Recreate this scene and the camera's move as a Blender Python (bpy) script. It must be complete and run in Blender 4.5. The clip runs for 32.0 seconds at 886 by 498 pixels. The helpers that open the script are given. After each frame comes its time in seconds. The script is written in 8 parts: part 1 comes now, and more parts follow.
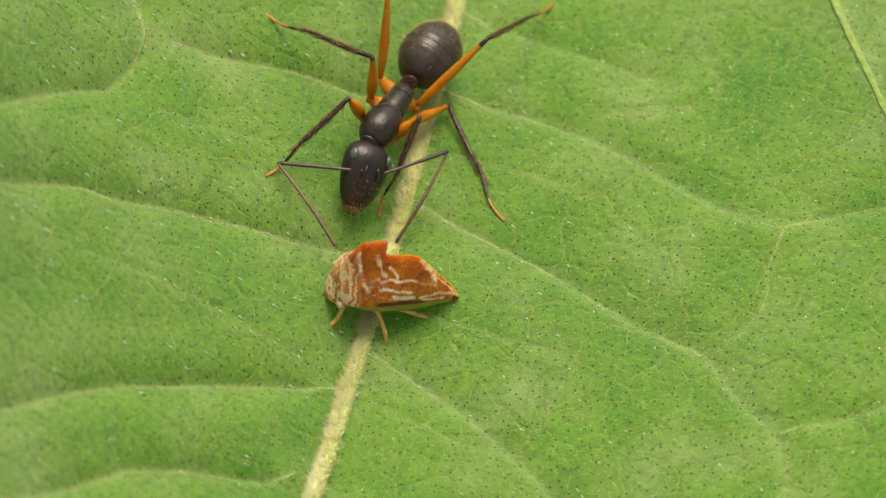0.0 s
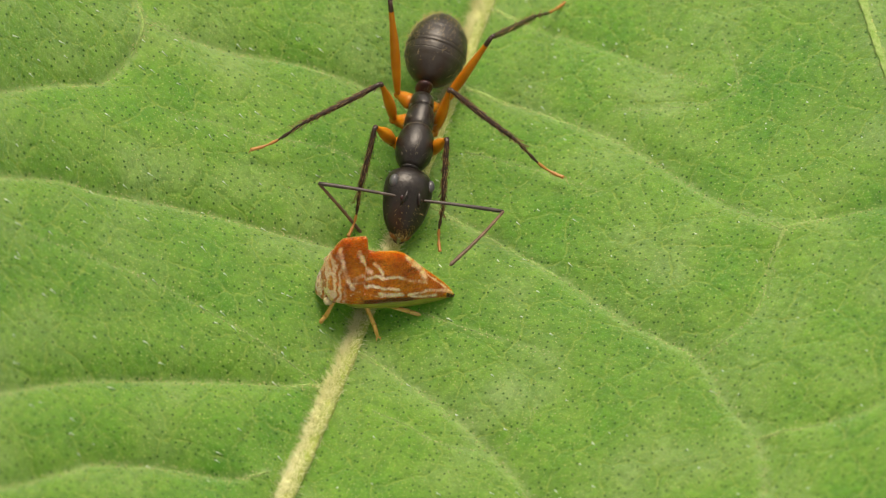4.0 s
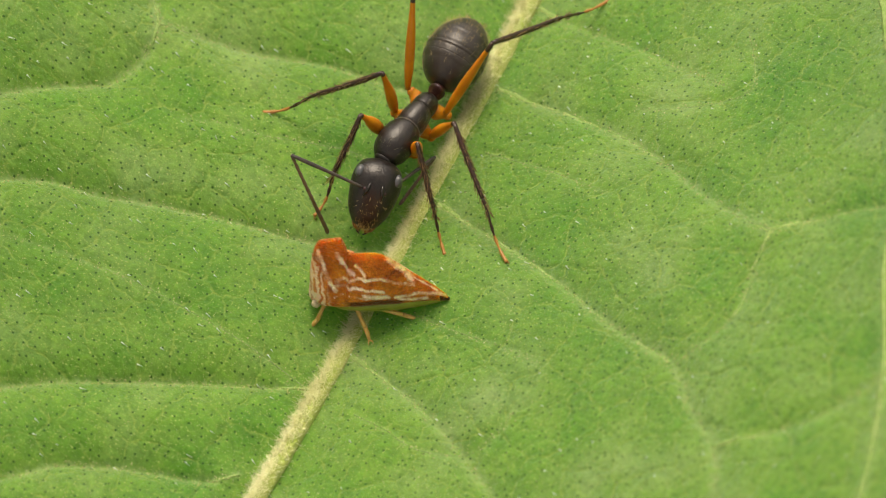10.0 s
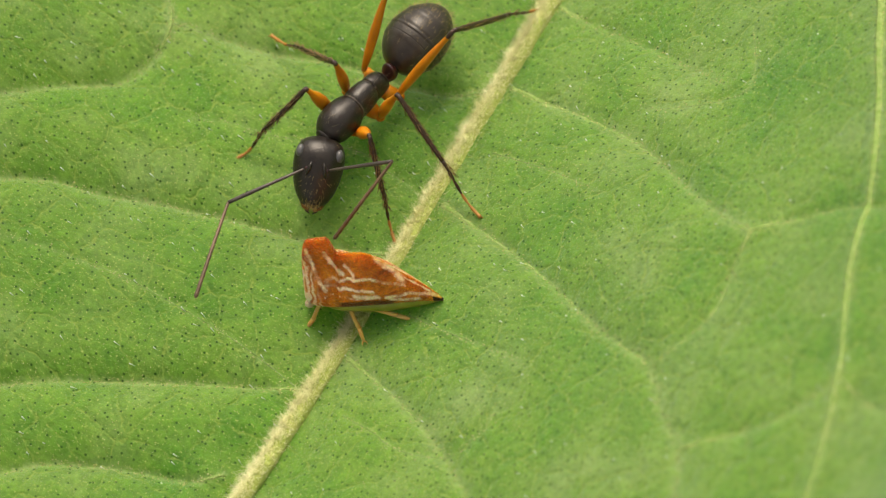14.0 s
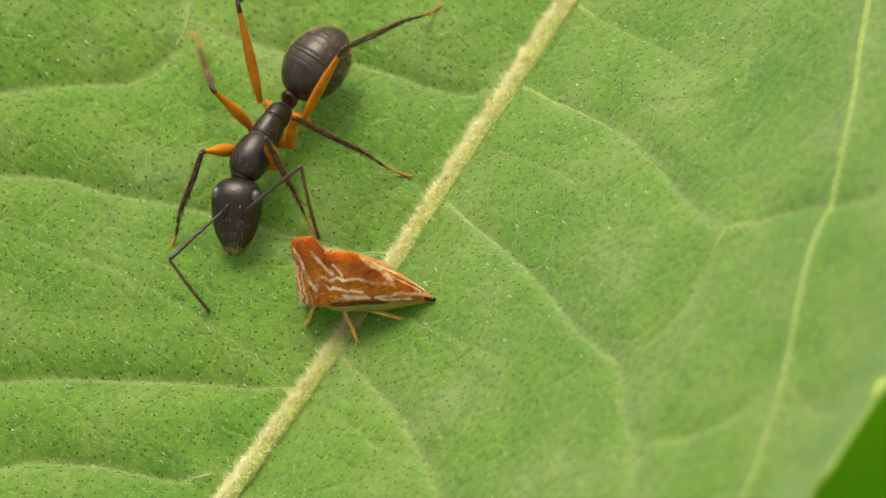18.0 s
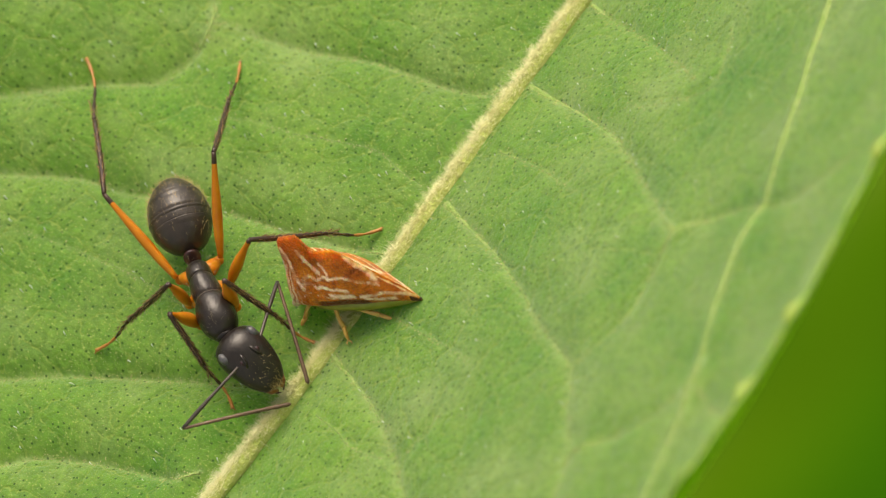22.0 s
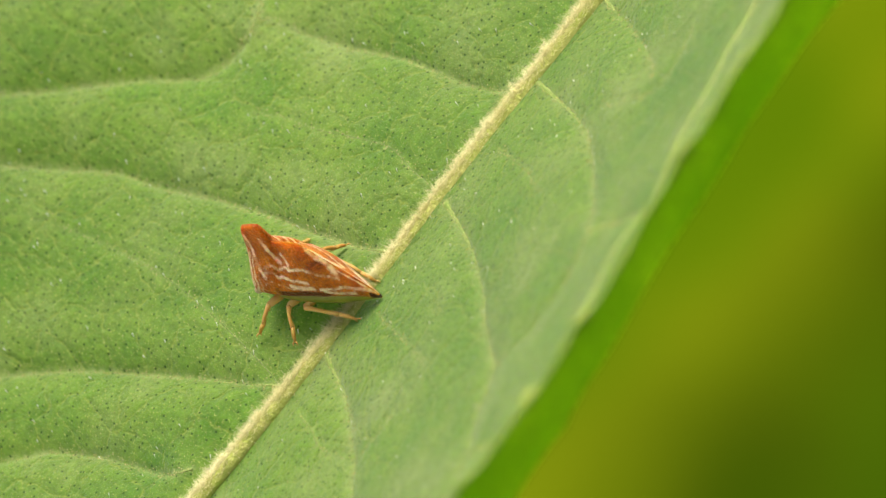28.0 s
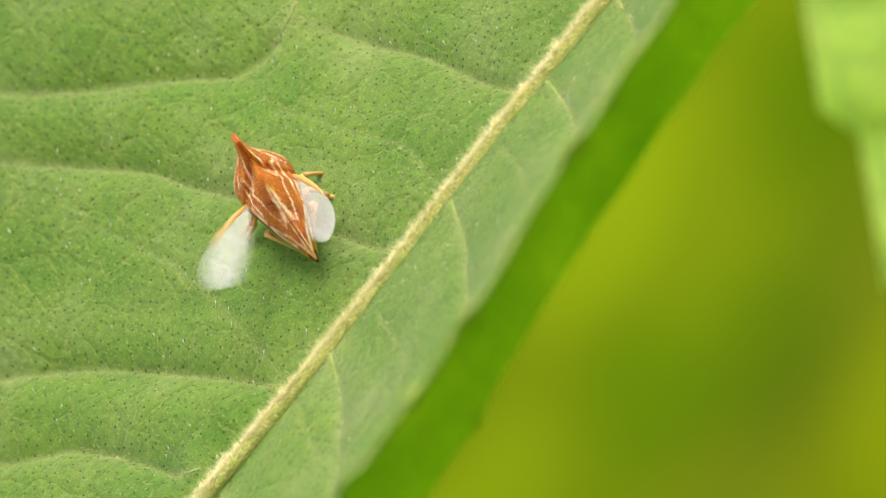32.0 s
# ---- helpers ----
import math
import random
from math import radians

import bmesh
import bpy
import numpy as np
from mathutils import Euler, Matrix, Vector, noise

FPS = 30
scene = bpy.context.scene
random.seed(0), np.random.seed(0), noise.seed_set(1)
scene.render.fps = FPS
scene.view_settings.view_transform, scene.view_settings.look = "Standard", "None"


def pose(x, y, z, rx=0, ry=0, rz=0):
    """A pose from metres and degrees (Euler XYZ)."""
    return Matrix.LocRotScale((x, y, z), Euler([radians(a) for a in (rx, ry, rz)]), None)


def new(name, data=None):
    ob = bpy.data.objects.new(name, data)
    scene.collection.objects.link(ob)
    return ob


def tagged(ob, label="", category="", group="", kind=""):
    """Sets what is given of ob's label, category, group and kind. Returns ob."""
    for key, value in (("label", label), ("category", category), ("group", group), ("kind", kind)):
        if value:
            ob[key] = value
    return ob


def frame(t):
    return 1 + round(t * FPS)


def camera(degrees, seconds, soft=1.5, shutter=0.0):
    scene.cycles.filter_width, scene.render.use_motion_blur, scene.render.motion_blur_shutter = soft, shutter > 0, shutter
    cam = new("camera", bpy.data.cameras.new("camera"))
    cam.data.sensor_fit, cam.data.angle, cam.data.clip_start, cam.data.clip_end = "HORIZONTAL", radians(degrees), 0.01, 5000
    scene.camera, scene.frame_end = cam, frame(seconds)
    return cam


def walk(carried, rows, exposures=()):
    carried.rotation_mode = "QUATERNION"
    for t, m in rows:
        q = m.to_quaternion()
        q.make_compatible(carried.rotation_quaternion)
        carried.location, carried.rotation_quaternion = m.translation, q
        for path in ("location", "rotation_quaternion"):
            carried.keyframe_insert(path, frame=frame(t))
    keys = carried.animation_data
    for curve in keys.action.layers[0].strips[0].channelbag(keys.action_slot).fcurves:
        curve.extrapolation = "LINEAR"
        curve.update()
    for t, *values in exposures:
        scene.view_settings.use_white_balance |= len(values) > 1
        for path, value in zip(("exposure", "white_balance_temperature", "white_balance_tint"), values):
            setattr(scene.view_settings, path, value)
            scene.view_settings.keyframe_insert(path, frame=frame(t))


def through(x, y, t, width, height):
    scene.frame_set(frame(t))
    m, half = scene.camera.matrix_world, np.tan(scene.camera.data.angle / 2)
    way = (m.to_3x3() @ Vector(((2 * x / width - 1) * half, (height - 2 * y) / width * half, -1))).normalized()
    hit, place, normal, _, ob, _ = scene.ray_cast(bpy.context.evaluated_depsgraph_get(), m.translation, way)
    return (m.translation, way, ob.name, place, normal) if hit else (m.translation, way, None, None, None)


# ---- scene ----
MM = 0.001

# ---- camera: a long close-up lens that swings round the leaf from its front to its side
cam = camera(9, 32.0, soft=1.2, shutter=0.5)
cam.data.dof.use_dof = True
cam.data.dof.aperture_fstop = 58
CAMERA_ROWS = [
    (0, pose(-0.005589, -0.119276, 0.217548, 27.2306, -12.5849, 19.7449)),
    (1, pose(-0.000208, -0.117578, 0.217590, 27.2592, -11.4998, 20.4111)),
    (2, pose(0.009388, -0.113904, 0.218113, 27.1856, -9.4536, 21.6076)),
    (3, pose(0.020267, -0.108938, 0.219564, 26.9139, -7.0256, 22.9998)),
    (3.5, pose(0.025118, -0.106392, 0.220148, 26.7614, -5.9035, 23.6173)),
    (5.5, pose(0.045319, -0.096689, 0.220245, 26.6774, -1.2987, 26.0814)),
    (6, pose(0.051120, -0.093713, 0.220052, 26.6789, 0.0653, 26.7728)),
    (7, pose(0.062084, -0.087832, 0.218655, 26.7910, 2.6738, 28.1099)),
    (8, pose(0.070045, -0.083274, 0.217168, 26.9107, 4.6234, 29.0943)),
    (9, pose(0.075278, -0.080359, 0.215781, 27.0728, 5.8864, 29.7870)),
    (10, pose(0.083161, -0.076070, 0.214170, 27.3107, 7.7921, 30.7944)),
    (11, pose(0.091747, -0.071237, 0.211308, 27.7117, 9.9002, 31.9824)),
    (12, pose(0.096077, -0.067710, 0.209816, 27.7417, 11.0930, 32.6393)),
    (13, pose(0.102913, -0.063064, 0.207943, 27.9276, 12.8655, 33.6217)),
    (14, pose(0.109460, -0.059458, 0.205342, 28.3957, 14.4619, 34.6227)),
    (14.5, pose(0.112784, -0.057502, 0.203699, 28.6752, 15.2845, 35.1935)),
    (16.5, pose(0.123363, -0.049170, 0.198910, 29.1607, 18.2373, 36.9686)),
    (17, pose(0.126756, -0.046409, 0.197177, 29.3543, 19.2048, 37.5796)),
    (18, pose(0.132790, -0.041813, 0.193590, 29.8506, 20.9078, 38.6909)),
    (19, pose(0.140795, -0.035508, 0.189123, 30.4993, 23.1662, 40.1967)),
    (20, pose(0.147292, -0.029922, 0.185283, 31.0470, 25.0523, 41.5304)),
    (21, pose(0.153374, -0.024230, 0.181431, 31.5380, 26.9387, 42.7764)),
    (22, pose(0.159749, -0.017685, 0.175995, 32.2468, 29.1006, 44.2990)),
    (23, pose(0.165663, -0.011848, 0.170747, 33.1366, 30.9772, 45.9565)),
    (24, pose(0.169435, -0.007395, 0.166675, 33.7263, 32.3736, 47.1034)),
    (25, pose(0.173489, -0.001531, 0.162077, 34.3356, 33.9970, 48.5684)),
    (25.5, pose(0.176034, 0.002766, 0.158821, 34.6570, 35.2027, 49.4813)),
    (27.5, pose(0.186256, 0.016053, 0.144367, 37.3798, 39.3541, 53.7425)),
    (28, pose(0.187720, 0.018309, 0.142574, 37.6412, 40.0201, 54.2742)),
    (29, pose(0.191427, 0.023702, 0.136623, 38.8640, 41.6618, 56.1049)),
    (30, pose(0.194963, 0.029339, 0.129104, 40.5251, 43.4349, 58.3422)),
    (31, pose(0.197008, 0.032684, 0.123969, 41.6970, 44.5825, 59.7973)),
    (32, pose(0.198129, 0.035504, 0.120377, 42.5031, 45.4845, 60.9448)),
]
walk(cam, CAMERA_ROWS, ((0, 0.50, 6500, 10), (18, 0.54, 6500, 10), (24, 0.60, 6500, 14), (30, 0.68, 6500, 18), (32, 0.69, 6500, 18)))

# ---- light: a bright overcast sky with a very soft sun
SUN_ELEVATION, SUN_TURN = 58, -27
scene.view_settings.exposure = 0.54
sky_world = bpy.data.worlds.new("sky")
scene.world = sky_world
sky_world.use_nodes = True
wn = sky_world.node_tree.nodes
sky = wn.new("ShaderNodeTexSky")
sky.sky_type, sky.sun_disc = "NISHITA", False
sky.sun_elevation, sky.sun_rotation = radians(SUN_ELEVATION), radians(SUN_TURN)
sky.dust_density, sky.ozone_density = 3.0, 0.6
wn["Background"].inputs["Strength"].default_value = 0.14
cloud = wn.new("ShaderNodeHueSaturation")
cloud.inputs["Saturation"].default_value = 0.28
sky_world.node_tree.links.new(sky.outputs[0], cloud.inputs["Color"])
sky_world.node_tree.links.new(cloud.outputs[0], wn["Background"].inputs["Color"])
sun_data = bpy.data.lights.new("sun", "SUN")
sun_data.energy, sun_data.angle, sun_data.color = 2.4, radians(32), (1.0, 0.96, 0.88)
sun = new("sun", sun_data)
sun.rotation_euler = (radians(90 - SUN_ELEVATION), 0, radians(180 - SUN_TURN))


# ---- materials
def material(name, rough=0.5, spec=0.5):
    m = bpy.data.materials.new(name)
    m.use_nodes = True
    b = m.node_tree.nodes["Principled BSDF"]
    b.inputs["Roughness"].default_value = rough
    b.inputs["Specular IOR Level"].default_value = spec
    return m, m.node_tree.nodes, m.node_tree.links, b


def ramp(n, l, fac, stops):
    r = n.new("ShaderNodeValToRGB")
    e = r.color_ramp.elements
    e[0].position, e[0].color = stops[0][0], (*stops[0][1], 1)
    e[1].position, e[1].color = stops[-1][0], (*stops[-1][1], 1)
    for p, c in stops[1:-1]:
        x = e.new(p)
        x.color = (*c, 1)
    l.new(fac, r.inputs[0])
    return r.outputs[0]


def noise_tex(n, l, coord, scale, detail=4.0, rough=0.55):
    t = n.new("ShaderNodeTexNoise")
    t.inputs["Scale"].default_value, t.inputs["Detail"].default_value, t.inputs["Roughness"].default_value = scale, detail, rough
    l.new(coord, t.inputs["Vector"])
    return t.outputs[0]


def mix(n, l, fac, a, b, kind="MIX"):
    m = n.new("ShaderNodeMix")
    m.data_type, m.blend_type = "RGBA", kind
    for socket, value in ((m.inputs[0], fac), (m.inputs[6], a), (m.inputs[7], b)):
        if hasattr(value, "is_linked"):
            l.new(value, socket)
        elif isinstance(value, tuple):
            socket.default_value = (*value, 1)
        else:
            socket.default_value = value
    return m.outputs[2]


def bump(n, l, b, height, strength, distance):
    k = n.new("ShaderNodeBump")
    k.inputs["Strength"].default_value, k.inputs["Distance"].default_value = strength, distance
    l.new(height, k.inputs["Height"])
    l.new(k.outputs[0], b.inputs["Normal"])


def plain(name, c1, c2, rough, scale, spec=0.5, relief=0.0, size=0.00005):
    m, n, l, b = material(name, rough, spec)
    co = n.new("ShaderNodeTexCoord").outputs["Object"]
    f = noise_tex(n, l, co, scale)
    l.new(ramp(n, l, f, [(0.3, c1), (0.7, c2)]), b.inputs["Base Color"])
    if relief:
        bump(n, l, b, noise_tex(n, l, co, scale * 4), relief, size)
    return m


def leaf_material(name, c_low, c_mid, c_high, vein, dots, sheen, through, share):
    m, n, l, b = material(name, 0.52, 0.3)
    co = n.new("ShaderNodeTexCoord").outputs["Object"]
    flat = n.new("ShaderNodeVectorMath")
    flat.operation = "MULTIPLY"
    l.new(co, flat.inputs[0])
    flat.inputs[1].default_value = (1, 1, 0)
    co2 = flat.outputs[0]
    patches = noise_tex(n, l, co2, 210, 4)
    grain = noise_tex(n, l, co2, 2600, 6, 0.75)
    col = ramp(n, l, patches, [(0.3, c_low), (0.5, c_mid), (0.72, c_high)])
    clouds = noise_tex(n, l, co2, 620, 3, 0.6)
    col = mix(n, l, 0.4, col, ramp(n, l, clouds, [(0.36, (0.36, 0.42, 0.34)), (0.64, (0.62, 0.57, 0.62))]), "OVERLAY")
    col = mix(n, l, 0.6, col, ramp(n, l, grain, [(0.34, (0.25, 0.26, 0.25)), (0.66, (0.76, 0.75, 0.76))]), "OVERLAY")
    broad = noise_tex(n, l, co2, 75, 2, 0.5)
    col = mix(n, l, 0.5, col, ramp(n, l, broad, [(0.38, (0.42, 0.46, 0.48)), (0.62, (0.56, 0.57, 0.5))]), "OVERLAY")
    speck = noise_tex(n, l, co2, 9000, 1)
    col = mix(n, l, ramp(n, l, speck, [(0.63, (0, 0, 0)), (0.72, (0.65, 0.65, 0.65))]), col, (0.55, 0.53, 0.14))
    # fine net of veinlets
    warp = n.new("ShaderNodeVectorMath")
    warp.operation = "ADD"
    l.new(co2, warp.inputs[0])
    wn2 = n.new("ShaderNodeTexNoise")
    wn2.inputs["Scale"].default_value, wn2.inputs["Detail"].default_value = 1100, 4
    l.new(co2, wn2.inputs["Vector"])
    sc = n.new("ShaderNodeVectorMath")
    sc.operation = "SCALE"
    sc.inputs["Scale"].default_value = 0.0009
    l.new(wn2.outputs["Color"], sc.inputs[0])
    l.new(sc.outputs[0], warp.inputs[1])
    nets = []
    for scale, width in ((470, 0.036), (1400, 0.05), (470, 0.16)):
        v = n.new("ShaderNodeTexVoronoi")
        v.voronoi_dimensions, v.feature = "2D", "DISTANCE_TO_EDGE"
        v.inputs["Scale"].default_value = scale
        l.new(warp.outputs[0], v.inputs["Vector"])
        mr = n.new("ShaderNodeMapRange")
        mr.inputs["From Max"].default_value = width
        mr.inputs["To Min"].default_value, mr.inputs["To Max"].default_value = 1, 0
        l.new(v.outputs["Distance"], mr.inputs["Value"])
        broken = n.new("ShaderNodeMath")
        broken.operation = "MULTIPLY"
        l.new(mr.outputs[0], broken.inputs[0])
        l.new(ramp(n, l, noise_tex(n, l, co2, 2400, 3), [(0.4, (0.25, 0.25, 0.25)), (0.6, (1, 1, 1))]), broken.inputs[1])
        nets.append(broken.outputs[0])
    for net, amount, tint in ((nets[2], 0.5, (0.08, 0.19, 0.008)), (nets[0], 0.55, vein), (nets[1], 0.3, vein)):
        k = n.new("ShaderNodeMath")
        k.operation = "MULTIPLY"
        l.new(net, k.inputs[0])
        k.inputs[1].default_value = amount
        col = mix(n, l, k.outputs[0], col, tint)
    near = n.new("ShaderNodeAttribute")
    near.attribute_name = "near_vein"
    band = n.new("ShaderNodeMath")
    band.operation = "MULTIPLY"
    l.new(near.outputs["Fac"], band.inputs[0])
    l.new(ramp(n, l, noise_tex(n, l, co2, 3600, 4, 0.7), [(0.4, (0.12, 0.12, 0.12)), (0.6, (0.72, 0.72, 0.72))]), band.inputs[1])
    col = mix(n, l, band.outputs[0], col, (0.38, 0.44, 0.17))
    if dots:
        v = n.new("ShaderNodeTexVoronoi")
        v.voronoi_dimensions = "2D"
        v.inputs["Scale"].default_value = 1750
        v.inputs["Randomness"].default_value = 0.85
        l.new(co2, v.inputs["Vector"])
        mr = n.new("ShaderNodeMapRange")
        mr.inputs["From Min"].default_value, mr.inputs["From Max"].default_value = 0.062, 0.108
        mr.inputs["To Min"].default_value, mr.inputs["To Max"].default_value = dots, 0
        l.new(v.outputs["Distance"], mr.inputs["Value"])
        col = mix(n, l, mr.outputs[0], col, (0.016, 0.052, 0.005))
        bare = n.new("ShaderNodeMath")
        bare.operation = "MULTIPLY_ADD"
        l.new(mr.outputs[0], bare.inputs[0])
        bare.inputs[1].default_value, bare.inputs[2].default_value = -sheen, sheen
        l.new(bare.outputs[0], b.inputs["Sheen Weight"])
    l.new(col, b.inputs["Base Color"])
    b.inputs["Sheen Tint"].default_value = (0.97, 1.0, 0.86, 1)
    hsum = n.new("ShaderNodeMath")
    hsum.operation = "MULTIPLY_ADD"
    l.new(nets[2], hsum.inputs[0])
    hsum.inputs[1].default_value = -0.58
    l.new(grain, hsum.inputs[2])
    bump(n, l, b, hsum.outputs[0], 0.9, 0.00014)
    # light passes through the blade
    tr = n.new("ShaderNodeBsdfTranslucent")
    l.new(mix(n, l, 0.35, mix(n, l, 1.0, col, (2.2, 2.2, 1.0), "MULTIPLY"), through), tr.inputs["Color"])
    ms = n.new("ShaderNodeMixShader")
    ms.inputs[0].default_value = share
    l.new(b.outputs[0], ms.inputs[1])
    l.new(tr.outputs[0], ms.inputs[2])
    l.new(ms.outputs[0], n["Material Output"].inputs["Surface"])
    return m


LEAF = leaf_material("leaf_pale_side", (0.086, 0.227, 0.004), (0.154, 0.272, 0.020), (0.240, 0.322, 0.078), (0.40, 0.45, 0.07), 0.88, 0.3, (0.4, 0.7, 0.03), 0.34)
LEAF_PALE = leaf_material("leaf_bright_side", (0.40, 0.52, 0.10), (0.46, 0.58, 0.13), (0.52, 0.62, 0.18), (0.5, 0.6, 0.2), 0.0, 0.0, (0.8, 1.0, 0.2), 0.6)
LEAF_BACK = leaf_material("leaf_deep_side", (0.14, 0.24, 0.007), (0.18, 0.29, 0.011), (0.22, 0.33, 0.016), (0.26, 0.36, 0.03), 0.0, 0.0, (0.85, 1.0, 0.2), 0.75)
RIM = plain("margin_rim", (0.15, 0.27, 0.012), (0.27, 0.35, 0.03), 0.5, 900)
VEIN = plain("vein", (0.17, 0.28, 0.035), (0.32, 0.38, 0.11), 0.7, 4200, 0.2, 1.0, 0.00008)
GLAND = plain("margin_gland", (0.26, 0.36, 0.03), (0.40, 0.43, 0.05), 0.5, 900)
GRAIN = plain("vein_grain", (0.42, 0.40, 0.07), (0.62, 0.56, 0.18), 0.5, 900)
MIDRIB = plain("midrib", (0.34, 0.40, 0.06), (0.48, 0.47, 0.12), 0.65, 1700, 0.3, 0.9, 0.00016)
HAIR = plain("leaf_hair", (0.62, 0.59, 0.2), (0.82, 0.77, 0.38), 0.5, 400)
SILK = plain("silky_hair", (0.58, 0.66, 0.34), (0.78, 0.82, 0.52), 0.5, 400, 0.3)
BLACK = plain("black_shell", (0.007, 0.005, 0.004), (0.022, 0.016, 0.011), 0.34, 2600, 0.5, 0.6, 0.00003)
DARK = plain("dark_leg", (0.014, 0.007, 0.004), (0.05, 0.02, 0.009), 0.36, 1600, 0.5, 0.7, 0.00004)
ORANGE = plain("orange_leg", (0.38, 0.115, 0.002), (0.54, 0.19, 0.004), 0.4, 900, 0.4)
EYE = plain("eye", (0.05, 0.046, 0.042), (0.10, 0.095, 0.088), 0.32, 4000)

PETIOLE = plain("petiole_shell", (0.02, 0.006, 0.004), (0.05, 0.014, 0.008), 0.4, 1500)
GASTER = plain("gaster_shell", (0.014, 0.010, 0.007), (0.042, 0.031, 0.020), 0.37, 1100, 0.5, 0.6, 0.00003)
SEAM = plain("pale_seam", (0.10, 0.07, 0.045), (0.2, 0.15, 0.1), 0.35, 2500)
MANDIBLE = plain("amber_jaw", (0.05, 0.014, 0.004), (0.34, 0.12, 0.015), 0.35, 2500)
FEELER = plain("feeler", (0.075, 0.042, 0.022), (0.17, 0.098, 0.05), 0.5, 1500)
SCAPE_SHELL = plain("scape_shell", (0.03, 0.022, 0.016), (0.08, 0.06, 0.045), 0.42, 1800)
BRISTLE = plain("brown_bristle", (0.16, 0.08, 0.025), (0.34, 0.19, 0.07), 0.4, 900)
DOWN = plain("pale_down", (0.16, 0.12, 0.06), (0.34, 0.26, 0.14), 0.4, 900)
GOLD = plain("golden_hair", (0.35, 0.22, 0.06), (0.55, 0.38, 0.14), 0.4, 900)
ORANGE_FOOT = plain("orange_foot", (0.28, 0.105, 0.01), (0.42, 0.18, 0.024), 0.45, 900)
AMBER = plain("amber_leg", (0.48, 0.26, 0.04), (0.66, 0.42, 0.12), 0.45, 900, 0.4, 0.3)
CREAM = plain("cream", (0.34, 0.22, 0.09), (0.62, 0.48, 0.27), 0.4, 5200)
BELLY = plain("belly", (0.16, 0.18, 0.008), (0.30, 0.28, 0.03), 0.4, 1000)

for shell in (BLACK, GASTER, EYE, DARK, SCAPE_SHELL, FEELER, BRISTLE):
    shell.node_tree.nodes["Principled BSDF"].inputs["Specular Tint"].default_value = (1.0, 0.88, 0.74, 1)
for amber in (ORANGE, AMBER):
    shell = amber.node_tree.nodes["Principled BSDF"]
    shell.inputs["Specular Tint"].default_value = (1.0, 0.82, 0.6, 1)
    shell.inputs["Subsurface Weight"].default_value = 0.3
    shell.inputs["Subsurface Radius"].default_value, shell.inputs["Subsurface Scale"].default_value = (1.0, 0.4, 0.1), 0.0003


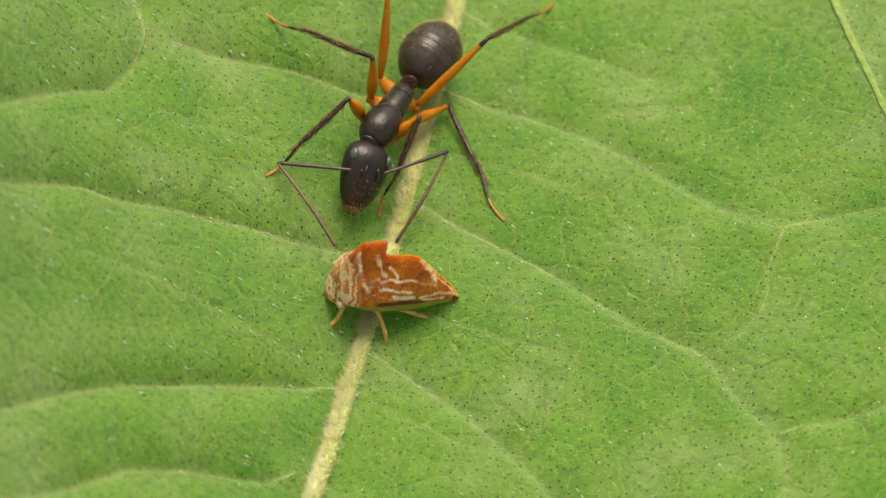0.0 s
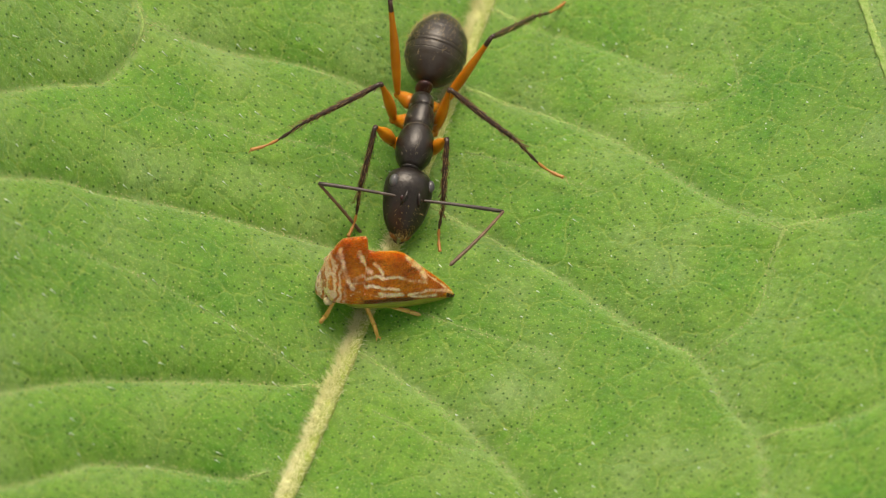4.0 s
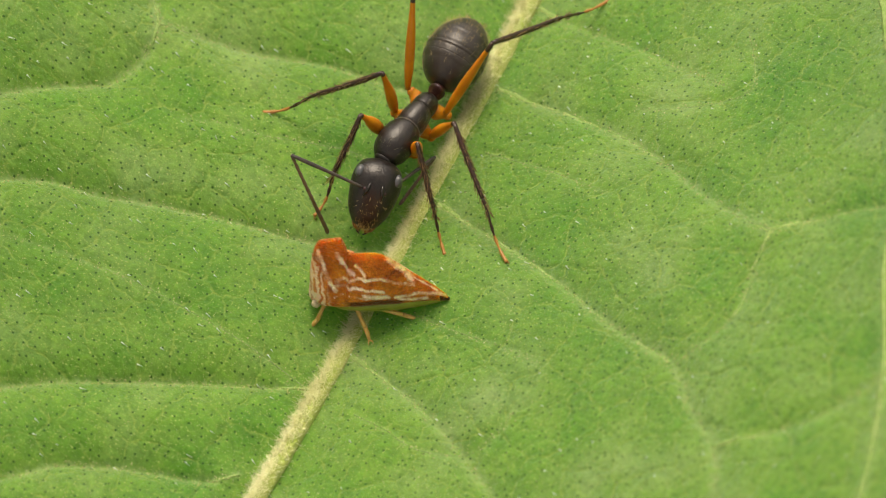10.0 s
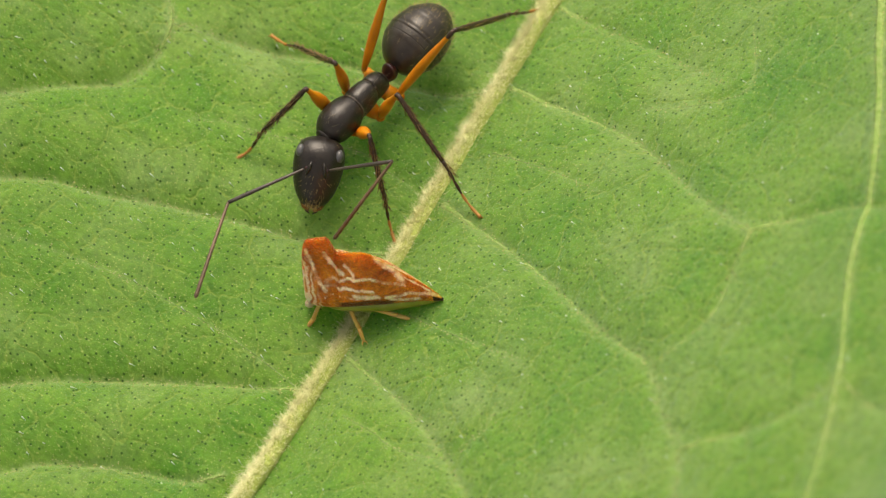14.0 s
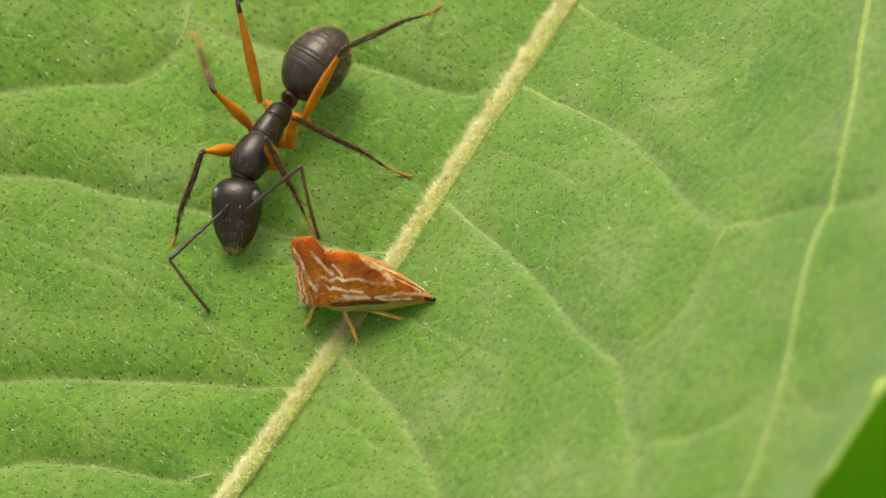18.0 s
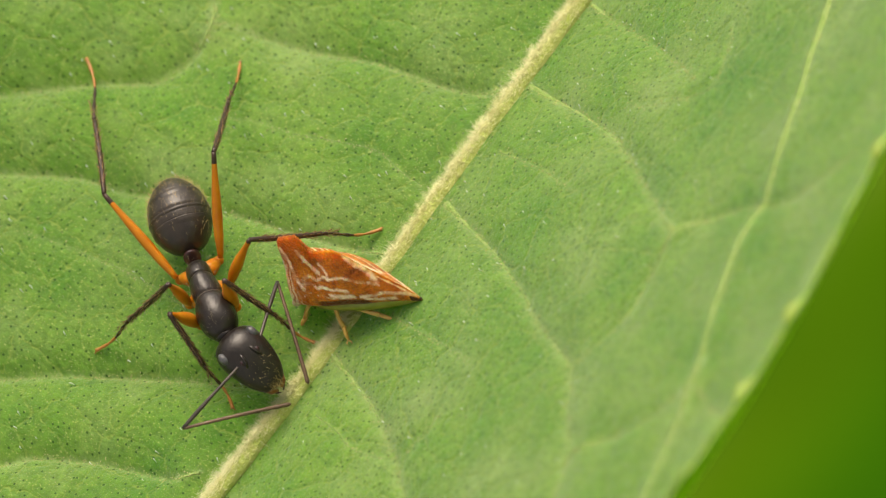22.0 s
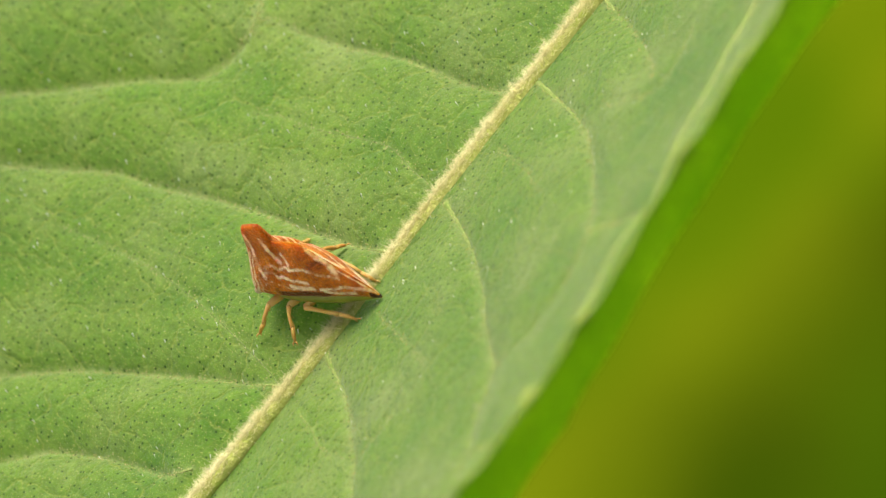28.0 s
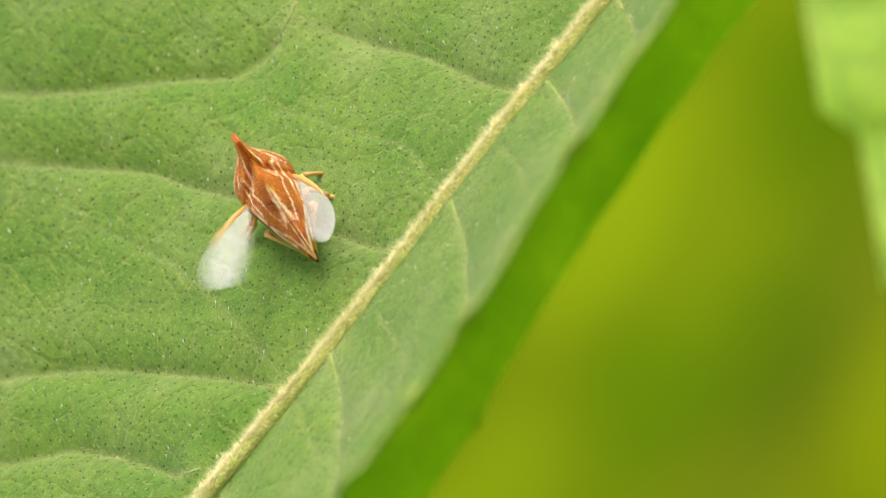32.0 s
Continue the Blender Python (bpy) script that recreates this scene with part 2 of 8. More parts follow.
def helmet_material():
    """Translucent orange-brown shell with cream streaks along the flank, a dark hem and a mottled face."""
    m, n, l, b = material("helmet", 0.42, 0.4)
    b.inputs["Subsurface Weight"].default_value = 0.6
    b.inputs["Subsurface Radius"].default_value, b.inputs["Subsurface Scale"].default_value = (1.0, 0.42, 0.12), 0.0014
    b.inputs["Specular Tint"].default_value = (1.0, 0.8, 0.6, 1)
    b.inputs["Sheen Weight"].default_value = 0.06
    b.inputs["Sheen Tint"].default_value = (1.0, 0.86, 0.62, 1)
    co = n.new("ShaderNodeTexCoord").outputs["Object"]
    marks = {}
    for name in ("streak", "mottle", "hem", "edge"):
        k = n.new("ShaderNodeAttribute")
        k.attribute_name = name
        marks[name] = k.outputs["Fac"]

    def broken(mask, scale, spread, low, high, detail=4):
        """A mask with a ragged edge: noise shifts where it ends."""
        k = n.new("ShaderNodeMath")
        k.operation = "MULTIPLY_ADD"
        l.new(noise_tex(n, l, co, scale, detail, 0.65), k.inputs[0])
        k.inputs[1].default_value = spread
        l.new(mask, k.inputs[2])
        r = n.new("ShaderNodeMapRange")
        r.inputs["From Min"].default_value, r.inputs["From Max"].default_value = low + spread / 2, high + spread / 2
        l.new(k.outputs[0], r.inputs["Value"])
        return r.outputs[0]

    base = ramp(n, l, noise_tex(n, l, co, 900, 5, 0.6), [(0.30, (0.20, 0.036, 0.002)), (0.42, (0.39, 0.092, 0.003)), (0.58, (0.53, 0.160, 0.004)), (0.72, (0.74, 0.33, 0.025))])
    fine = ramp(n, l, noise_tex(n, l, co, 5200, 3, 0.7), [(0.35, (0.33, 0.33, 0.33)), (0.65, (0.68, 0.68, 0.68))])
    base = mix(n, l, 0.75, base, fine, "OVERLAY")
    col = base
    gaps = ramp(n, l, noise_tex(n, l, co, 1500, 3, 0.6), [(0.36, (0.2, 0.2, 0.2)), (0.5, (1, 1, 1))])
    streaks = mix(n, l, 1.0, broken(marks["streak"], 4600, 1.5, 0.38, 0.9), gaps, "MULTIPLY")
    col = mix(n, l, streaks, col, (0.88, 0.68, 0.42))
    col = mix(n, l, broken(marks["hem"], 1800, 0.5, 0.35, 0.75), col, (0.10, 0.022, 0.003))
    swirl = n.new("ShaderNodeTexWave")
    swirl.inputs["Scale"].default_value, swirl.inputs["Distortion"].default_value = 700, 11.0
    swirl.inputs["Detail"].default_value, swirl.inputs["Detail Scale"].default_value = 3.0, 2.2
    l.new(co, swirl.inputs["Vector"])
    pale = mix(n, l, 1.0, ramp(n, l, swirl.outputs[0], [(0.3, (0.08, 0.08, 0.08)), (0.75, (0.85, 0.85, 0.85))]), marks["mottle"], "MULTIPLY")
    col = mix(n, l, pale, col, (0.74, 0.54, 0.31))
    col = mix(n, l, broken(marks["edge"], 2600, 0.5, 0.5, 0.8), col, (0.06, 0.014, 0.003))
    l.new(col, b.inputs["Base Color"])
    pits = n.new("ShaderNodeTexVoronoi")
    pits.inputs["Scale"].default_value = 9500
    l.new(co, pits.inputs["Vector"])
    bump(n, l, b, pits.outputs["Distance"], 0.9, 0.00007)
    return m


HELMET = helmet_material()


def wing_material():
    m, n, l, b = material("wing_membrane", 0.35, 0.5)
    co = n.new("ShaderNodeTexCoord").outputs["Object"]
    l.new(ramp(n, l, noise_tex(n, l, co, 600), [(0.3, (0.75, 0.72, 0.62)), (0.7, (0.85, 0.84, 0.8))]), b.inputs["Base Color"])
    see = n.new("ShaderNodeBsdfTransparent")
    ms = n.new("ShaderNodeMixShader")
    ms.inputs[0].default_value = 0.24
    l.new(see.outputs[0], ms.inputs[1])
    l.new(b.outputs[0], ms.inputs[2])
    l.new(ms.outputs[0], n["Material Output"].inputs["Surface"])
    return m


WING = wing_material()


def backdrop_material():
    """Layers of far foliage, dark green to yellow-green, one behind the other."""
    m, n, l, b = material("far_foliage", 1.0, 0.0)
    co = n.new("ShaderNodeTexCoord").outputs["Object"]
    sep = n.new("ShaderNodeSeparateXYZ")
    l.new(co, sep.inputs[0])
    add = n.new("ShaderNodeMath")
    add.operation = "MULTIPLY_ADD"
    l.new(noise_tex(n, l, co, 6.0, 1.0, 0.4), add.inputs[0])
    add.inputs[1].default_value = 0.12
    l.new(sep.outputs[0], add.inputs[2])
    mr = n.new("ShaderNodeMapRange")
    mr.inputs["From Min"].default_value, mr.inputs["From Max"].default_value = -0.70, -0.10
    l.new(add.outputs[0], mr.inputs["Value"])
    dark, mid, olive, gold, grey, brown = (0.022, 0.075, 0.001), (0.055, 0.11, 0.0015), (0.092, 0.138, 0.002), (0.125, 0.165, 0.002), (0.095, 0.125, 0.022), (0.046, 0.058, 0.0015)
    tone = ramp(n, l, mr.outputs[0], [(0.0, mid), (0.167, olive), (0.283, olive), (0.333, (0.088, 0.122, 0.004)), (0.383, (0.118, 0.158, 0.002)), (0.425, (0.085, 0.135, 0.001)), (0.458, gold), (0.505, (0.046, 0.074, 0.001)), (0.575, dark),
                                      (0.633, grey), (0.683, grey), (0.725, mid), (0.767, dark), (0.808, (0.018, 0.07, 0.001)), (0.833, brown), (0.885, brown), (0.93, dark), (1.0, mid)])
    clumps = ramp(n, l, noise_tex(n, l, co, 5.5, 2.0, 0.45), [(0.36, (0.72, 0.74, 0.8)), (0.64, (1.3, 1.28, 1.2))])
    blobs = ramp(n, l, noise_tex(n, l, co, 21.0, 1.5, 0.4), [(0.36, (0.66, 0.84, 0.6)), (0.5, (1.0, 1.0, 1.0)), (0.62, (1.26, 1.26, 1.05))])
    l.new(mix(n, l, 1.0, mix(n, l, 1.0, tone, clumps, "MULTIPLY"), blobs, "MULTIPLY"), b.inputs["Base Color"])
    return m


FAR = backdrop_material()

# ---- the leaf's form: two raised wings along a sagging midrib
LEAF_LEFT = (0.2973, -0.1121, 0.0853, 0.0268, -0.0313, -0.0066)
LEAF_RIGHT = (0.1238, 0.0392, 0.0245, 0.1427, -0.0348, -0.0088)


def rib_x(y):
    return 0.000514 * y * y - 0.10688 * y - 0.5244


def rib_z(y):
    return -0.0008 * y * y - 0.08306 * y + 0.4979


def wing(u, y, c, most):
    """Height of a wing at u mm from the midrib; beyond most it goes on straight."""
    y = np.clip(y, -18, 26)
    w = np.minimum(u, most)
    z = c[0] * w + c[1] * w**2 / 10 + c[2] * w**3 / 100 + c[3] * w * y / 10 + c[4] * w * w * y / 100 + c[5] * w * y * y / 100
    slope = c[0] + c[1] * w / 5 + 3 * c[2] * w**2 / 100 + c[3] * y / 10 + c[4] * w * y / 50 + c[5] * y * y / 100
    return z + slope * (u - w)


def half_width(y):
    """How far the margin lies from the leaf's axis."""
    k = np.clip((y - 4) / 17, 0, 1)
    return 31.0 * np.clip(1 - ((y + 0.15) / 64.0) ** 2, 0.0001, 1) ** 0.44 - 1.65 * k * k * (3 - 2 * k)


def blade_z(x, y):
    """The height of the blade before its margin curls."""
    u = x - rib_x(y)
    belly = (2.55 - 0.071 * np.clip(y, -18, 26)) * np.exp(-(((u - 28.8) / 4.93) ** 2)) - 0.022 * np.maximum(u - 27, 0) ** 2
    return rib_z(y) + np.where(u > 0, wing(np.abs(u), y, LEAF_RIGHT, 31.0) - belly, wing(np.abs(u), y, LEAF_LEFT, 17.0))


def leaf_z(x, y):
    """The leaf's height in mm."""
    x, y = np.asarray(x, float), np.asarray(y, float)
    u, brim = x - rib_x(y), half_width(y)
    rim = np.interp(y, (-18, -12, -6, 0, 6, 12, 18, 24, 30, 40), (7.5, 11.0, 13.9, 15.15, 15.3, 15.35, 15.2, 14.8, 13.5, 10.0))
    seen = np.clip((y + 18) / 6, 0, 1) * np.clip((40 - y) / 10, 0, 1)
    curl = (rim - blade_z(brim, y)) * seen * np.clip((u - 25) / (brim - rib_x(y) - 25), 0, 1.2) ** 2
    return blade_z(x, y) + np.where(u > 25, curl, 0.0)


# side veins: each a line of places on the blade, in mm
LEFT_VEINS = [
    ((-0.5, -3.8), (-3.3, -5.35), (-6.6, -7.4), (-10.1, -10.0), (-13.5, -13.8), (-17, -18.5)),
    ((-0.9, 3.4), (-3.3, 2.5), (-5.9, 1.6), (-7.9, 1.0), (-10.2, 0.1), (-12.6, -1.1), (-14.5, -1.9), (-16.7, -3.7), (-20, -7)),
    ((-1.6, 12.3), (-4.5, 10.9), (-7.9, 10.0), (-11.2, 8.6), (-14.0, 7.5), (-14.6, 7.2)),
    ((-14.6, 7.2), (-14.4, 5.9), (-14.9, 3.7), (-16.6, 2.0), (-18.7, -0.8), (-22, -5)),
    ((-14.6, 7.2), (-15.3, 8.0), (-17, 9.5)),
    ((-0.9, -8.9), (-2.0, -9.9), (-5.0, -11.1), (-7.3, -12.5), (-8.3, -13.6), (-12, -18)),
]
RIGHT_VEINS = [
    ((0.1, -1.6), (3.0, -2.2), (5.75, -3.1), (7.8, -4.1), (10.0, -5.4), (14, -9)),
    ((-0.4, 6.5), (3.8, 5.8), (7.0, 5.0), (10.0, 4.0), (12.3, 3.5), (13.9, 3.0), (15.9, 1.2), (17.5, 0.2), (18.8, -2.1), (19.3, -5)),
    ((-1.2, 12.8), (3.75, 12.75), (6.9, 12.25), (9.8, 11.3), (12.5, 10.4), (14.8, 9.8)),
]
FORKS = [
    ((14.8, 9.9), (14.9, 8.1), (15.2, 5.8), (13.9, 3.1)),
    ((14.8, 9.9), (16.1, 10.8), (18.4, 12.0), (20.4, 12.5), (22.2, 13.9), (23.4, 15.5)),
    ((23.2, 4.8), (24.8, 4.2), (26.5, 4.1), (28.4, 4.9)),
    ((17.7, 0.1), (19.1, 0.9), (21.3, 2.3), (23.5, 5)),
    ((-1.8, 17.3), (2.0, 17.0), (4.5, 16.8), (9, 16)),
]
MARGIN_VEIN = [
    ((11, 25), (13.2, 22.4), (15.2, 19.5), (17.6, 16), (19.3, 12.9), (21, 8.9), (23, 5.3), (24.5, 1.5), (25.3, -1.5), (26.2, -6)),
]
VEINS = LEFT_VEINS + RIGHT_VEINS + FORKS + MARGIN_VEIN
FINE_VEINS = [
    ((-0.7, -3.9), (-2.4, -3.7), (-5.4, -3.6), (-9.1, -3.8), (-11.4, -4.3), (-14.0, -5.1)),
    ((-1.6, 6.5), (-3.4, 6.6), (-4.8, 6.7), (-6.6, 6.0), (-8.6, 5.1), (-9.9, 4.8), (-11.5, 3.9)),
    ((1.7, 1.2), (3.5, 1.2), (5.8, 1.3), (8.0, 1.2)),
    ((0.2, 9.6), (3.4, 9.8), (6.6, 9.6)),
    ((1.9, -4.1), (3.6, -4.2), (5.3, -4.4), (7.6, -3.4), (8.3, -1.1)),
    ((8.4, 18.9), (10.1, 16.2), (7.6, 14.5), (5.4, 13.9)),
]


def smooth_line(points, steps=8):
    """A Catmull-Rom line through the points."""
    p = [np.array(q, float) for q in points]
    p = [2 * p[0] - p[1]] + p + [2 * p[-1] - p[-2]]
    out = []
    for a, b, c, d in zip(p, p[1:], p[2:], p[3:]):
        for i in range(steps):
            t = i / steps
            out.append(0.5 * (2 * b + (c - a) * t + (2 * a - 5 * b + 4 * c - d) * t * t + (3 * b - a - 3 * c + d) * t**3))
    return np.array(out + [p[-2]])


LINES = [smooth_line(v) for v in VEINS]
SIDE_LINES, FORK_LINES = [LINES[:len(LEFT_VEINS + RIGHT_VEINS)], LINES[len(LEFT_VEINS + RIGHT_VEINS):-1]]
FINE_LINES = [smooth_line(v) for v in FINE_VEINS]


def line_distance(x, y, line):
    """The distance from a line, and the side: positive towards the leaf's base."""
    best, side = np.full(x.shape, 1e9), np.zeros(x.shape)
    for a, b in zip(line[::2], list(line[2::2]) + [line[-1]]):
        d = b - a
        t = np.clip(((x - a[0]) * d[0] + (y - a[1]) * d[1]) / max(d @ d, 1e-9), 0, 1)
        far = (x - a[0] - t * d[0]) ** 2 + (y - a[1] - t * d[1]) ** 2
        side = np.where(far < best, y - a[1] - t * d[1], side)
        best = np.minimum(best, far)
    return np.sqrt(best), side


def sink(y):
    """How far the midrib lies in a trough of its own."""
    return np.interp(y, (-10, -6, -2, 2, 6, 10), (0.58, 0.52, 0.44, 0.3, 0.1, 0.0))


def rib_centre(y):
    """The midrib's axis: x and z in mm at y."""
    k = np.clip(y, -14, 20) / 10
    return rib_x(y) + 0.16 + 0.26 * k - 0.193 * k * k, rib_z(y) + 0.161 - sink(y) - 0.124 * k + 0.122 * k * k


def rib_radius(y):
    return 0.28 + 0.15 * (y + 57) / 120


def relief(x, y):
    """The blade bulges between its veins, which lie in shallow furrows."""
    z = np.zeros(x.shape)
    ridge = np.exp(-((line_distance(x, y, LINES[-1])[0] / 0.5) ** 2))
    for line in LINES[:-1]:
        d, s = line_distance(x, y, line)
        ends = (1 - np.exp(-((x - line[0][0]) ** 2 + (y - line[0][1]) ** 2) / 2)) * (1 - np.exp(-((x - line[-1][0]) ** 2 + (y - line[-1][1]) ** 2) / 4))
        up = -np.exp(-d / np.where(s > 0, 0.95, 0.75))
        up = up * ends
        z = np.where(np.abs(up) > np.abs(z), up, z)
    rib = np.abs(x - rib_x(y))
    fine = np.max([np.exp(-(line_distance(x, y, q)[0] / 0.35) ** 2) for q in FINE_LINES], axis=0)
    swell = np.sin(x * 0.9 + 1.3 * np.sin(y * 0.5)) * np.sin(y * 1.05 + np.sin(x * 0.45)) * np.minimum(rib / 4, 1)
    trough = sink(y) * np.exp(-((rib / 1.6) ** 2))
    return -trough + np.where(x > rib_x(y), 0.5, 0.8) * z * np.minimum(rib / 1.2, 1) + 0.1 * np.exp(-rib / 0.8) + 0.16 * ridge - 0.07 * fine + 0.07 * swell + 0.2


def mesh_of(name, bm_or_data, mats, smooth=True):
    me = bpy.data.meshes.new(name)
    if isinstance(bm_or_data, tuple):
        me.from_pydata(*bm_or_data)
    else:
        bm_or_data.normal_update()
        bm_or_data.to_mesh(me)
        bm_or_data.free()
    for m in mats if isinstance(mats, (list, tuple)) else [mats]:
        me.materials.append(m)
    if smooth:
        me.polygons.foreach_set("use_smooth", [True] * len(me.polygons))
    return me


def thing(name, label, category, m=None, group=""):
    ob = new(name)
    ob.empty_display_size = 0.001
    if m is not None:
        ob.matrix_basis = m
    return tagged(ob, label, category, group)


def part(name, data, mats, parent=None, label="", smooth=True):
    """One mesh object, from a bmesh or from (verts, edges, faces) in mm."""
    if isinstance(data, tuple):
        data = ([tuple(c * MM for c in v) for v in data[0]], data[1], data[2])
    else:
        bmesh.ops.scale(data, vec=(MM, MM, MM), verts=data.verts)
    ob = new(name, mesh_of(name, data, mats, smooth))
    ob.parent = parent
    if label:
        ob["label"] = label
    return ob


def sweep(points, radii, sides=8, flat=1.0, up=(0, 0, 1)):
    """A tube along the points with a radius at each; flat squeezes it across."""
    pts = [Vector(p) for p in points]
    verts, faces = [], []
    for i, p in enumerate(pts):
        d = (pts[min(i + 1, len(pts) - 1)] - pts[max(i - 1, 0)]).normalized()
        s = d.cross(Vector(up))
        s = s.normalized() if s.length > 1e-6 else Vector((1, 0, 0))
        n = s.cross(d)
        r = radii[i] if hasattr(radii, "__len__") else radii
        for k in range(sides):
            a = 2 * math.pi * k / sides
            verts.append(tuple(p + s * (r * math.cos(a)) + n * (r * flat * math.sin(a))))
    for i in range(len(pts) - 1):
        for k in range(sides):
            j = (k + 1) % sides
            faces.append((i * sides + k, i * sides + j, (i + 1) * sides + j, (i + 1) * sides + k))
    faces.append(tuple(range(sides - 1, -1, -1)))
    faces.append(tuple(range((len(pts) - 1) * sides, len(pts) * sides)))
    return verts, [], faces


def loft(rings, sides=24):
    """A closed skin over ellipses (x, z, half width, half height) along x."""
    verts, faces = [], []
    keys = smooth_line(rings, 5)
    for x, z, ry, rz in keys:
        for k in range(sides):
            a = 2 * math.pi * k / sides
            verts.append((x, max(ry, 0.004) * math.cos(a), z + max(rz, 0.004) * math.sin(a)))
    m = len(keys)
    for i in range(m - 1):
        for k in range(sides):
            j = (k + 1) % sides
            faces.append((i * sides + k, i * sides + j, (i + 1) * sides + j, (i + 1) * sides + k))
    faces.append(tuple(range(sides - 1, -1, -1)))
    faces.append(tuple(range((m - 1) * sides, m * sides)))
    return verts, [], faces


def ball(centre, radii, sides=16):
    bm = bmesh.new()
    bmesh.ops.create_uvsphere(bm, u_segments=sides, v_segments=sides // 2 + 2, radius=1)
    bmesh.ops.transform(bm, matrix=Matrix.LocRotScale(centre, None, radii), verts=bm.verts)
    return bm


def build_leaf():
    leaf = tagged(new("leaf"), "large pale green leaf underside with raised hairy midrib and dark dots", "leaf")
    nu, nv = 420, 520
    v = np.sort(np.concatenate([np.linspace(-58, 64, 120), np.linspace(-17, 26, nv - 120)]))
    u = np.linspace(-1, 1, nu)
    uu, yy = np.meshgrid(u, v)
    tooth = 0.22 * np.maximum(0, np.cos(yy * 2 * math.pi / 7.1 - 0.6)) ** 8
    xx = rib_x(yy) * (1 - np.abs(uu)) + uu * half_width(yy) + np.sign(uu) * tooth * np.abs(uu) ** 20
    zz = leaf_z(xx, yy) + relief(xx, yy)
    top = np.stack([xx, yy, zz], -1).reshape(-1, 3)
    low = top - [0, 0, 0.22]
    n = nu * nv
    verts = np.vstack([top, low]) * MM
    i = (np.arange(nv - 1)[:, None] * nu + np.arange(nu - 1)).ravel()
    f1 = np.stack([i, i + 1, i + nu + 1, i + nu], 1)
    f2 = f1[:, ::-1] + n
    ring = list(range(nu)) + [k * nu + nu - 1 for k in range(1, nv)] + list(range(n - 2, n - nu - 1, -1)) + [k * nu for k in range(nv - 2, 0, -1)]
    f3 = [(b, a, a + n, b + n) for a, b in zip(ring, ring[1:] + ring[:1])]
    faces = f1.tolist() + f2.tolist() + f3
    me = mesh_of("blade", (verts.tolist(), [], faces), [LEAF, LEAF_BACK])
    kinds = np.zeros(len(faces), int)
    kinds[len(f1):len(f1) + len(f2)] = 1
    me.polygons.foreach_set("material_index", kinds)
    pale = np.zeros(xx.shape)
    for line, wide, most in [(q, 0.2 if q[-1][0] < 0 else 0.3, 0.75 if q[-1][0] < 0 else 0.65) for q in SIDE_LINES + [LINES[-1]]] + [(q, 0.26, 0.3) for q in FORK_LINES] + [(q, 0.14, 0.4) for q in FINE_LINES]:
        pale = np.maximum(pale, most * np.exp(-((line_distance(xx, yy, line)[0] / wide) ** 2)))
    me.attributes.new("near_vein", "FLOAT", "POINT").data.foreach_set("value", np.concatenate([pale.ravel(), pale.ravel() * 0]))
    new("blade", me).parent = leaf
    # thickened rim, with swollen yellow tips
    y = np.linspace(-50, 55, 420)
    x = half_width(y) + 0.22 * np.maximum(0, np.cos(y * 2 * math.pi / 7.1 - 0.6)) ** 8
    part("margin_rim", sweep(np.column_stack([x, y, leaf_z(x, y) + relief(x, y) - 0.1]), 0.12 + 0.02 * np.sin(y * 3.1) + 0.015 * np.sin(y * 7.7), 8), RIM, leaf, "thickened yellow-green margin")
    # swollen yellow tips on the margin
    for gy in (4.5, 8.0, 15.0):
        gx = float(half_width(gy))
        part("margin_tip", ball((gx - 0.15, gy, float(leaf_z(gx, gy)) + 0.06), (0.24, 0.5, 0.2), 14), GLAND, leaf, "yellowish swollen tip on the margin")
    # midrib and side veins
    y = np.linspace(-57, 63, 240)
    axis_x, axis_z = rib_centre(y)
    rad = rib_radius(y) * (1 + 0.05 * np.sin(y * 2.3) + 0.04 * np.sin(y * 5.1 + 1))
    part("midrib", sweep(np.stack([axis_x, y, axis_z], 1), rad, 14), MIDRIB, leaf, "thick yellowish hairy midrib")
    rounded = [(q, 0.062, 0.6, 0.022) for q in SIDE_LINES if q[-1][0] < 0] + [(q, 0.022, 0.8, 0.012) for q in FINE_LINES]
    broad = [(q, 0.12, 0.36, 0.026) for q in SIDE_LINES if q[-1][0] > 0] + [(q, 0.085, 0.36, 0.02) for q in FORK_LINES] + [(LINES[-1], 0.17, 0.36, 0.02)]
    for line, r, flat, deep in rounded + broad:
        q = smooth_line(line[::4], 10)
        z = leaf_z(q[:, 0], q[:, 1]) + relief(q[:, 0], q[:, 1])
        part("vein", sweep(np.column_stack([q, z - deep]), np.linspace(r * 1.3, r * 0.6, len(q)) * (0.8 + 0.5 * np.random.rand(len(q))), 8, flat), VEIN, leaf)
    return leaf


leaf = build_leaf()


def bristles(roots, length, radius, spread=0.35):
    """Fine hairs: thin three-sided spikes from (place, direction)."""
    verts, faces = [], []
    for p, d in roots:
        d = (Vector(d) + Vector([random.uniform(-1, 1) * spread for _ in range(3)])).normalized()
        s = d.orthogonal().normalized()
        n = d.cross(s)
        b = len(verts)
        k = length * random.uniform(0.5, 1.2)
        for a in (0, 2.1, 4.2):
            verts.append(tuple(Vector(p) + (s * math.cos(a) + n * math.sin(a)) * radius))
        verts.append(tuple(Vector(p) + d * k))
        faces += [(b, b + 1, b + 3), (b + 1, b + 2, b + 3), (b + 2, b, b + 3)]
    return verts, [], faces


def surface_point(x, y):
    return np.array((x, y, float(leaf_z(x, y) + relief(np.array(float(x)), np.array(float(y))))))


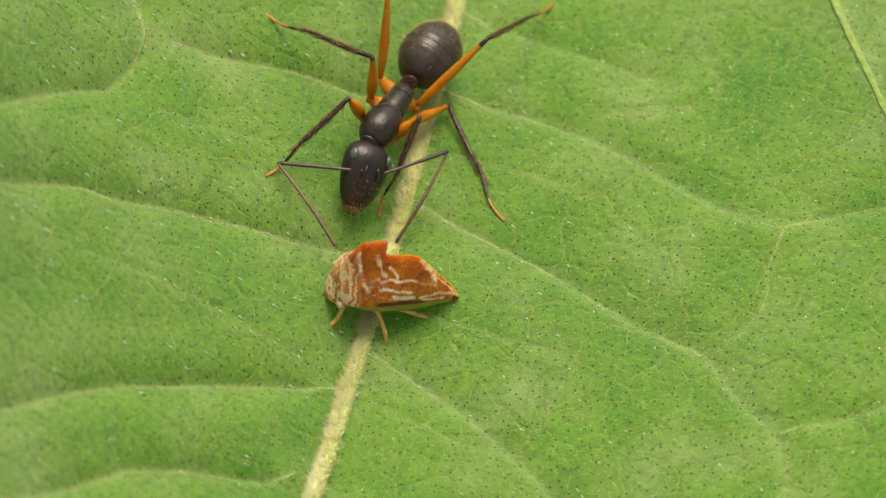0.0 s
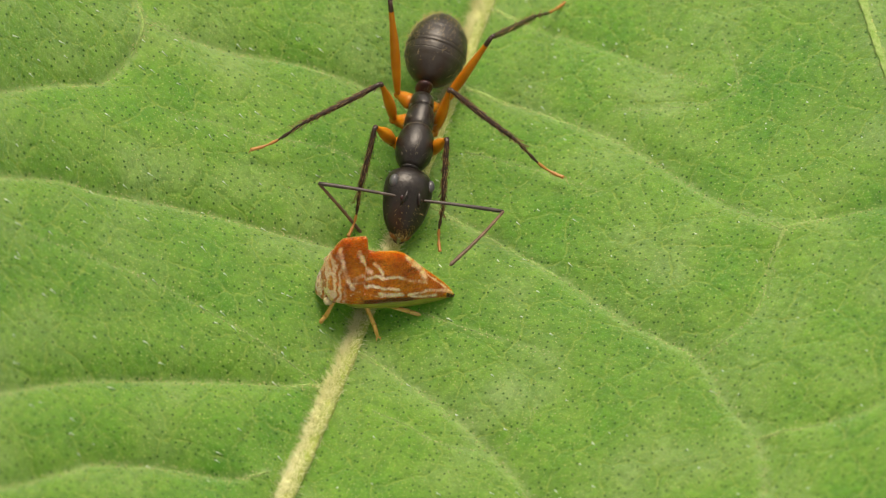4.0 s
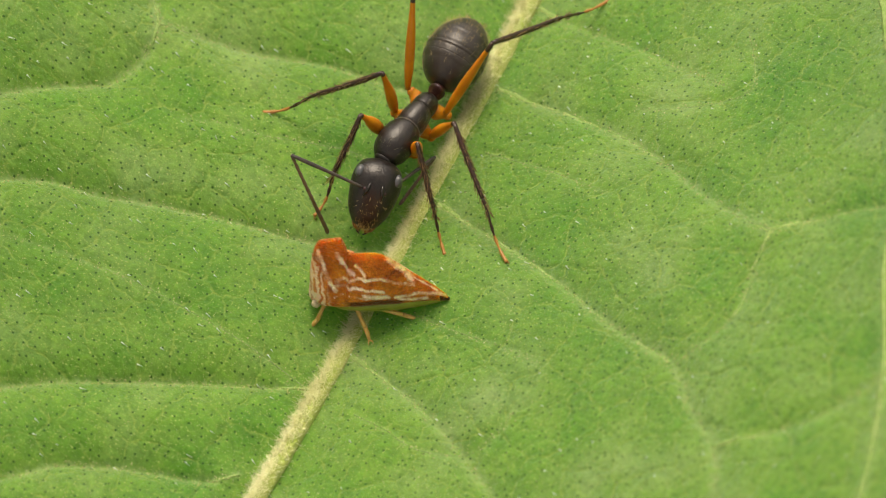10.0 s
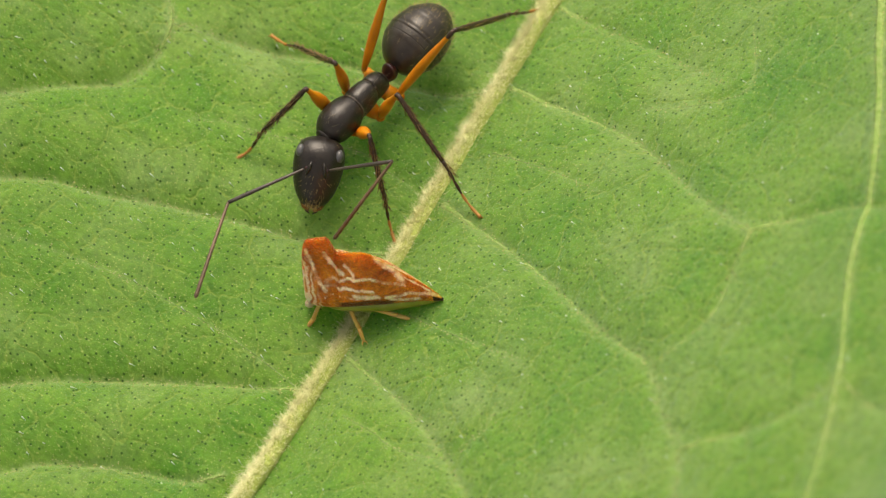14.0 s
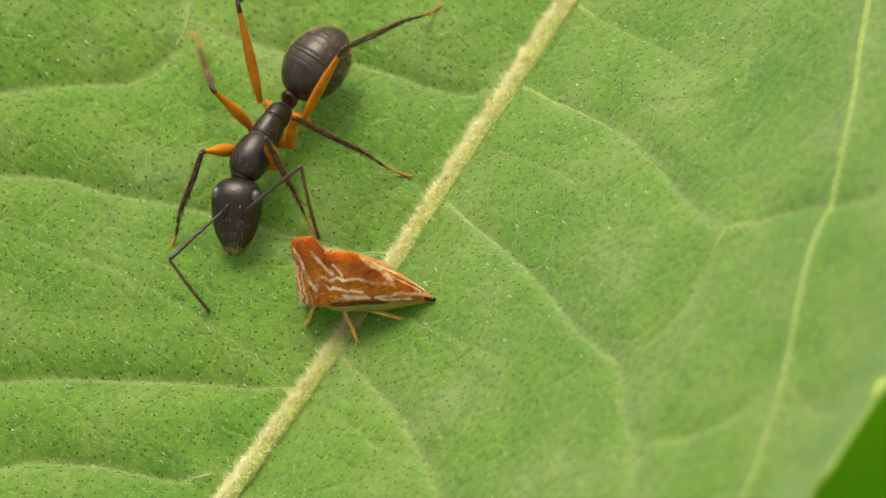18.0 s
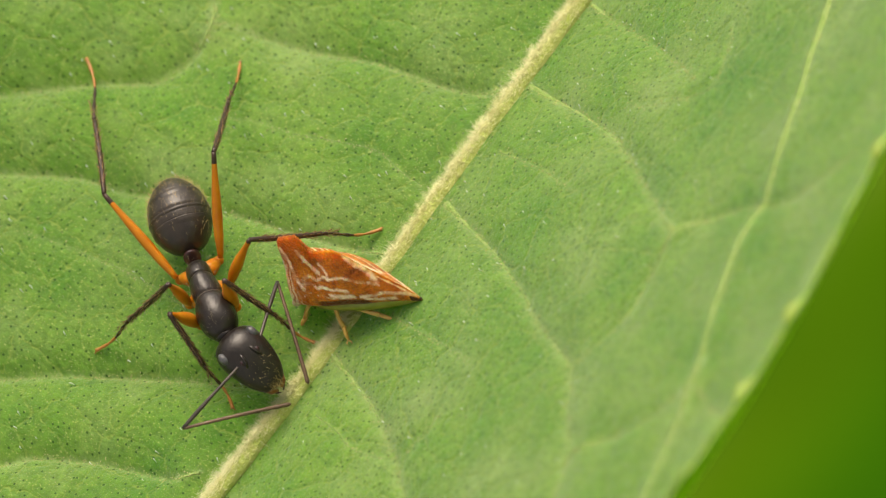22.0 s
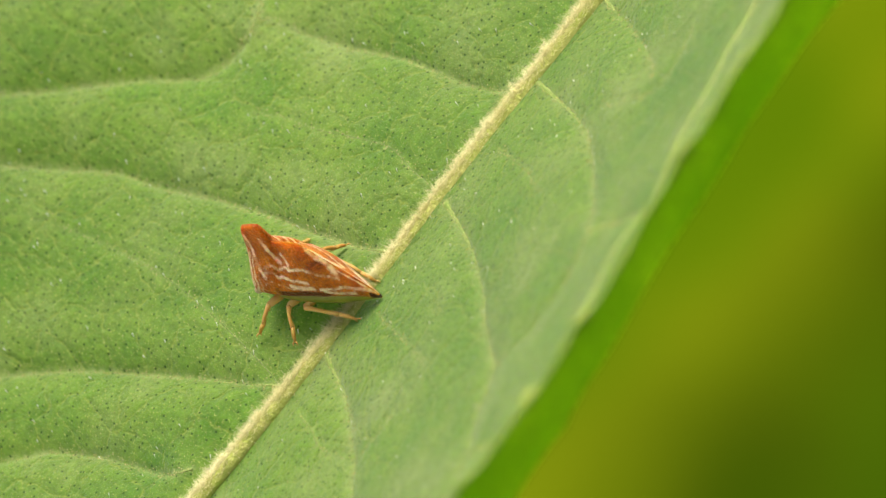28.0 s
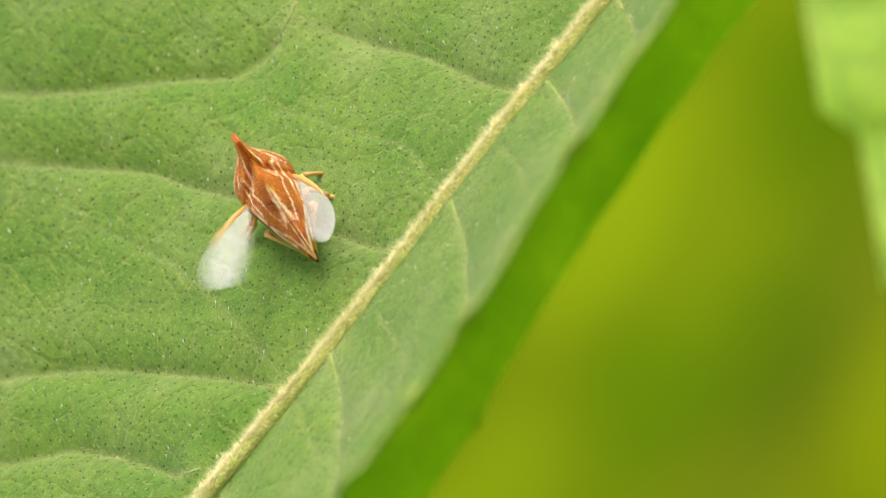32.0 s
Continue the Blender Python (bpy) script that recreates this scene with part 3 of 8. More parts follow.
def build_hairs():
    """Short pale hairs: a dense fringe along the midrib, and single ones lying on the blade."""
    roots = []
    for _ in range(17000):
        y = random.uniform(-17, 27)
        a = random.gauss(math.pi / 2 + 0.7, 0.68)
        r = rib_radius(y)
        x0, z0 = (float(c) for c in rib_centre(y))
        roots.append(((x0 + r * math.cos(a), y, z0 + r * math.sin(a)), (math.cos(a) * 1.2, random.uniform(-0.9, 0.9), math.sin(a))))
    tagged(part("midrib_hair", bristles(roots, 0.42, 0.011, 0.9), HAIR, leaf, "dense short pale hairs"), kind="stuff")
    tufts = []
    for _ in range(460):
        y0, a0 = random.uniform(-17, 27), random.gauss(math.pi - 0.5, 0.45)
        lean = random.uniform(-1.0, 0.6)
        for _ in range(11):
            y, a = y0 + random.gauss(0, 0.07), a0 + random.gauss(0, 0.12)
            r = rib_radius(y)
            x0, z0 = (float(c) for c in rib_centre(y))
            d = Vector((math.cos(a), lean + random.gauss(0, 0.25), math.sin(a) + random.gauss(0, 0.2)))
            tufts.append(((x0 + r * math.cos(a), y, z0 + r * math.sin(a)), tuple(d * 3.5)))
    tagged(part("hair_tuft", bristles(tufts, 0.62, 0.009, 0.7), HAIR, leaf, "wispy pale tufts along the midrib"), kind="stuff")
    roots = []
    for _ in range(480):
        x, y = random.uniform(-20, 24), random.uniform(-18, 24)
        roots.append((tuple(surface_point(x, y) + (0, 0, 0.02)), (1, random.uniform(-0.5, 0.1), 0.02)))
    tagged(part("blade_hair", bristles(roots, 0.34, 0.034, 0.12), SILK, leaf, "scattered pale hairs"), kind="stuff")


def build_grains():
    """Yellow grains that line the veins in loose rows."""
    spots = []
    for line, rate in [(q, 18 if q[-1][0] < 0 else 11) for q in LINES] + [(q, 7) for q in FINE_LINES]:
        for a, b in zip(line, line[1:]):
            n = np.linalg.norm(b - a) * rate
            for _ in range(int(n) + (random.random() < n % 1)):
                q = a + (b - a) * random.random()
                spots.append((q[0] + random.gauss(0, 0.11), q[1] + random.gauss(0, 0.12), random.uniform(0.016, 0.045)))
    for _ in range(18000):
        spots.append((random.uniform(-20, 26), random.uniform(-18, 24), random.uniform(0.009, 0.025)))
    x, y, r = (np.array(k) for k in zip(*spots))
    z = leaf_z(x, y) + relief(x, y)
    verts, faces = [], []
    for px, py, pz, pr in zip(x, y, z + r * 0.3, r):
        b = len(verts)
        verts += [(px + pr, py, pz), (px, py + pr, pz), (px - pr, py, pz), (px, py - pr, pz), (px, py, pz + pr), (px, py, pz - pr)]
        for i in range(4):
            j = (i + 1) % 4
            faces += [(b + i, b + j, b + 4), (b + j, b + i, b + 5)]
    tagged(part("grain", (verts, [], faces), GRAIN, leaf, "tiny yellow grains along the veins"), kind="stuff")


build_grains()


build_hairs()


def build_backdrop():
    bm = bmesh.new()
    bmesh.ops.create_grid(bm, x_segments=24, y_segments=24, size=3000)
    for v in bm.verts:
        v.co.z = -420 + 90 * noise.noise(v.co * 0.004)
    ob = part("backdrop", bm, FAR)
    tagged(ob, "far blurred green foliage", "foliage", kind="structure")


build_backdrop()


def build_far_leaf():
    """A neighbouring leaf with a saw-toothed margin, far out of focus."""
    leaf2 = thing("neighbour_leaf", "blurred pale green leaf with a toothed margin", "leaf")
    nu, nv = 18, 90
    tooth = 5.8
    verts, faces = [], []
    for j in range(nv):
        y = 16 - 36 * j / (nv - 1)
        k, share = divmod((16 - y) / tooth, 1.0)
        half = max(0.3, 12.2 - 2.1 * k - 0.9 * share + (1.2 * (1 - share / 0.05) if share < 0.05 and k else 0))
        for i in range(nu):
            u = i / (nu - 1) * 2 - 1
            verts.append((u * half, y, -1.4 * u * u + 0.25 * math.cos(y * 1.1) * abs(u)))
    for j in range(nv - 1):
        for i in range(nu - 1):
            a = j * nu + i
            faces.append((a, a + 1, a + nu + 1, a + nu))
    n = len(verts)
    verts += [(x, y, z - 0.25) for x, y, z in verts]
    faces += [tuple(k + n for k in reversed(f)) for f in faces]
    part("blade", (verts, [], faces), LEAF_PALE, leaf2)
    part("midrib", sweep([(0, y, 0.1) for y in range(-20, 17, 4)], 0.25, 8), MIDRIB, leaf2)
    return leaf2


neighbour = build_far_leaf()


# ---- the ant
def two_tone(data, at, first=0, second=1):
    """Material numbers for a tube's faces: the second one beyond x = at."""
    v = data[0]
    return [second if sum(v[i][0] for i in f) / len(f) > at else first for f in data[2]]


def tinted(name, data, mats, numbers, parent, label=""):
    ob = part(name, data, mats, parent, label)
    ob.data.polygons.foreach_set("material_index", numbers)
    return ob


def limb(length, radii, bend=0.0, sides=10, steps=14):
    """A tube along x, bowed upwards by bend."""
    x = np.linspace(0, 1, steps)
    r = np.interp(x, np.linspace(0, 1, len(radii)), radii)
    return sweep([(length * s, 0, bend * math.sin(math.pi * s)) for s in x], list(r), sides)


FEMUR = {'F': 2.21, 'M': 3.1, 'H': 5.34}
SHANK = {'F': 5.0, 'M': 6.38, 'H': 8.67}
HIP = {'F': (0.55, 0.85, -0.5), 'M': (-0.7, 0.95, -0.6), 'H': (-1.5, 0.85, -0.6)}
SCAPE, FUNICULUS = 3.7, 4.7
ant_parts = {}


def build_ant():
    ant = thing("ant", "large black carpenter ant with orange legs standing on the leaf", "ant")
    part("pronotum", loft([(2.0, -0.05, 0.28, 0.28), (1.86, 0, 0.52, 0.5), (1.5, 0.08, 0.76, 0.73), (1.0, 0.13, 0.84, 0.83), (0.5, 0.13, 0.8, 0.82), (0.2, 0.12, 0.7, 0.77), (0.06, 0.11, 0.62, 0.7), (0.02, 0.1, 0.55, 0.62)], 36), BLACK, ant, "matt black rounded front shield of the thorax")
    part("mesosoma", loft([(0.1, 0.1, 0.5, 0.6), (0.0, 0.1, 0.6, 0.7), (-0.14, 0.11, 0.64, 0.75), (-0.55, 0.13, 0.63, 0.77), (-0.92, 0.13, 0.57, 0.755), (-1.04, 0.12, 0.5, 0.7), (-1.14, 0.13, 0.53, 0.74), (-1.5, 0.08, 0.53, 0.7), (-1.8, 0.0, 0.47, 0.58), (-2.0, -0.12, 0.34, 0.4), (-2.07, -0.2, 0.18, 0.2)], 36), BLACK, ant, "matt black tapering hind part of the thorax")
    part("suture", sweep([(0.015, 0.6 * math.cos(i * math.pi / 16), 0.1 + 0.69 * math.sin(i * math.pi / 16)) for i in range(-3, 20)], 0.022, 6, 1.0, (1, 0, 0)), SEAM, ant, "pale seam across the thorax")
    # tiny glossy grey balls, added as the white glint at the thorax's spiracles
    for s in (-1, 1):
        part("glint_bead", ball((-1.35, 0.36 * s, 0.52), (0.06, 0.05, 0.05), 8), EYE, ant)
    part("collar", loft([(2.12, -0.05, 0.24, 0.22), (2.02, -0.04, 0.4, 0.34), (1.92, -0.02, 0.42, 0.36)], 20), BLACK, ant)
    down = []
    for _ in range(160):
        x, a = random.uniform(-1.8, 1.8), random.uniform(0.2, math.pi - 0.2)
        down.append(((x, 0.66 * math.cos(a), 0.1 + 0.74 * math.sin(a)), (-0.6, math.cos(a), math.sin(a))))
    tagged(part("down", bristles(down, 0.24, 0.006), DOWN, ant, "sparse pale hairs"), kind="stuff")
    part("petiole", loft([(-1.9, -0.25, 0.2, 0.2), (-2.15, -0.2, 0.25, 0.28), (-2.35, 0.02, 0.38, 0.52), (-2.55, -0.02, 0.35, 0.44), (-2.8, -0.1, 0.18, 0.2)], 16), PETIOLE, ant, "dark red-brown waist node")
    head = part("head", loft([(-0.05, 0, 0.24, 0.2), (0.06, 0.02, 0.6, 0.42), (0.26, 0.06, 0.88, 0.64), (0.6, 0.1, 1.05, 0.78), (1.0, 0.1, 1.1, 0.82), (1.45, 0.06, 1.07, 0.77),
                              (1.95, -0.02, 0.98, 0.65), (2.4, -0.1, 0.83, 0.52), (2.75, -0.16, 0.62, 0.38), (2.98, -0.2, 0.4, 0.24), (3.06, -0.22, 0.2, 0.12)], 32), BLACK, ant, "large matt black heart-shaped head")
    ant_parts["head"] = head
    for s in (-1, 1):
        part("eye", ball((0.72, 0.84 * s, 0.5), (0.3, 0.2, 0.25)), EYE, head, "pale grey glossy eye")
        part("mandible", sweep([(2.7, 0.36 * s, -0.2), (3.0, 0.28 * s, -0.24), (3.18, 0.1 * s, -0.28)], [0.24, 0.17, 0.06], 10), MANDIBLE, head, "dark red-brown mandible")
        part("tooth", sweep([(3.0, 0.3 * s, -0.26), (3.2, 0.2 * s, -0.3), (3.3, 0.06 * s, -0.3)], [0.07, 0.05, 0.02], 6), PETIOLE, head)
        part("socket", ball((1.4, 0.42 * s, 0.68), (0.16, 0.13, 0.12), 10), PETIOLE, head)
        part("frontal_ridge", sweep([(1.05, 0.24 * s, 0.82), (1.3, 0.3 * s, 0.86), (1.55, 0.36 * s, 0.8), (1.75, 0.42 * s, 0.66)], [0.04, 0.08, 0.08, 0.03], 8), BLACK, head)
        side = "L" if s > 0 else "R"
        scape = part("scape", limb(SCAPE, (0.06, 0.07, 0.075, 0.095, 0.08), 0.12), SCAPE_SHELL, ant, "dark first joint of the antenna")
        tip = []
        for i in range(45):
            x = i / 44
            tip.append((FUNICULUS * x, 0, 0.22 * math.sin(math.pi * x)))
        r = [0.06 + 0.022 * (i / 44) + 0.014 * abs(math.sin(i / 44 * math.pi * 11)) for i in range(44)] + [0.02]
        ant_parts[side + "scape"] = scape
        fun = part("funiculus", sweep(tip, r, 8), FEELER, scape, "brown jointed feeler")
        ant_parts[side + "funiculus"] = fun
    part("clypeus", loft([(1.7, 0.42, 0.2, 0.12), (2.1, 0.32, 0.36, 0.2), (2.5, 0.16, 0.44, 0.22), (2.82, 0.0, 0.42, 0.2), (3.0, -0.08, 0.3, 0.14), (3.06, -0.12, 0.15, 0.08)], 16), BLACK, head, "black plate above the jaws")
    hairs = []
    for _ in range(120):
        x = 2.98 - 0.9 * random.random() ** 1.8
        hairs.append(((x, random.gauss(0, 0.2), 0.1 + 0.42 * (2.95 - x)), (1, 0, 0.1)))
    for _ in range(90):
        hairs.append(((random.uniform(2.7, 3.08), random.gauss(0, 0.13), random.uniform(-0.05, 0.12)), (1, 0, 0.0)))
    for _ in range(70):
        a, x = random.uniform(-1.4, 1.4), random.uniform(0.2, 2.4)
        hairs.append(((x, 0.98 * math.sin(a) * (1 - 0.1 * abs(x - 1)), 0.72 * math.cos(a)), (0.8, math.sin(a), math.cos(a))))
    tagged(part("facial_hair", bristles(hairs, 0.24, 0.008), GOLD, head, "short golden hairs above the mandibles"), kind="stuff")
    # gaster: four plates that overlap backwards
    gaster = None
    sides = 32
    ends = (0.0, 0.34, 0.47, 0.74, 0.9, 1.0)

    def girth(s):
        k = (0.46 - s) / 0.46 if s < 0.46 else (s - 0.46) / 0.54
        return 1.37 * max(0.0, 1 - k * k) ** (0.52 if s < 0.46 else 0.6)

    for a, b in zip(ends, ends[1:]):
        rings = []
        lo = max(a - 0.03, 0.004)
        for i in range(9):
            s = lo + (min(b, 0.996) - lo) * i / 8
            g = girth(s) * (1.0 - 0.02 * (i < 2) + 0.02 * (i > 6) * (b < 1))
            rings.append((-0.55 - 3.65 * s, 0.05 * math.sin(math.pi * s), g, g * 0.93))
        ob = part("gaster" if gaster is None else "tergite", loft(rings, sides), GASTER, ant if gaster is None else gaster, "bulbous black banded abdomen with fine hairs" if gaster is None else "")
        gaster = gaster or ob
    ant_parts["gaster"] = gaster
    roots = []
    for _ in range(800):
        s, a = random.uniform(0.01, 0.98) ** 0.6, random.choice((0.15, 0.15, math.pi - 0.15, math.pi - 0.15, math.pi / 2)) + random.gauss(0, 0.42)
        g = girth(s)
        roots.append(((-0.55 - 3.65 * s, g * math.cos(a), 0.93 * g * math.sin(a)), (-1.0, math.cos(a) * 0.7, math.sin(a) * 0.7)))
    tagged(part("hair", bristles(roots, 0.28, 0.006), GOLD, gaster, "fine pale hairs"), kind="stuff")
    # legs
    for side, sg in (("R", -1), ("L", 1)):
        for k in "FMH":
            hip = np.array(HIP[k]) * (1, sg, 1)
            fat = {"F": 0.3, "M": 0.25, "H": 0.225}[k]
            back = 0.62 if k == "H" else 0.0
            joint = hip + np.array((-0.55, 0.08 * sg, 0.02)) * (k == "H")
            part("coxa", sweep([(joint[0] + 0.1 + back * 0.5, 0.25 * sg, -0.2), (joint[0] + 0.08 + back * 0.35, 0.5 * sg, -0.4), (joint[0] + 0.02 + back * 0.1, 0.72 * sg, joint[2] + 0.05), tuple(joint)], [0.34, 0.36, 0.28, 0.18], 14), ORANGE, ant, "orange hip joint")
            part("trochanter", ball(tuple(joint), (0.22, 0.22, 0.22), 12), ORANGE, ant)
            f = limb(FEMUR[k] - back, (0.12, fat * 0.9, fat, fat * 0.85, 0.13, 0.1), 0.06, 12, 20)
            f = ([(v[0] + back, v[1], v[2]) for v in f[0]], f[1], f[2])
            femur = tinted("femur", f, [ORANGE, DARK], two_tone(f, FEMUR[k] * 0.93), ant, "bright orange thigh with dark knee")
            ant_parts[side + k + "femur"] = femur
            tib = SHANK[k] * 0.54
            tibia = part("tibia", limb(tib, (0.1, 0.125, 0.125, 0.11, 0.095), -0.05, 10, 16), DARK, femur, "blackish-brown bristly shin")
            ant_parts[side + k + "tibia"] = tibia
            m = SHANK[k] - tib
            pts, rad = [], []
            for i in range(31):
                x = i / 30
                pts.append((tib + m * x, 0, -0.5 * math.sin(math.pi * x) * x))
                rad.append((0.075 - 0.02 * x) * (1 + 0.22 * math.sin(x * math.pi * 10)) + 0.04 * max(0.0, (x - 0.8) / 0.2))
            t = sweep(pts, rad, 8)
            tarsus = tinted("tarsus", t, [DARK, ORANGE_FOOT], two_tone(t, tib + m * 0.58), femur, "thin foot with orange tip")
            ant_parts[side + k + "tarsus"] = tarsus
            claws = sweep([(SHANK[k] - 0.05, 0, 0), (SHANK[k] + 0.1, 0.08, 0.02), (SHANK[k] + 0.16, 0.1, -0.06)], [0.03, 0.022, 0.008], 6)
            claw = part("claw", claws, ORANGE_FOOT, femur)
            ant_parts[side + k + "claw"] = claw
            spines = []
            for x in np.linspace(0.25, tib + 0.3 * m, 130):
                turn = random.uniform(0, 2 * math.pi)
                cy, cz = math.cos(turn), math.sin(turn)
                spines.append(((x, 0.1 * cy, 0.1 * cz - 0.04), (1.0, 0.42 * cy, 0.42 * cz)))
            spines += [((tib, 0, -0.05), (0.5, 0.25, -1)), ((tib, 0, -0.05), (0.4, -0.3, -1))] * 2
            me = bristles(spines, 0.38, 0.02, 0.12)
            hair = part("bristle", me, BRISTLE, femur)
            tagged(hair, kind="stuff")
            ant_parts[side + k + "bristle"] = hair
    return ant


ant = build_ant()


# ---- the treehopper
hopper_parts = {}


def hopper_ridge(x):
    """The height of the back's crest along the body, in mm."""
    return np.interp(x, (-3.14, -3.0, -2.65, -2.15, -1.6, -1.25, -0.9, -0.6, -0.3, 0.2, 0.6, 0.86, 0.9, 0.97, 1.05, 1.5, 1.95, 2.1, 2.25, 2.45, 2.6, 2.7, 2.76), (0.72, 1.1, 1.62, 2.2, 2.8, 3.25, 3.66, 3.93, 4.03, 3.96, 3.88, 3.94, 4.15, 4.85, 5.02, 4.93, 4.78, 4.6, 4.25, 3.6, 2.95, 2.4, 2.0))


def hopper_foot(x):
    """The height of the helmet's hem."""
    return np.interp(x, (-3.14, -2.4, -1.8, -1.0, -0.3, 0.6, 1.4, 1.95, 2.3, 2.76), (0.58, 0.95, 1.16, 1.36, 1.47, 1.53, 1.58, 1.63, 1.66, 1.6))


def hopper_half(x):
    return np.interp(x, (-3.14, -2.9, -2.2, -1.0, 0.4, 1.3, 1.9, 2.2, 2.4, 2.6, 2.76), (0.04, 0.16, 0.44, 0.9, 1.22, 1.33, 1.34, 1.28, 1.15, 0.78, 0.35))


def hopper_side(x, a):
    """Half the helmet's width at the share a of the way from hem to crest."""
    roof = np.interp(a, (0, 0.06, 0.14, 0.3, 0.55, 0.8, 0.94, 1), (0.94, 0.99, 1, 0.9, 0.6, 0.24, 0.06, 0.012))
    horn = np.interp(a, (0, 0.05, 0.12, 0.25, 0.385, 0.5, 0.62, 0.72, 0.85, 0.97, 1), (0.95, 1, 0.97, 0.83, 0.62, 0.41, 0.24, 0.16, 0.12, 0.09, 0.035))
    face = np.interp(a, (0, 0.1, 0.4, 0.7, 0.9, 1), (0.95, 1, 0.76, 0.4, 0.16, 0.03))
    f, g = np.interp(x, (0.2, 1.0), (0, 1)), np.interp(x, (2.1, 2.6), (0, 1))
    return hopper_half(x) * ((roof * (1 - f) + horn * f) * (1 - g) + face * g)


# cream streaks on each flank: places as (x, share of the way up), and the half width in mm
STREAKS = (
    (((1.41, 0.38), (0.97, 0.44), (0.42, 0.57), (0.07, 0.54), (-0.47, 0.56), (-1.08, 0.56), (-1.78, 0.63)), 0.072),
    (((1.51, 0.33), (0.96, 0.35), (0.48, 0.4), (-0.05, 0.36), (-0.59, 0.33)), 0.076),
    (((0.19, 0.27), (-0.25, 0.22), (-0.73, 0.23)), 0.119),
    (((-1.06, 0.23), (-1.5, 0.29), (-1.98, 0.41), (-2.47, 0.48), (-2.98, 0.73)), 0.085),
    (((-1.21, 0.19), (-1.84, 0.17), (-2.29, 0.23)), 0.102),
    (((-0.93, 0.96), (-1.14, 0.92), (-1.46, 0.9), (-1.72, 0.78)), 0.178),
    (((-1.86, 0.86), (-2.47, 0.82), (-2.88, 0.73)), 0.060),
    (((1.28, 0.75), (1.13, 0.64), (0.96, 0.6), (0.68, 0.61)), 0.128),
    (((0.56, 0.77), (0.32, 0.7), (0.17, 0.62)), 0.076),
    (((2.1, 0.87), (2.03, 0.7), (1.89, 0.54), (1.7, 0.4), (1.45, 0.28)), 0.111),
    (((1.52, 0.17), (1.3, 0.22), (0.65, 0.25), (0.11, 0.2)), 0.043),
)


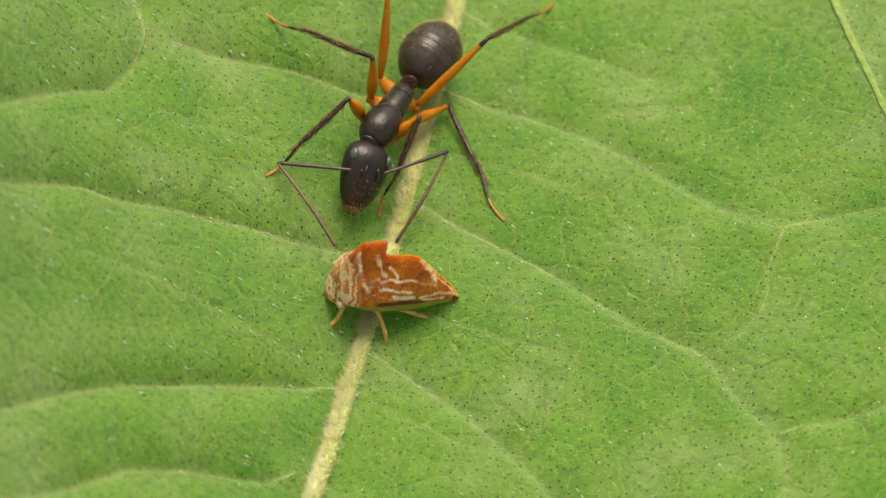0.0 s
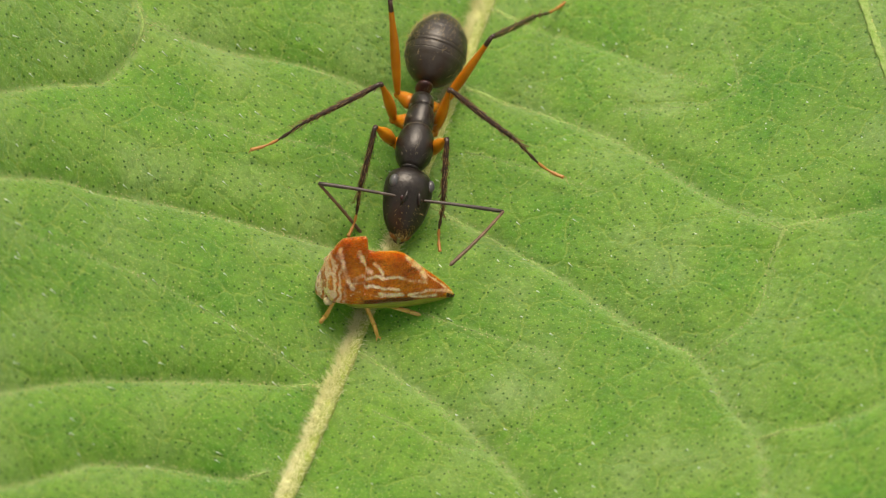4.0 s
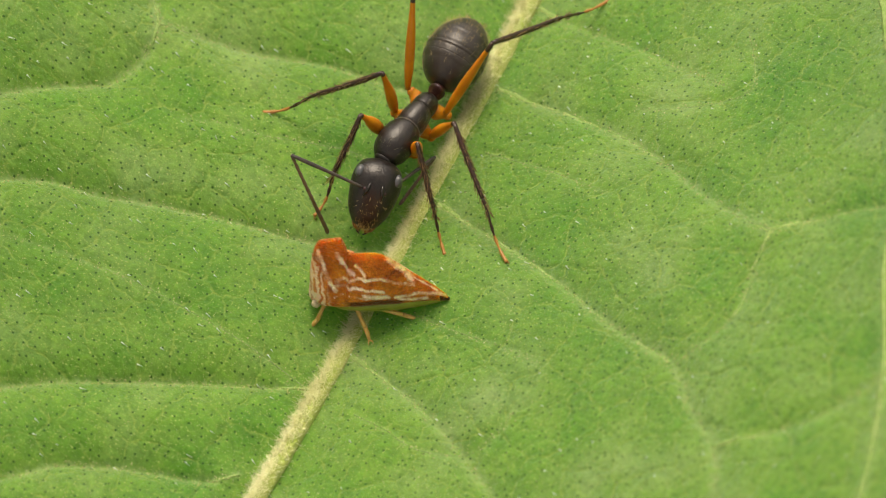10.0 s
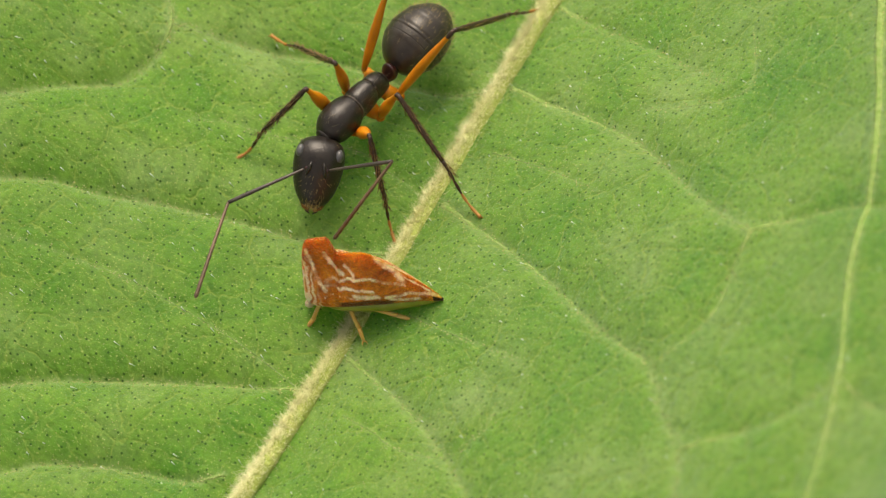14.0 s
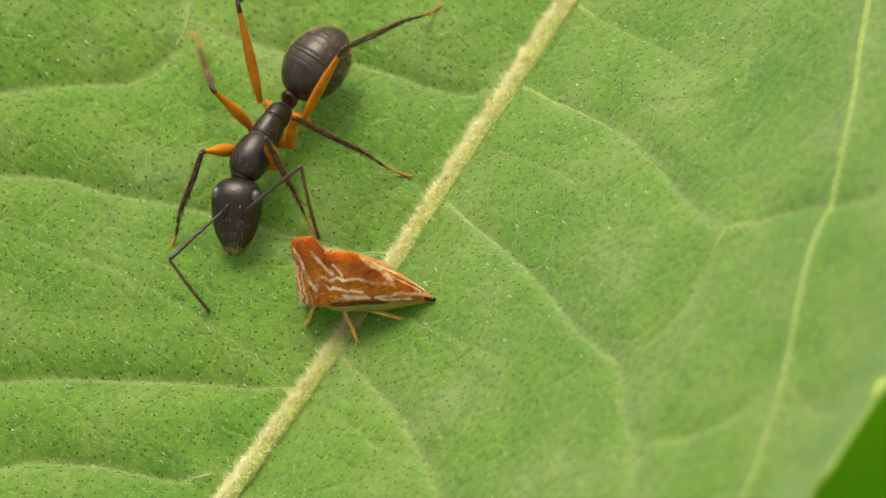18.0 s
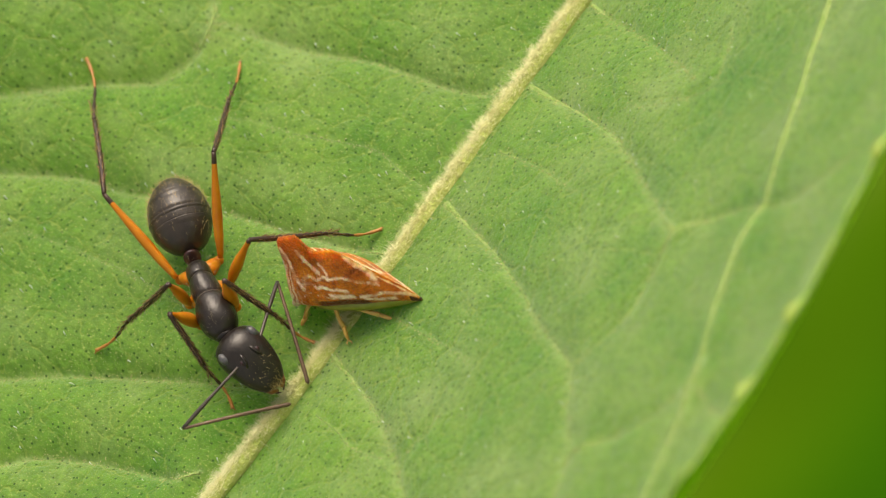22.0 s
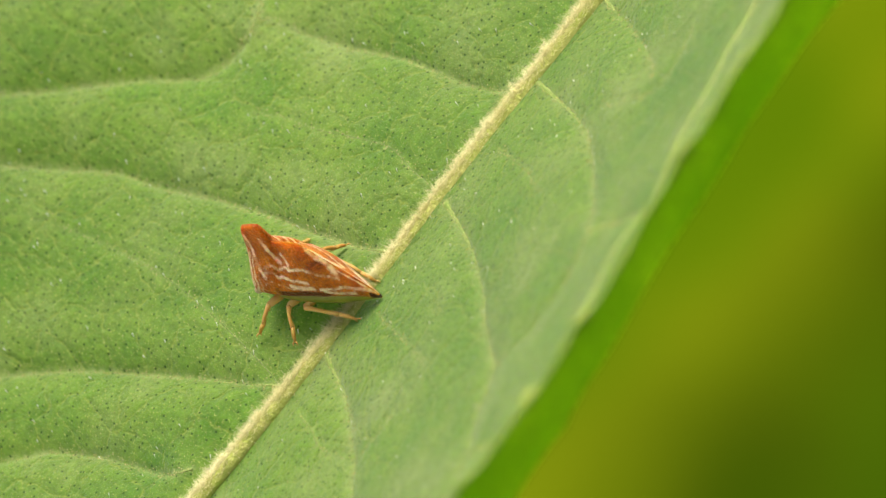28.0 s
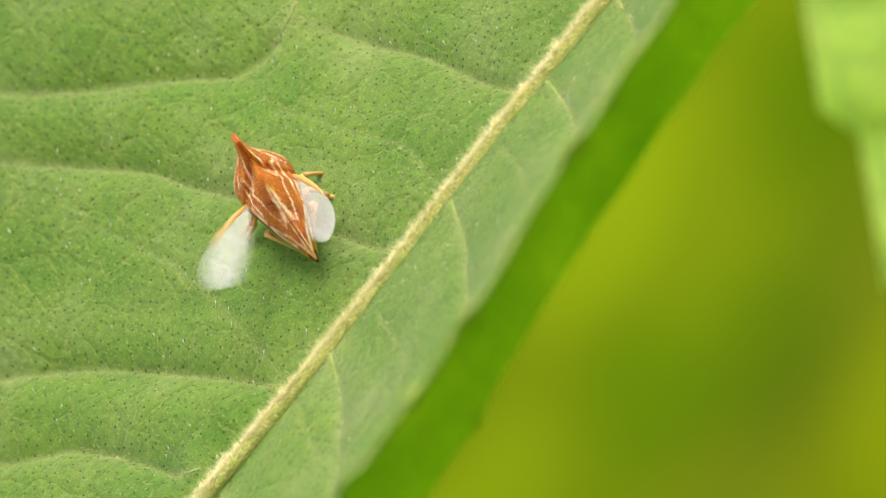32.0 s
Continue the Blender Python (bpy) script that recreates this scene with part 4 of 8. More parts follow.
def build_hopper():
    hopper = thing("treehopper", "orange-brown treehopper with cream streaks and an upright blunt horn", "insect")
    # the helmet: slices from tail to face, each a steep roof under a thin crest or the horn
    xs = np.concatenate([np.linspace(-3.14, 0.82, 92), np.linspace(0.85, 1.1, 14), np.linspace(1.13, 2.76, 52)])
    m = 40
    a = np.linspace(0, 1, m)
    verts, masks = [], {"streak": [], "mottle": [], "hem": [], "edge": []}
    lines = [(smooth_line(p, 6), w) for p, w in STREAKS]
    for x in xs:
        low, top = hopper_foot(x), hopper_ridge(x)
        tall = top - low
        y, z = hopper_side(x, a), low + tall * a
        cream = np.zeros(m)
        for line, w in lines:
            d = np.min((x - line[:, :1]) ** 2 + (tall * (a[None] - line[:, 1:])) ** 2, axis=0)
            cream = np.maximum(cream, np.exp(-d / (w * w) * 0.7))
        face = np.clip((x - 0.2 * z - 1.2) / 0.3, 0, 1) * np.clip((4.0 - z) / 0.6, 0, 1)
        hem = np.clip((0.2 - a) / 0.07, 0, 1) * np.clip((x + 1.6) / 0.5, 0, 1) * np.clip((1.45 - x) / 0.9, 0, 1)
        edge = 0.62 * np.clip((a - 0.975) / 0.02, 0, 1) + np.clip((-2.72 - x) / 0.1, 0, 1) * np.clip((0.62 - a) / 0.2, 0, 1)
        ring = [(x, p, q) for p, q in zip(y, z)]
        verts += ring + [(x, -p, q) for p, q in zip(y[::-1], z[::-1])]
        for key, mask in (("streak", cream * (1 - face)), ("mottle", face), ("hem", hem), ("edge", edge)):
            masks[key] += [*mask, *mask[::-1]]
    k = 2 * m
    faces = []
    for i in range(len(xs) - 1):
        for j in range(k):
            faces.append((i * k + j, i * k + (j + 1) % k, (i + 1) * k + (j + 1) % k, (i + 1) * k + j))
    faces.append(tuple(range(k - 1, -1, -1)))
    faces.append(tuple(range((len(xs) - 1) * k, len(xs) * k)))
    bm = bmesh.new()
    vs = [bm.verts.new(v) for v in verts]
    for f in faces:
        bm.faces.new([vs[i] for i in f])
    bmesh.ops.recalc_face_normals(bm, faces=bm.faces)
    helmet = part("pronotum", bm, HELMET, hopper, "orange-brown helmet with cream streaks and a horn")
    for key, values in masks.items():
        helmet.data.attributes.new(key, "FLOAT", "POINT").data.foreach_set("value", [float(v) for v in values])
    part("abdomen", loft([(-2.95, 0.66, 0.1, 0.12), (-2.2, 0.82, 0.42, 0.42), (-1.0, 1.0, 0.84, 0.58), (0.4, 1.08, 1.05, 0.62), (1.4, 1.15, 1.05, 0.6), (1.9, 1.25, 0.8, 0.5)], 24), BELLY, hopper, "pale yellow-green belly")
    part("tail_tip", ball((-2.98, 0, 0.7), (0.2, 0.08, 0.1), 12), DARK, hopper, "blackish tail tip")
    face = part("face", loft([(1.6, 1.4, 0.7, 0.45), (2.1, 1.4, 1.05, 0.48), (2.45, 1.35, 1.0, 0.48), (2.7, 1.2, 0.72, 0.45), (2.86, 1.0, 0.42, 0.34), (2.92, 0.85, 0.2, 0.18)], 20), HELMET, hopper, "mottled brown and cream face")
    face.data.attributes.new("mottle", "FLOAT", "POINT").data.foreach_set("value", [0.9] * len(face.data.vertices))
    for s in (-1, 1):
        part("eye", ball((2.42, 1.05 * s, 1.42), (0.2, 0.18, 0.19), 14), CREAM, face, "pale cream eye")
        # wings: folded under the helmet until the take-off
        outline = [(0.0, 0.0), (-0.7, 0.42), (-1.8, 0.82), (-3.0, 0.95), (-3.9, 0.78), (-4.4, 0.25), (-4.3, -0.3), (-3.5, -0.62), (-1.9, -0.58), (-0.7, -0.28)]
        line = smooth_line(outline + outline[:1], 4)[:-1]
        n = len(line)
        v = [(x, y, 0.02) for x, y in line] + [(x, y, -0.02) for x, y in line]
        f = [tuple(range(n)), tuple(range(2 * n - 1, n - 1, -1))] + [(i, i + n, (i + 1) % n + n, (i + 1) % n) for i in range(n)]
        wing_ob = part("wing", (v, [], f), WING, hopper, "whitish translucent wing", smooth=False)
        hopper_parts["wing" + ("L" if s > 0 else "R")] = wing_ob
        part("costa", sweep([(-0.05, 0.03, 0), (-0.7, 0.36, 0), (-1.8, 0.74, 0), (-2.7, 0.86, 0)], [0.09, 0.13, 0.09, 0.03], 8, 0.4), AMBER, wing_ob, "amber leading edge")
        for a, b in ((0.2, 0.35), (0.0, 0.1), (-0.2, -0.2)):
            part("wing_vein", sweep([(-0.1, a * 0.2, 0.0), (-1.8, a * 1.3, 0.0), (-4.0, b * 1.5, 0.0)], [0.03, 0.025, 0.02], 6), WING, wing_ob)
        # legs: thigh, shin and foot
        for name, hip, knee, foot, toe in (
            ("front", (1.5, 0.5, 0.8), (2.1, 1.35, 0.95), (2.45, 1.95, 0.45), (2.75, 2.2, 0.1)),
            ("middle", (0.7, 0.55, 0.75), (0.75, 1.35, 0.95), (0.35, 2.0, 0.42), (0.15, 2.4, 0.02)),
            ("hind", (-0.1, 0.55, 0.75), (0.25, 1.2, 0.9), (-1.2, 1.28, 0.42), (-1.85, 1.32, 0.08)),
        ):
            flip = (1, s, 1)
            h, kn, ft, to = (np.array(q) * flip for q in (hip, knee, foot, toe))
            leg = part("leg", sweep([(0, 0, 0), tuple((kn - h) * 0.5), tuple(kn - h)], [0.16, 0.19, 0.14], 10), AMBER, hopper, "amber yellow leg")
            leg.location = [c * MM for c in h]
            bow = np.array((0, 0.06 * s, 0.09))
            part("shin", sweep([tuple(kn + (ft - kn) * k - h + bow * math.sin(math.pi * k)) for k in np.linspace(0, 1, 7)], [0.135, 0.11, 0.09, 0.082, 0.085, 0.095, 0.1], 10), AMBER, leg)
            part("foot", sweep([tuple(ft - h), tuple((ft + to) / 2 - h + np.array((0, 0, 0.04))), tuple(to - h)], [0.1, 0.095, 0.065], 8), AMBER, leg)
            for way in (-0.09, 0.09):
                on = (to - ft) / np.linalg.norm(to - ft)
                part("claw", sweep([tuple(to - h - on * 0.03), tuple(to - h + on * 0.1 + np.array((way, way * 0.5, 0.03))), tuple(to - h + on * 0.16 + np.array((way, way * 0.5, -0.06)))], [0.045, 0.035, 0.01], 6), AMBER, leg)
            spines = []
            for along in np.linspace(0.08, 0.98, 26):
                p, turn = kn - h + (ft - kn) * along, random.uniform(0, 6.28)
                out = Vector((ft - kn)).orthogonal().normalized()
                out.rotate(Matrix.Rotation(turn, 3, Vector(ft - kn)))
                spines.append((tuple(Vector(p) + out * 0.06), tuple(out + Vector(ft - kn).normalized())))
            tagged(part("spine", bristles(spines, 0.16, 0.016, 0.1), AMBER, leg), kind="stuff")
            hopper_parts[name + ("L" if s > 0 else "R")] = leg
    return hopper


hopper = build_hopper()
cam.data.dof.focus_object = hopper


# ---- what moves
def motions():
    # the ant walks about the treehopper and off the view
    walk(ant, [
        (0, pose(-0.00326, 0.00889, 0.00238, -14.1, -13.6, -98.1)),
        (0.5, pose(-0.00338, 0.00874, 0.00243, -14.6, -12.4, -94.1)),
        (1, pose(-0.00347, 0.00859, 0.00247, -15.0, -11.3, -90.3)),
        (1.5, pose(-0.00338, 0.00850, 0.00246, -15.4, -10.5, -87.1)),
        (2, pose(-0.00318, 0.00843, 0.00241, -16.0, -9.5, -83.4)),
        (2.5, pose(-0.00252, 0.00850, 0.00222, -17.2, -7.3, -75.8)),
        (3, pose(-0.00194, 0.00858, 0.00204, -16.7, -5.3, -69.8)),
        (3.5, pose(-0.00188, 0.00859, 0.00202, -15.4, -5.7, -71.1)),
        (4, pose(-0.00189, 0.00860, 0.00201, -15.3, -6.6, -73.9)),
        (4.5, pose(-0.00192, 0.00860, 0.00202, -15.8, -7.7, -77.6)),
        (5, pose(-0.00196, 0.00860, 0.00203, -16.4, -8.8, -81.3)),
        (5.5, pose(-0.00197, 0.00860, 0.00204, -16.5, -9.7, -84.3)),
        (6, pose(-0.00194, 0.00860, 0.00204, -15.6, -10.2, -85.9)),
        (6.5, pose(-0.00152, 0.00859, 0.00199, -5.6, -10.2, -83.9)),
        (7, pose(-0.00107, 0.00860, 0.00195, 6.2, -10.1, -80.9)),
        (7.5, pose(-0.00097, 0.00874, 0.00193, 8.8, -10.6, -77.7)),
        (8, pose(-0.00104, 0.00886, 0.00193, 7.2, -11.1, -76.1)),
        (8.5, pose(-0.00171, 0.00872, 0.00205, -10.0, -11.4, -83.5)),
        (9, pose(-0.00240, 0.00854, 0.00218, -16.0, -11.4, -91.1)),
        (9.5, pose(-0.00260, 0.00838, 0.00225, -15.7, -11.3, -91.5)),
        (10, pose(-0.00267, 0.00826, 0.00229, -15.7, -11.2, -90.2)),
        (10.5, pose(-0.00247, 0.00831, 0.00221, -16.3, -10.1, -87.4)),
        (11, pose(-0.00213, 0.00840, 0.00212, -17.1, -9.4, -83.5)),
        (11.5, pose(-0.00121, 0.00856, 0.00209, 1.6, -11.6, -72.7)),
        (12, pose(-0.00049, 0.00871, 0.00207, 10.7, -13.9, -63.9)),
        (12.5, pose(-0.00134, 0.00870, 0.00211, -0.7, -13.9, -80.1)),
        (13, pose(-0.00251, 0.00860, 0.00220, -15.3, -12.6, -95.3)),
        (13.5, pose(-0.00389, 0.00817, 0.00260, -13.8, -12.3, -96.2)),
        (14, pose(-0.00516, 0.00772, 0.00301, -13.4, -11.9, -93.8)),
        (14.5, pose(-0.00498, 0.00763, 0.00297, -14.8, -8.9, -80.9)),
        (15, pose(-0.00500, 0.00753, 0.00299, -15.0, -8.2, -78.4)),
        (15.5, pose(-0.00505, 0.00739, 0.00302, -15.1, -7.5, -76.2)),
        (16, pose(-0.00512, 0.00725, 0.00305, -15.1, -7.1, -74.6)),
        (16.5, pose(-0.00520, 0.00717, 0.00308, -15.1, -6.9, -74.0)),
        (17, pose(-0.00559, 0.00726, 0.00317, -14.6, -9.0, -81.4)),
        (17.5, pose(-0.00645, 0.00574, 0.00356, -14.6, -8.6, -80.1)),
        (18, pose(-0.00735, 0.00408, 0.00397, -15.1, -8.1, -78.4)),
        (18.5, pose(-0.00806, 0.00278, 0.00430, -15.4, -8.8, -82.8)),
        (19, pose(-0.00756, 0.00106, 0.00436, -15.9, -3.3, -64.1)),
        (19.5, pose(-0.00767, 0.00025, 0.00448, -16.0, -1.8, -59.5)),
        (20, pose(-0.00568, -0.00128, 0.00414, -13.1, 4.0, -37.5)),
        (20.5, pose(-0.00535, -0.00234, 0.00416, -12.8, 4.3, -36.3)),
        (21, pose(-0.00477, -0.00254, 0.00403, -11.5, 5.9, -28.5)),
        (21.5, pose(-0.00446, -0.00273, 0.00397, -11.2, 6.2, -26.9)),
        (22, pose(-0.00422, -0.00288, 0.00393, -11.0, 6.3, -26.1)),
        (22.5, pose(-0.00419, -0.00279, 0.00391, -10.8, 6.6, -24.9)),
        (23, pose(-0.00412, -0.00272, 0.00389, -10.7, 6.8, -24.1)),
        (23.5, pose(-0.00333, -0.00318, 0.00373, -11.1, 6.4, -26.3)),
        (24, pose(-0.00436, -0.00470, 0.00414, -12.7, 3.6, -37.7)),
        (24.2, pose(-0.00414, -0.00619, 0.00422, -13.0, 2.7, -41.7)),
        (24.5, pose(-0.00317, -0.01186, 0.00447, -14.1, -6.1, -76.6)),
        (24.75, pose(-0.00305, -0.01644, 0.00478, -13.6, -6.5, -80.3)),
        (25, pose(-0.00303, -0.02079, 0.00507, -13.3, -6.1, -80.6)),
        (25.25, pose(-0.00299, -0.02397, 0.00523, -13.2, -5.8, -81.0)),
        (25.5, pose(-0.00297, -0.02694, 0.00538, -13.2, -5.5, -81.2)),
        (26.8, pose(-0.00270, -0.04654, 0.00579, -13.2, -5.5, -81.2)),
        (32, pose(-0.00270, -0.04654, 0.00579, -13.2, -5.5, -81.2)),
    ])
    walk(ant_parts["head"], [
        (0, pose(0.00200, 0.00000, 0.00000, 0.0, 28.8, 31.0)),
        (0.5, pose(0.00200, 0.00000, 0.00000, 0.0, 28.7, 30.0)),
        (1, pose(0.00200, 0.00000, 0.00000, 0.0, 28.5, 28.8)),
        (1.5, pose(0.00200, 0.00000, 0.00000, 0.0, 28.9, 25.1)),
        (2, pose(0.00200, 0.00000, 0.00000, 0.0, 28.8, 20.7)),
        (2.5, pose(0.00200, 0.00000, 0.00000, 0.0, 24.9, 13.9)),
        (3, pose(0.00200, 0.00000, 0.00000, 0.0, 21.7, 7.6)),
        (3.5, pose(0.00200, 0.00000, 0.00000, 0.0, 22.3, 7.4)),
        (4, pose(0.00200, 0.00000, 0.00000, 0.0, 23.4, 8.6)),
        (4.5, pose(0.00200, 0.00000, 0.00000, 0.0, 24.8, 10.7)),
        (5, pose(0.00200, 0.00000, 0.00000, 0.0, 26.0, 12.7)),
        (5.5, pose(0.00200, 0.00000, 0.00000, 0.0, 27.0, 14.0)),
        (6, pose(0.00200, 0.00000, 0.00000, 0.0, 27.9, 14.0)),
        (6.5, pose(0.00200, 0.00000, 0.00000, 0.0, 29.7, 6.4)),
        (7, pose(0.00200, 0.00000, 0.00000, -0.0, 29.3, -2.3)),
        (7.5, pose(0.00200, 0.00000, 0.00000, -0.0, 28.7, -3.4)),
        (8, pose(0.00200, 0.00000, 0.00000, -0.0, 28.6, -1.5)),
        (8.5, pose(0.00200, 0.00000, 0.00000, 0.0, 28.4, 11.4)),
        (9, pose(0.00200, 0.00000, 0.00000, 0.0, 27.1, 17.7)),
        (9.5, pose(0.00200, 0.00000, 0.00000, 0.0, 27.3, 19.0)),
        (10, pose(0.00200, 0.00000, 0.00000, 0.0, 27.6, 20.2)),
        (10.5, pose(0.00200, 0.00000, 0.00000, 0.0, 27.6, 21.7)),
        (11, pose(0.00200, 0.00000, 0.00000, 0.0, 27.5, 22.7)),
        (11.5, pose(0.00200, 0.00000, 0.00000, 0.0, 32.9, 7.9)),
        (12, pose(0.00200, 0.00000, 0.00000, -0.0, 32.1, -3.0)),
        (12.5, pose(0.00200, 0.00000, 0.00000, 0.0, 34.4, 13.3)),
        (13, pose(0.00200, 0.00000, 0.00000, 0.0, 28.5, 26.5)),
        (13.5, pose(0.00200, 0.00000, 0.00000, 0.0, 28.1, 28.7)),
        (14, pose(0.00200, 0.00000, 0.00000, 0.0, 27.9, 30.7)),
        (14.5, pose(0.00200, 0.00000, 0.00000, 0.0, 30.1, 26.7)),
        (15, pose(0.00200, 0.00000, 0.00000, 0.0, 29.9, 23.9)),
        (15.5, pose(0.00200, 0.00000, 0.00000, 0.0, 29.4, 20.3)),
        (16, pose(0.00200, 0.00000, 0.00000, 0.0, 28.8, 17.3)),
        (16.5, pose(0.00200, 0.00000, 0.00000, 0.0, 28.4, 16.1)),
        (17, pose(0.00200, 0.00000, 0.00000, 0.0, 29.0, 26.3)),
        (17.5, pose(0.00200, 0.00000, 0.00000, 0.0, 29.4, 22.8)),
        (18, pose(0.00200, 0.00000, 0.00000, 0.0, 29.3, 20.3)),
        (18.5, pose(0.00200, 0.00000, 0.00000, 0.0, 26.8, 39.1)),
        (19, pose(0.00200, 0.00000, 0.00000, 0.0, 27.3, 37.2)),
        (19.5, pose(0.00200, 0.00000, 0.00000, 0.0, 27.0, 41.1)),
        (20, pose(0.00200, 0.00000, 0.00000, 0.0, 28.7, 17.5)),
        (20.5, pose(0.00200, 0.00000, 0.00000, 0.0, 27.5, 29.4)),
        (21, pose(0.00200, 0.00000, 0.00000, 0.0, 27.9, 25.0)),
        (21.5, pose(0.00200, 0.00000, 0.00000, 0.0, 25.6, 23.7)),
        (22, pose(0.00200, 0.00000, 0.00000, 0.0, 23.4, 22.8)),
        (22.5, pose(0.00200, 0.00000, 0.00000, 0.0, 23.0, 21.6)),
        (23, pose(0.00200, 0.00000, 0.00000, 0.0, 22.4, 20.8)),
        (23.5, pose(0.00200, 0.00000, 0.00000, 0.0, 17.9, 23.6)),
        (24, pose(0.00200, 0.00000, 0.00000, 0.0, 28.4, 1.1)),
        (24.2, pose(0.00200, 0.00000, 0.00000, 0.0, 27.4, 18.9)),
        (24.5, pose(0.00200, 0.00000, 0.00000, -0.0, 28.4, -8.2)),
        (24.75, pose(0.00200, 0.00000, 0.00000, -0.0, 27.5, -13.3)),
        (25, pose(0.00200, 0.00000, 0.00000, -0.0, 27.9, -17.6)),
        (25.25, pose(0.00200, 0.00000, 0.00000, -0.0, 27.6, -18.2)),
        (25.5, pose(0.00200, 0.00000, 0.00000, -0.0, 27.4, -18.2)),
        (32, pose(0.00200, 0.00000, 0.00000, -0.0, 27.4, -18.2)),
    ])
    walk(ant_parts["gaster"], [
        (0, pose(-0.00200, 0.00000, 0.00000, -0.0, 9.1, -1.0)),
        (0.5, pose(-0.00200, 0.00000, 0.00000, 0.0, 9.0, 0.2)),
        (1, pose(-0.00200, 0.00000, 0.00000, 0.0, 8.8, 1.1)),
        (1.5, pose(-0.00200, 0.00000, 0.00000, 0.0, 8.9, 0.4)),
        (2, pose(-0.00200, 0.00000, 0.00000, -0.0, 9.1, -1.0)),
        (2.5, pose(-0.00200, 0.00000, 0.00000, -0.0, 9.1, -5.5)),
        (3, pose(-0.00200, 0.00000, 0.00000, -0.0, 8.8, -9.3)),
        (3.5, pose(-0.00200, 0.00000, 0.00000, -0.0, 8.7, -7.9)),
        (4, pose(-0.00200, 0.00000, 0.00000, -0.0, 8.8, -4.9)),
        (4.5, pose(-0.00200, 0.00000, 0.00000, -0.0, 8.9, -1.0)),
        (5, pose(-0.00200, 0.00000, 0.00000, 0.0, 8.8, 2.8)),
        (5.5, pose(-0.00200, 0.00000, 0.00000, 0.0, 8.7, 5.8)),
        (6, pose(-0.00200, 0.00000, 0.00000, 0.0, 8.7, 7.4)),
        (6.5, pose(-0.00200, 0.00000, 0.00000, 0.0, 9.5, 4.8)),
        (7, pose(-0.00200, 0.00000, 0.00000, 0.0, 9.7, 1.2)),
        (7.5, pose(-0.00200, 0.00000, 0.00000, -0.0, 10.6, -1.5)),
        (8, pose(-0.00200, 0.00000, 0.00000, -0.0, 11.5, -2.8)),
        (8.5, pose(-0.00200, 0.00000, 0.00000, 0.0, 10.5, 4.0)),
        (9, pose(-0.00200, 0.00000, 0.00000, 0.0, 8.0, 8.0)),
        (9.5, pose(-0.00200, 0.00000, 0.00000, 0.0, 8.0, 7.5)),
        (10, pose(-0.00200, 0.00000, 0.00000, 0.0, 8.3, 6.3)),
        (10.5, pose(-0.00200, 0.00000, 0.00000, 0.0, 8.1, 5.1)),
        (11, pose(-0.00200, 0.00000, 0.00000, 0.0, 8.4, 3.1)),
        (11.5, pose(-0.00200, 0.00000, 0.00000, -0.0, 10.8, -9.0)),
        (12, pose(-0.00200, 0.00000, 0.00000, -0.0, 9.5, -18.8)),
        (12.5, pose(-0.00200, 0.00000, 0.00000, -0.0, 13.2, -2.2)),
        (13, pose(-0.00200, 0.00000, 0.00000, 0.0, 8.1, 12.1)),
        (13.5, pose(-0.00200, 0.00000, 0.00000, 0.0, 8.1, 7.2)),
        (14, pose(-0.00200, 0.00000, 0.00000, 0.0, 8.5, 0.8)),
        (14.5, pose(-0.00200, 0.00000, 0.00000, 0.0, 8.9, 1.3)),
        (15, pose(-0.00200, 0.00000, 0.00000, 0.0, 8.8, 1.6)),
        (15.5, pose(-0.00200, 0.00000, 0.00000, 0.0, 8.7, 2.1)),
        (16, pose(-0.00200, 0.00000, 0.00000, 0.0, 8.5, 2.7)),
        (16.5, pose(-0.00200, 0.00000, 0.00000, 0.0, 8.4, 3.6)),
        (17, pose(-0.00200, 0.00000, 0.00000, 0.0, 8.8, 9.5)),
        (17.5, pose(-0.00200, 0.00000, 0.00000, 0.0, 9.1, 0.0)),
        (18, pose(-0.00200, 0.00000, 0.00000, -0.0, 9.2, -9.2)),
        (18.5, pose(-0.00200, 0.00000, 0.00000, 0.0, 8.9, 0.6)),
        (19, pose(-0.00200, 0.00000, 0.00000, -0.0, 8.7, -14.9)),
        (19.5, pose(-0.00200, 0.00000, 0.00000, -0.0, 8.3, -10.5)),
        (20, pose(-0.00200, 0.00000, 0.00000, -0.0, 9.2, -11.3)),
        (20.5, pose(-0.00200, 0.00000, 0.00000, 0.0, 9.5, 1.0)),
        (21, pose(-0.00200, 0.00000, 0.00000, -0.0, 9.5, -3.3)),
        (21.5, pose(-0.00200, 0.00000, 0.00000, -0.0, 9.3, -4.5)),
        (22, pose(-0.00200, 0.00000, 0.00000, -0.0, 9.2, -5.2)),
        (22.5, pose(-0.00200, 0.00000, 0.00000, -0.0, 9.1, -5.1)),
        (23, pose(-0.00200, 0.00000, 0.00000, -0.0, 9.0, -4.6)),
        (23.5, pose(-0.00200, 0.00000, 0.00000, -0.0, 8.6, -2.5)),
        (24, pose(-0.00200, 0.00000, 0.00000, -0.0, 9.6, -1.4)),
        (24.2, pose(-0.00200, 0.00000, 0.00000, 0.0, 9.8, 3.7)),
        (24.5, pose(-0.00200, 0.00000, 0.00000, 0.0, 10.2, 18.9)),
        (24.75, pose(-0.00200, 0.00000, 0.00000, 0.0, 10.4, 15.4)),
        (25, pose(-0.00200, 0.00000, 0.00000, 0.0, 10.6, 10.9)),
        (25.25, pose(-0.00200, 0.00000, 0.00000, 0.0, 10.7, 10.6)),
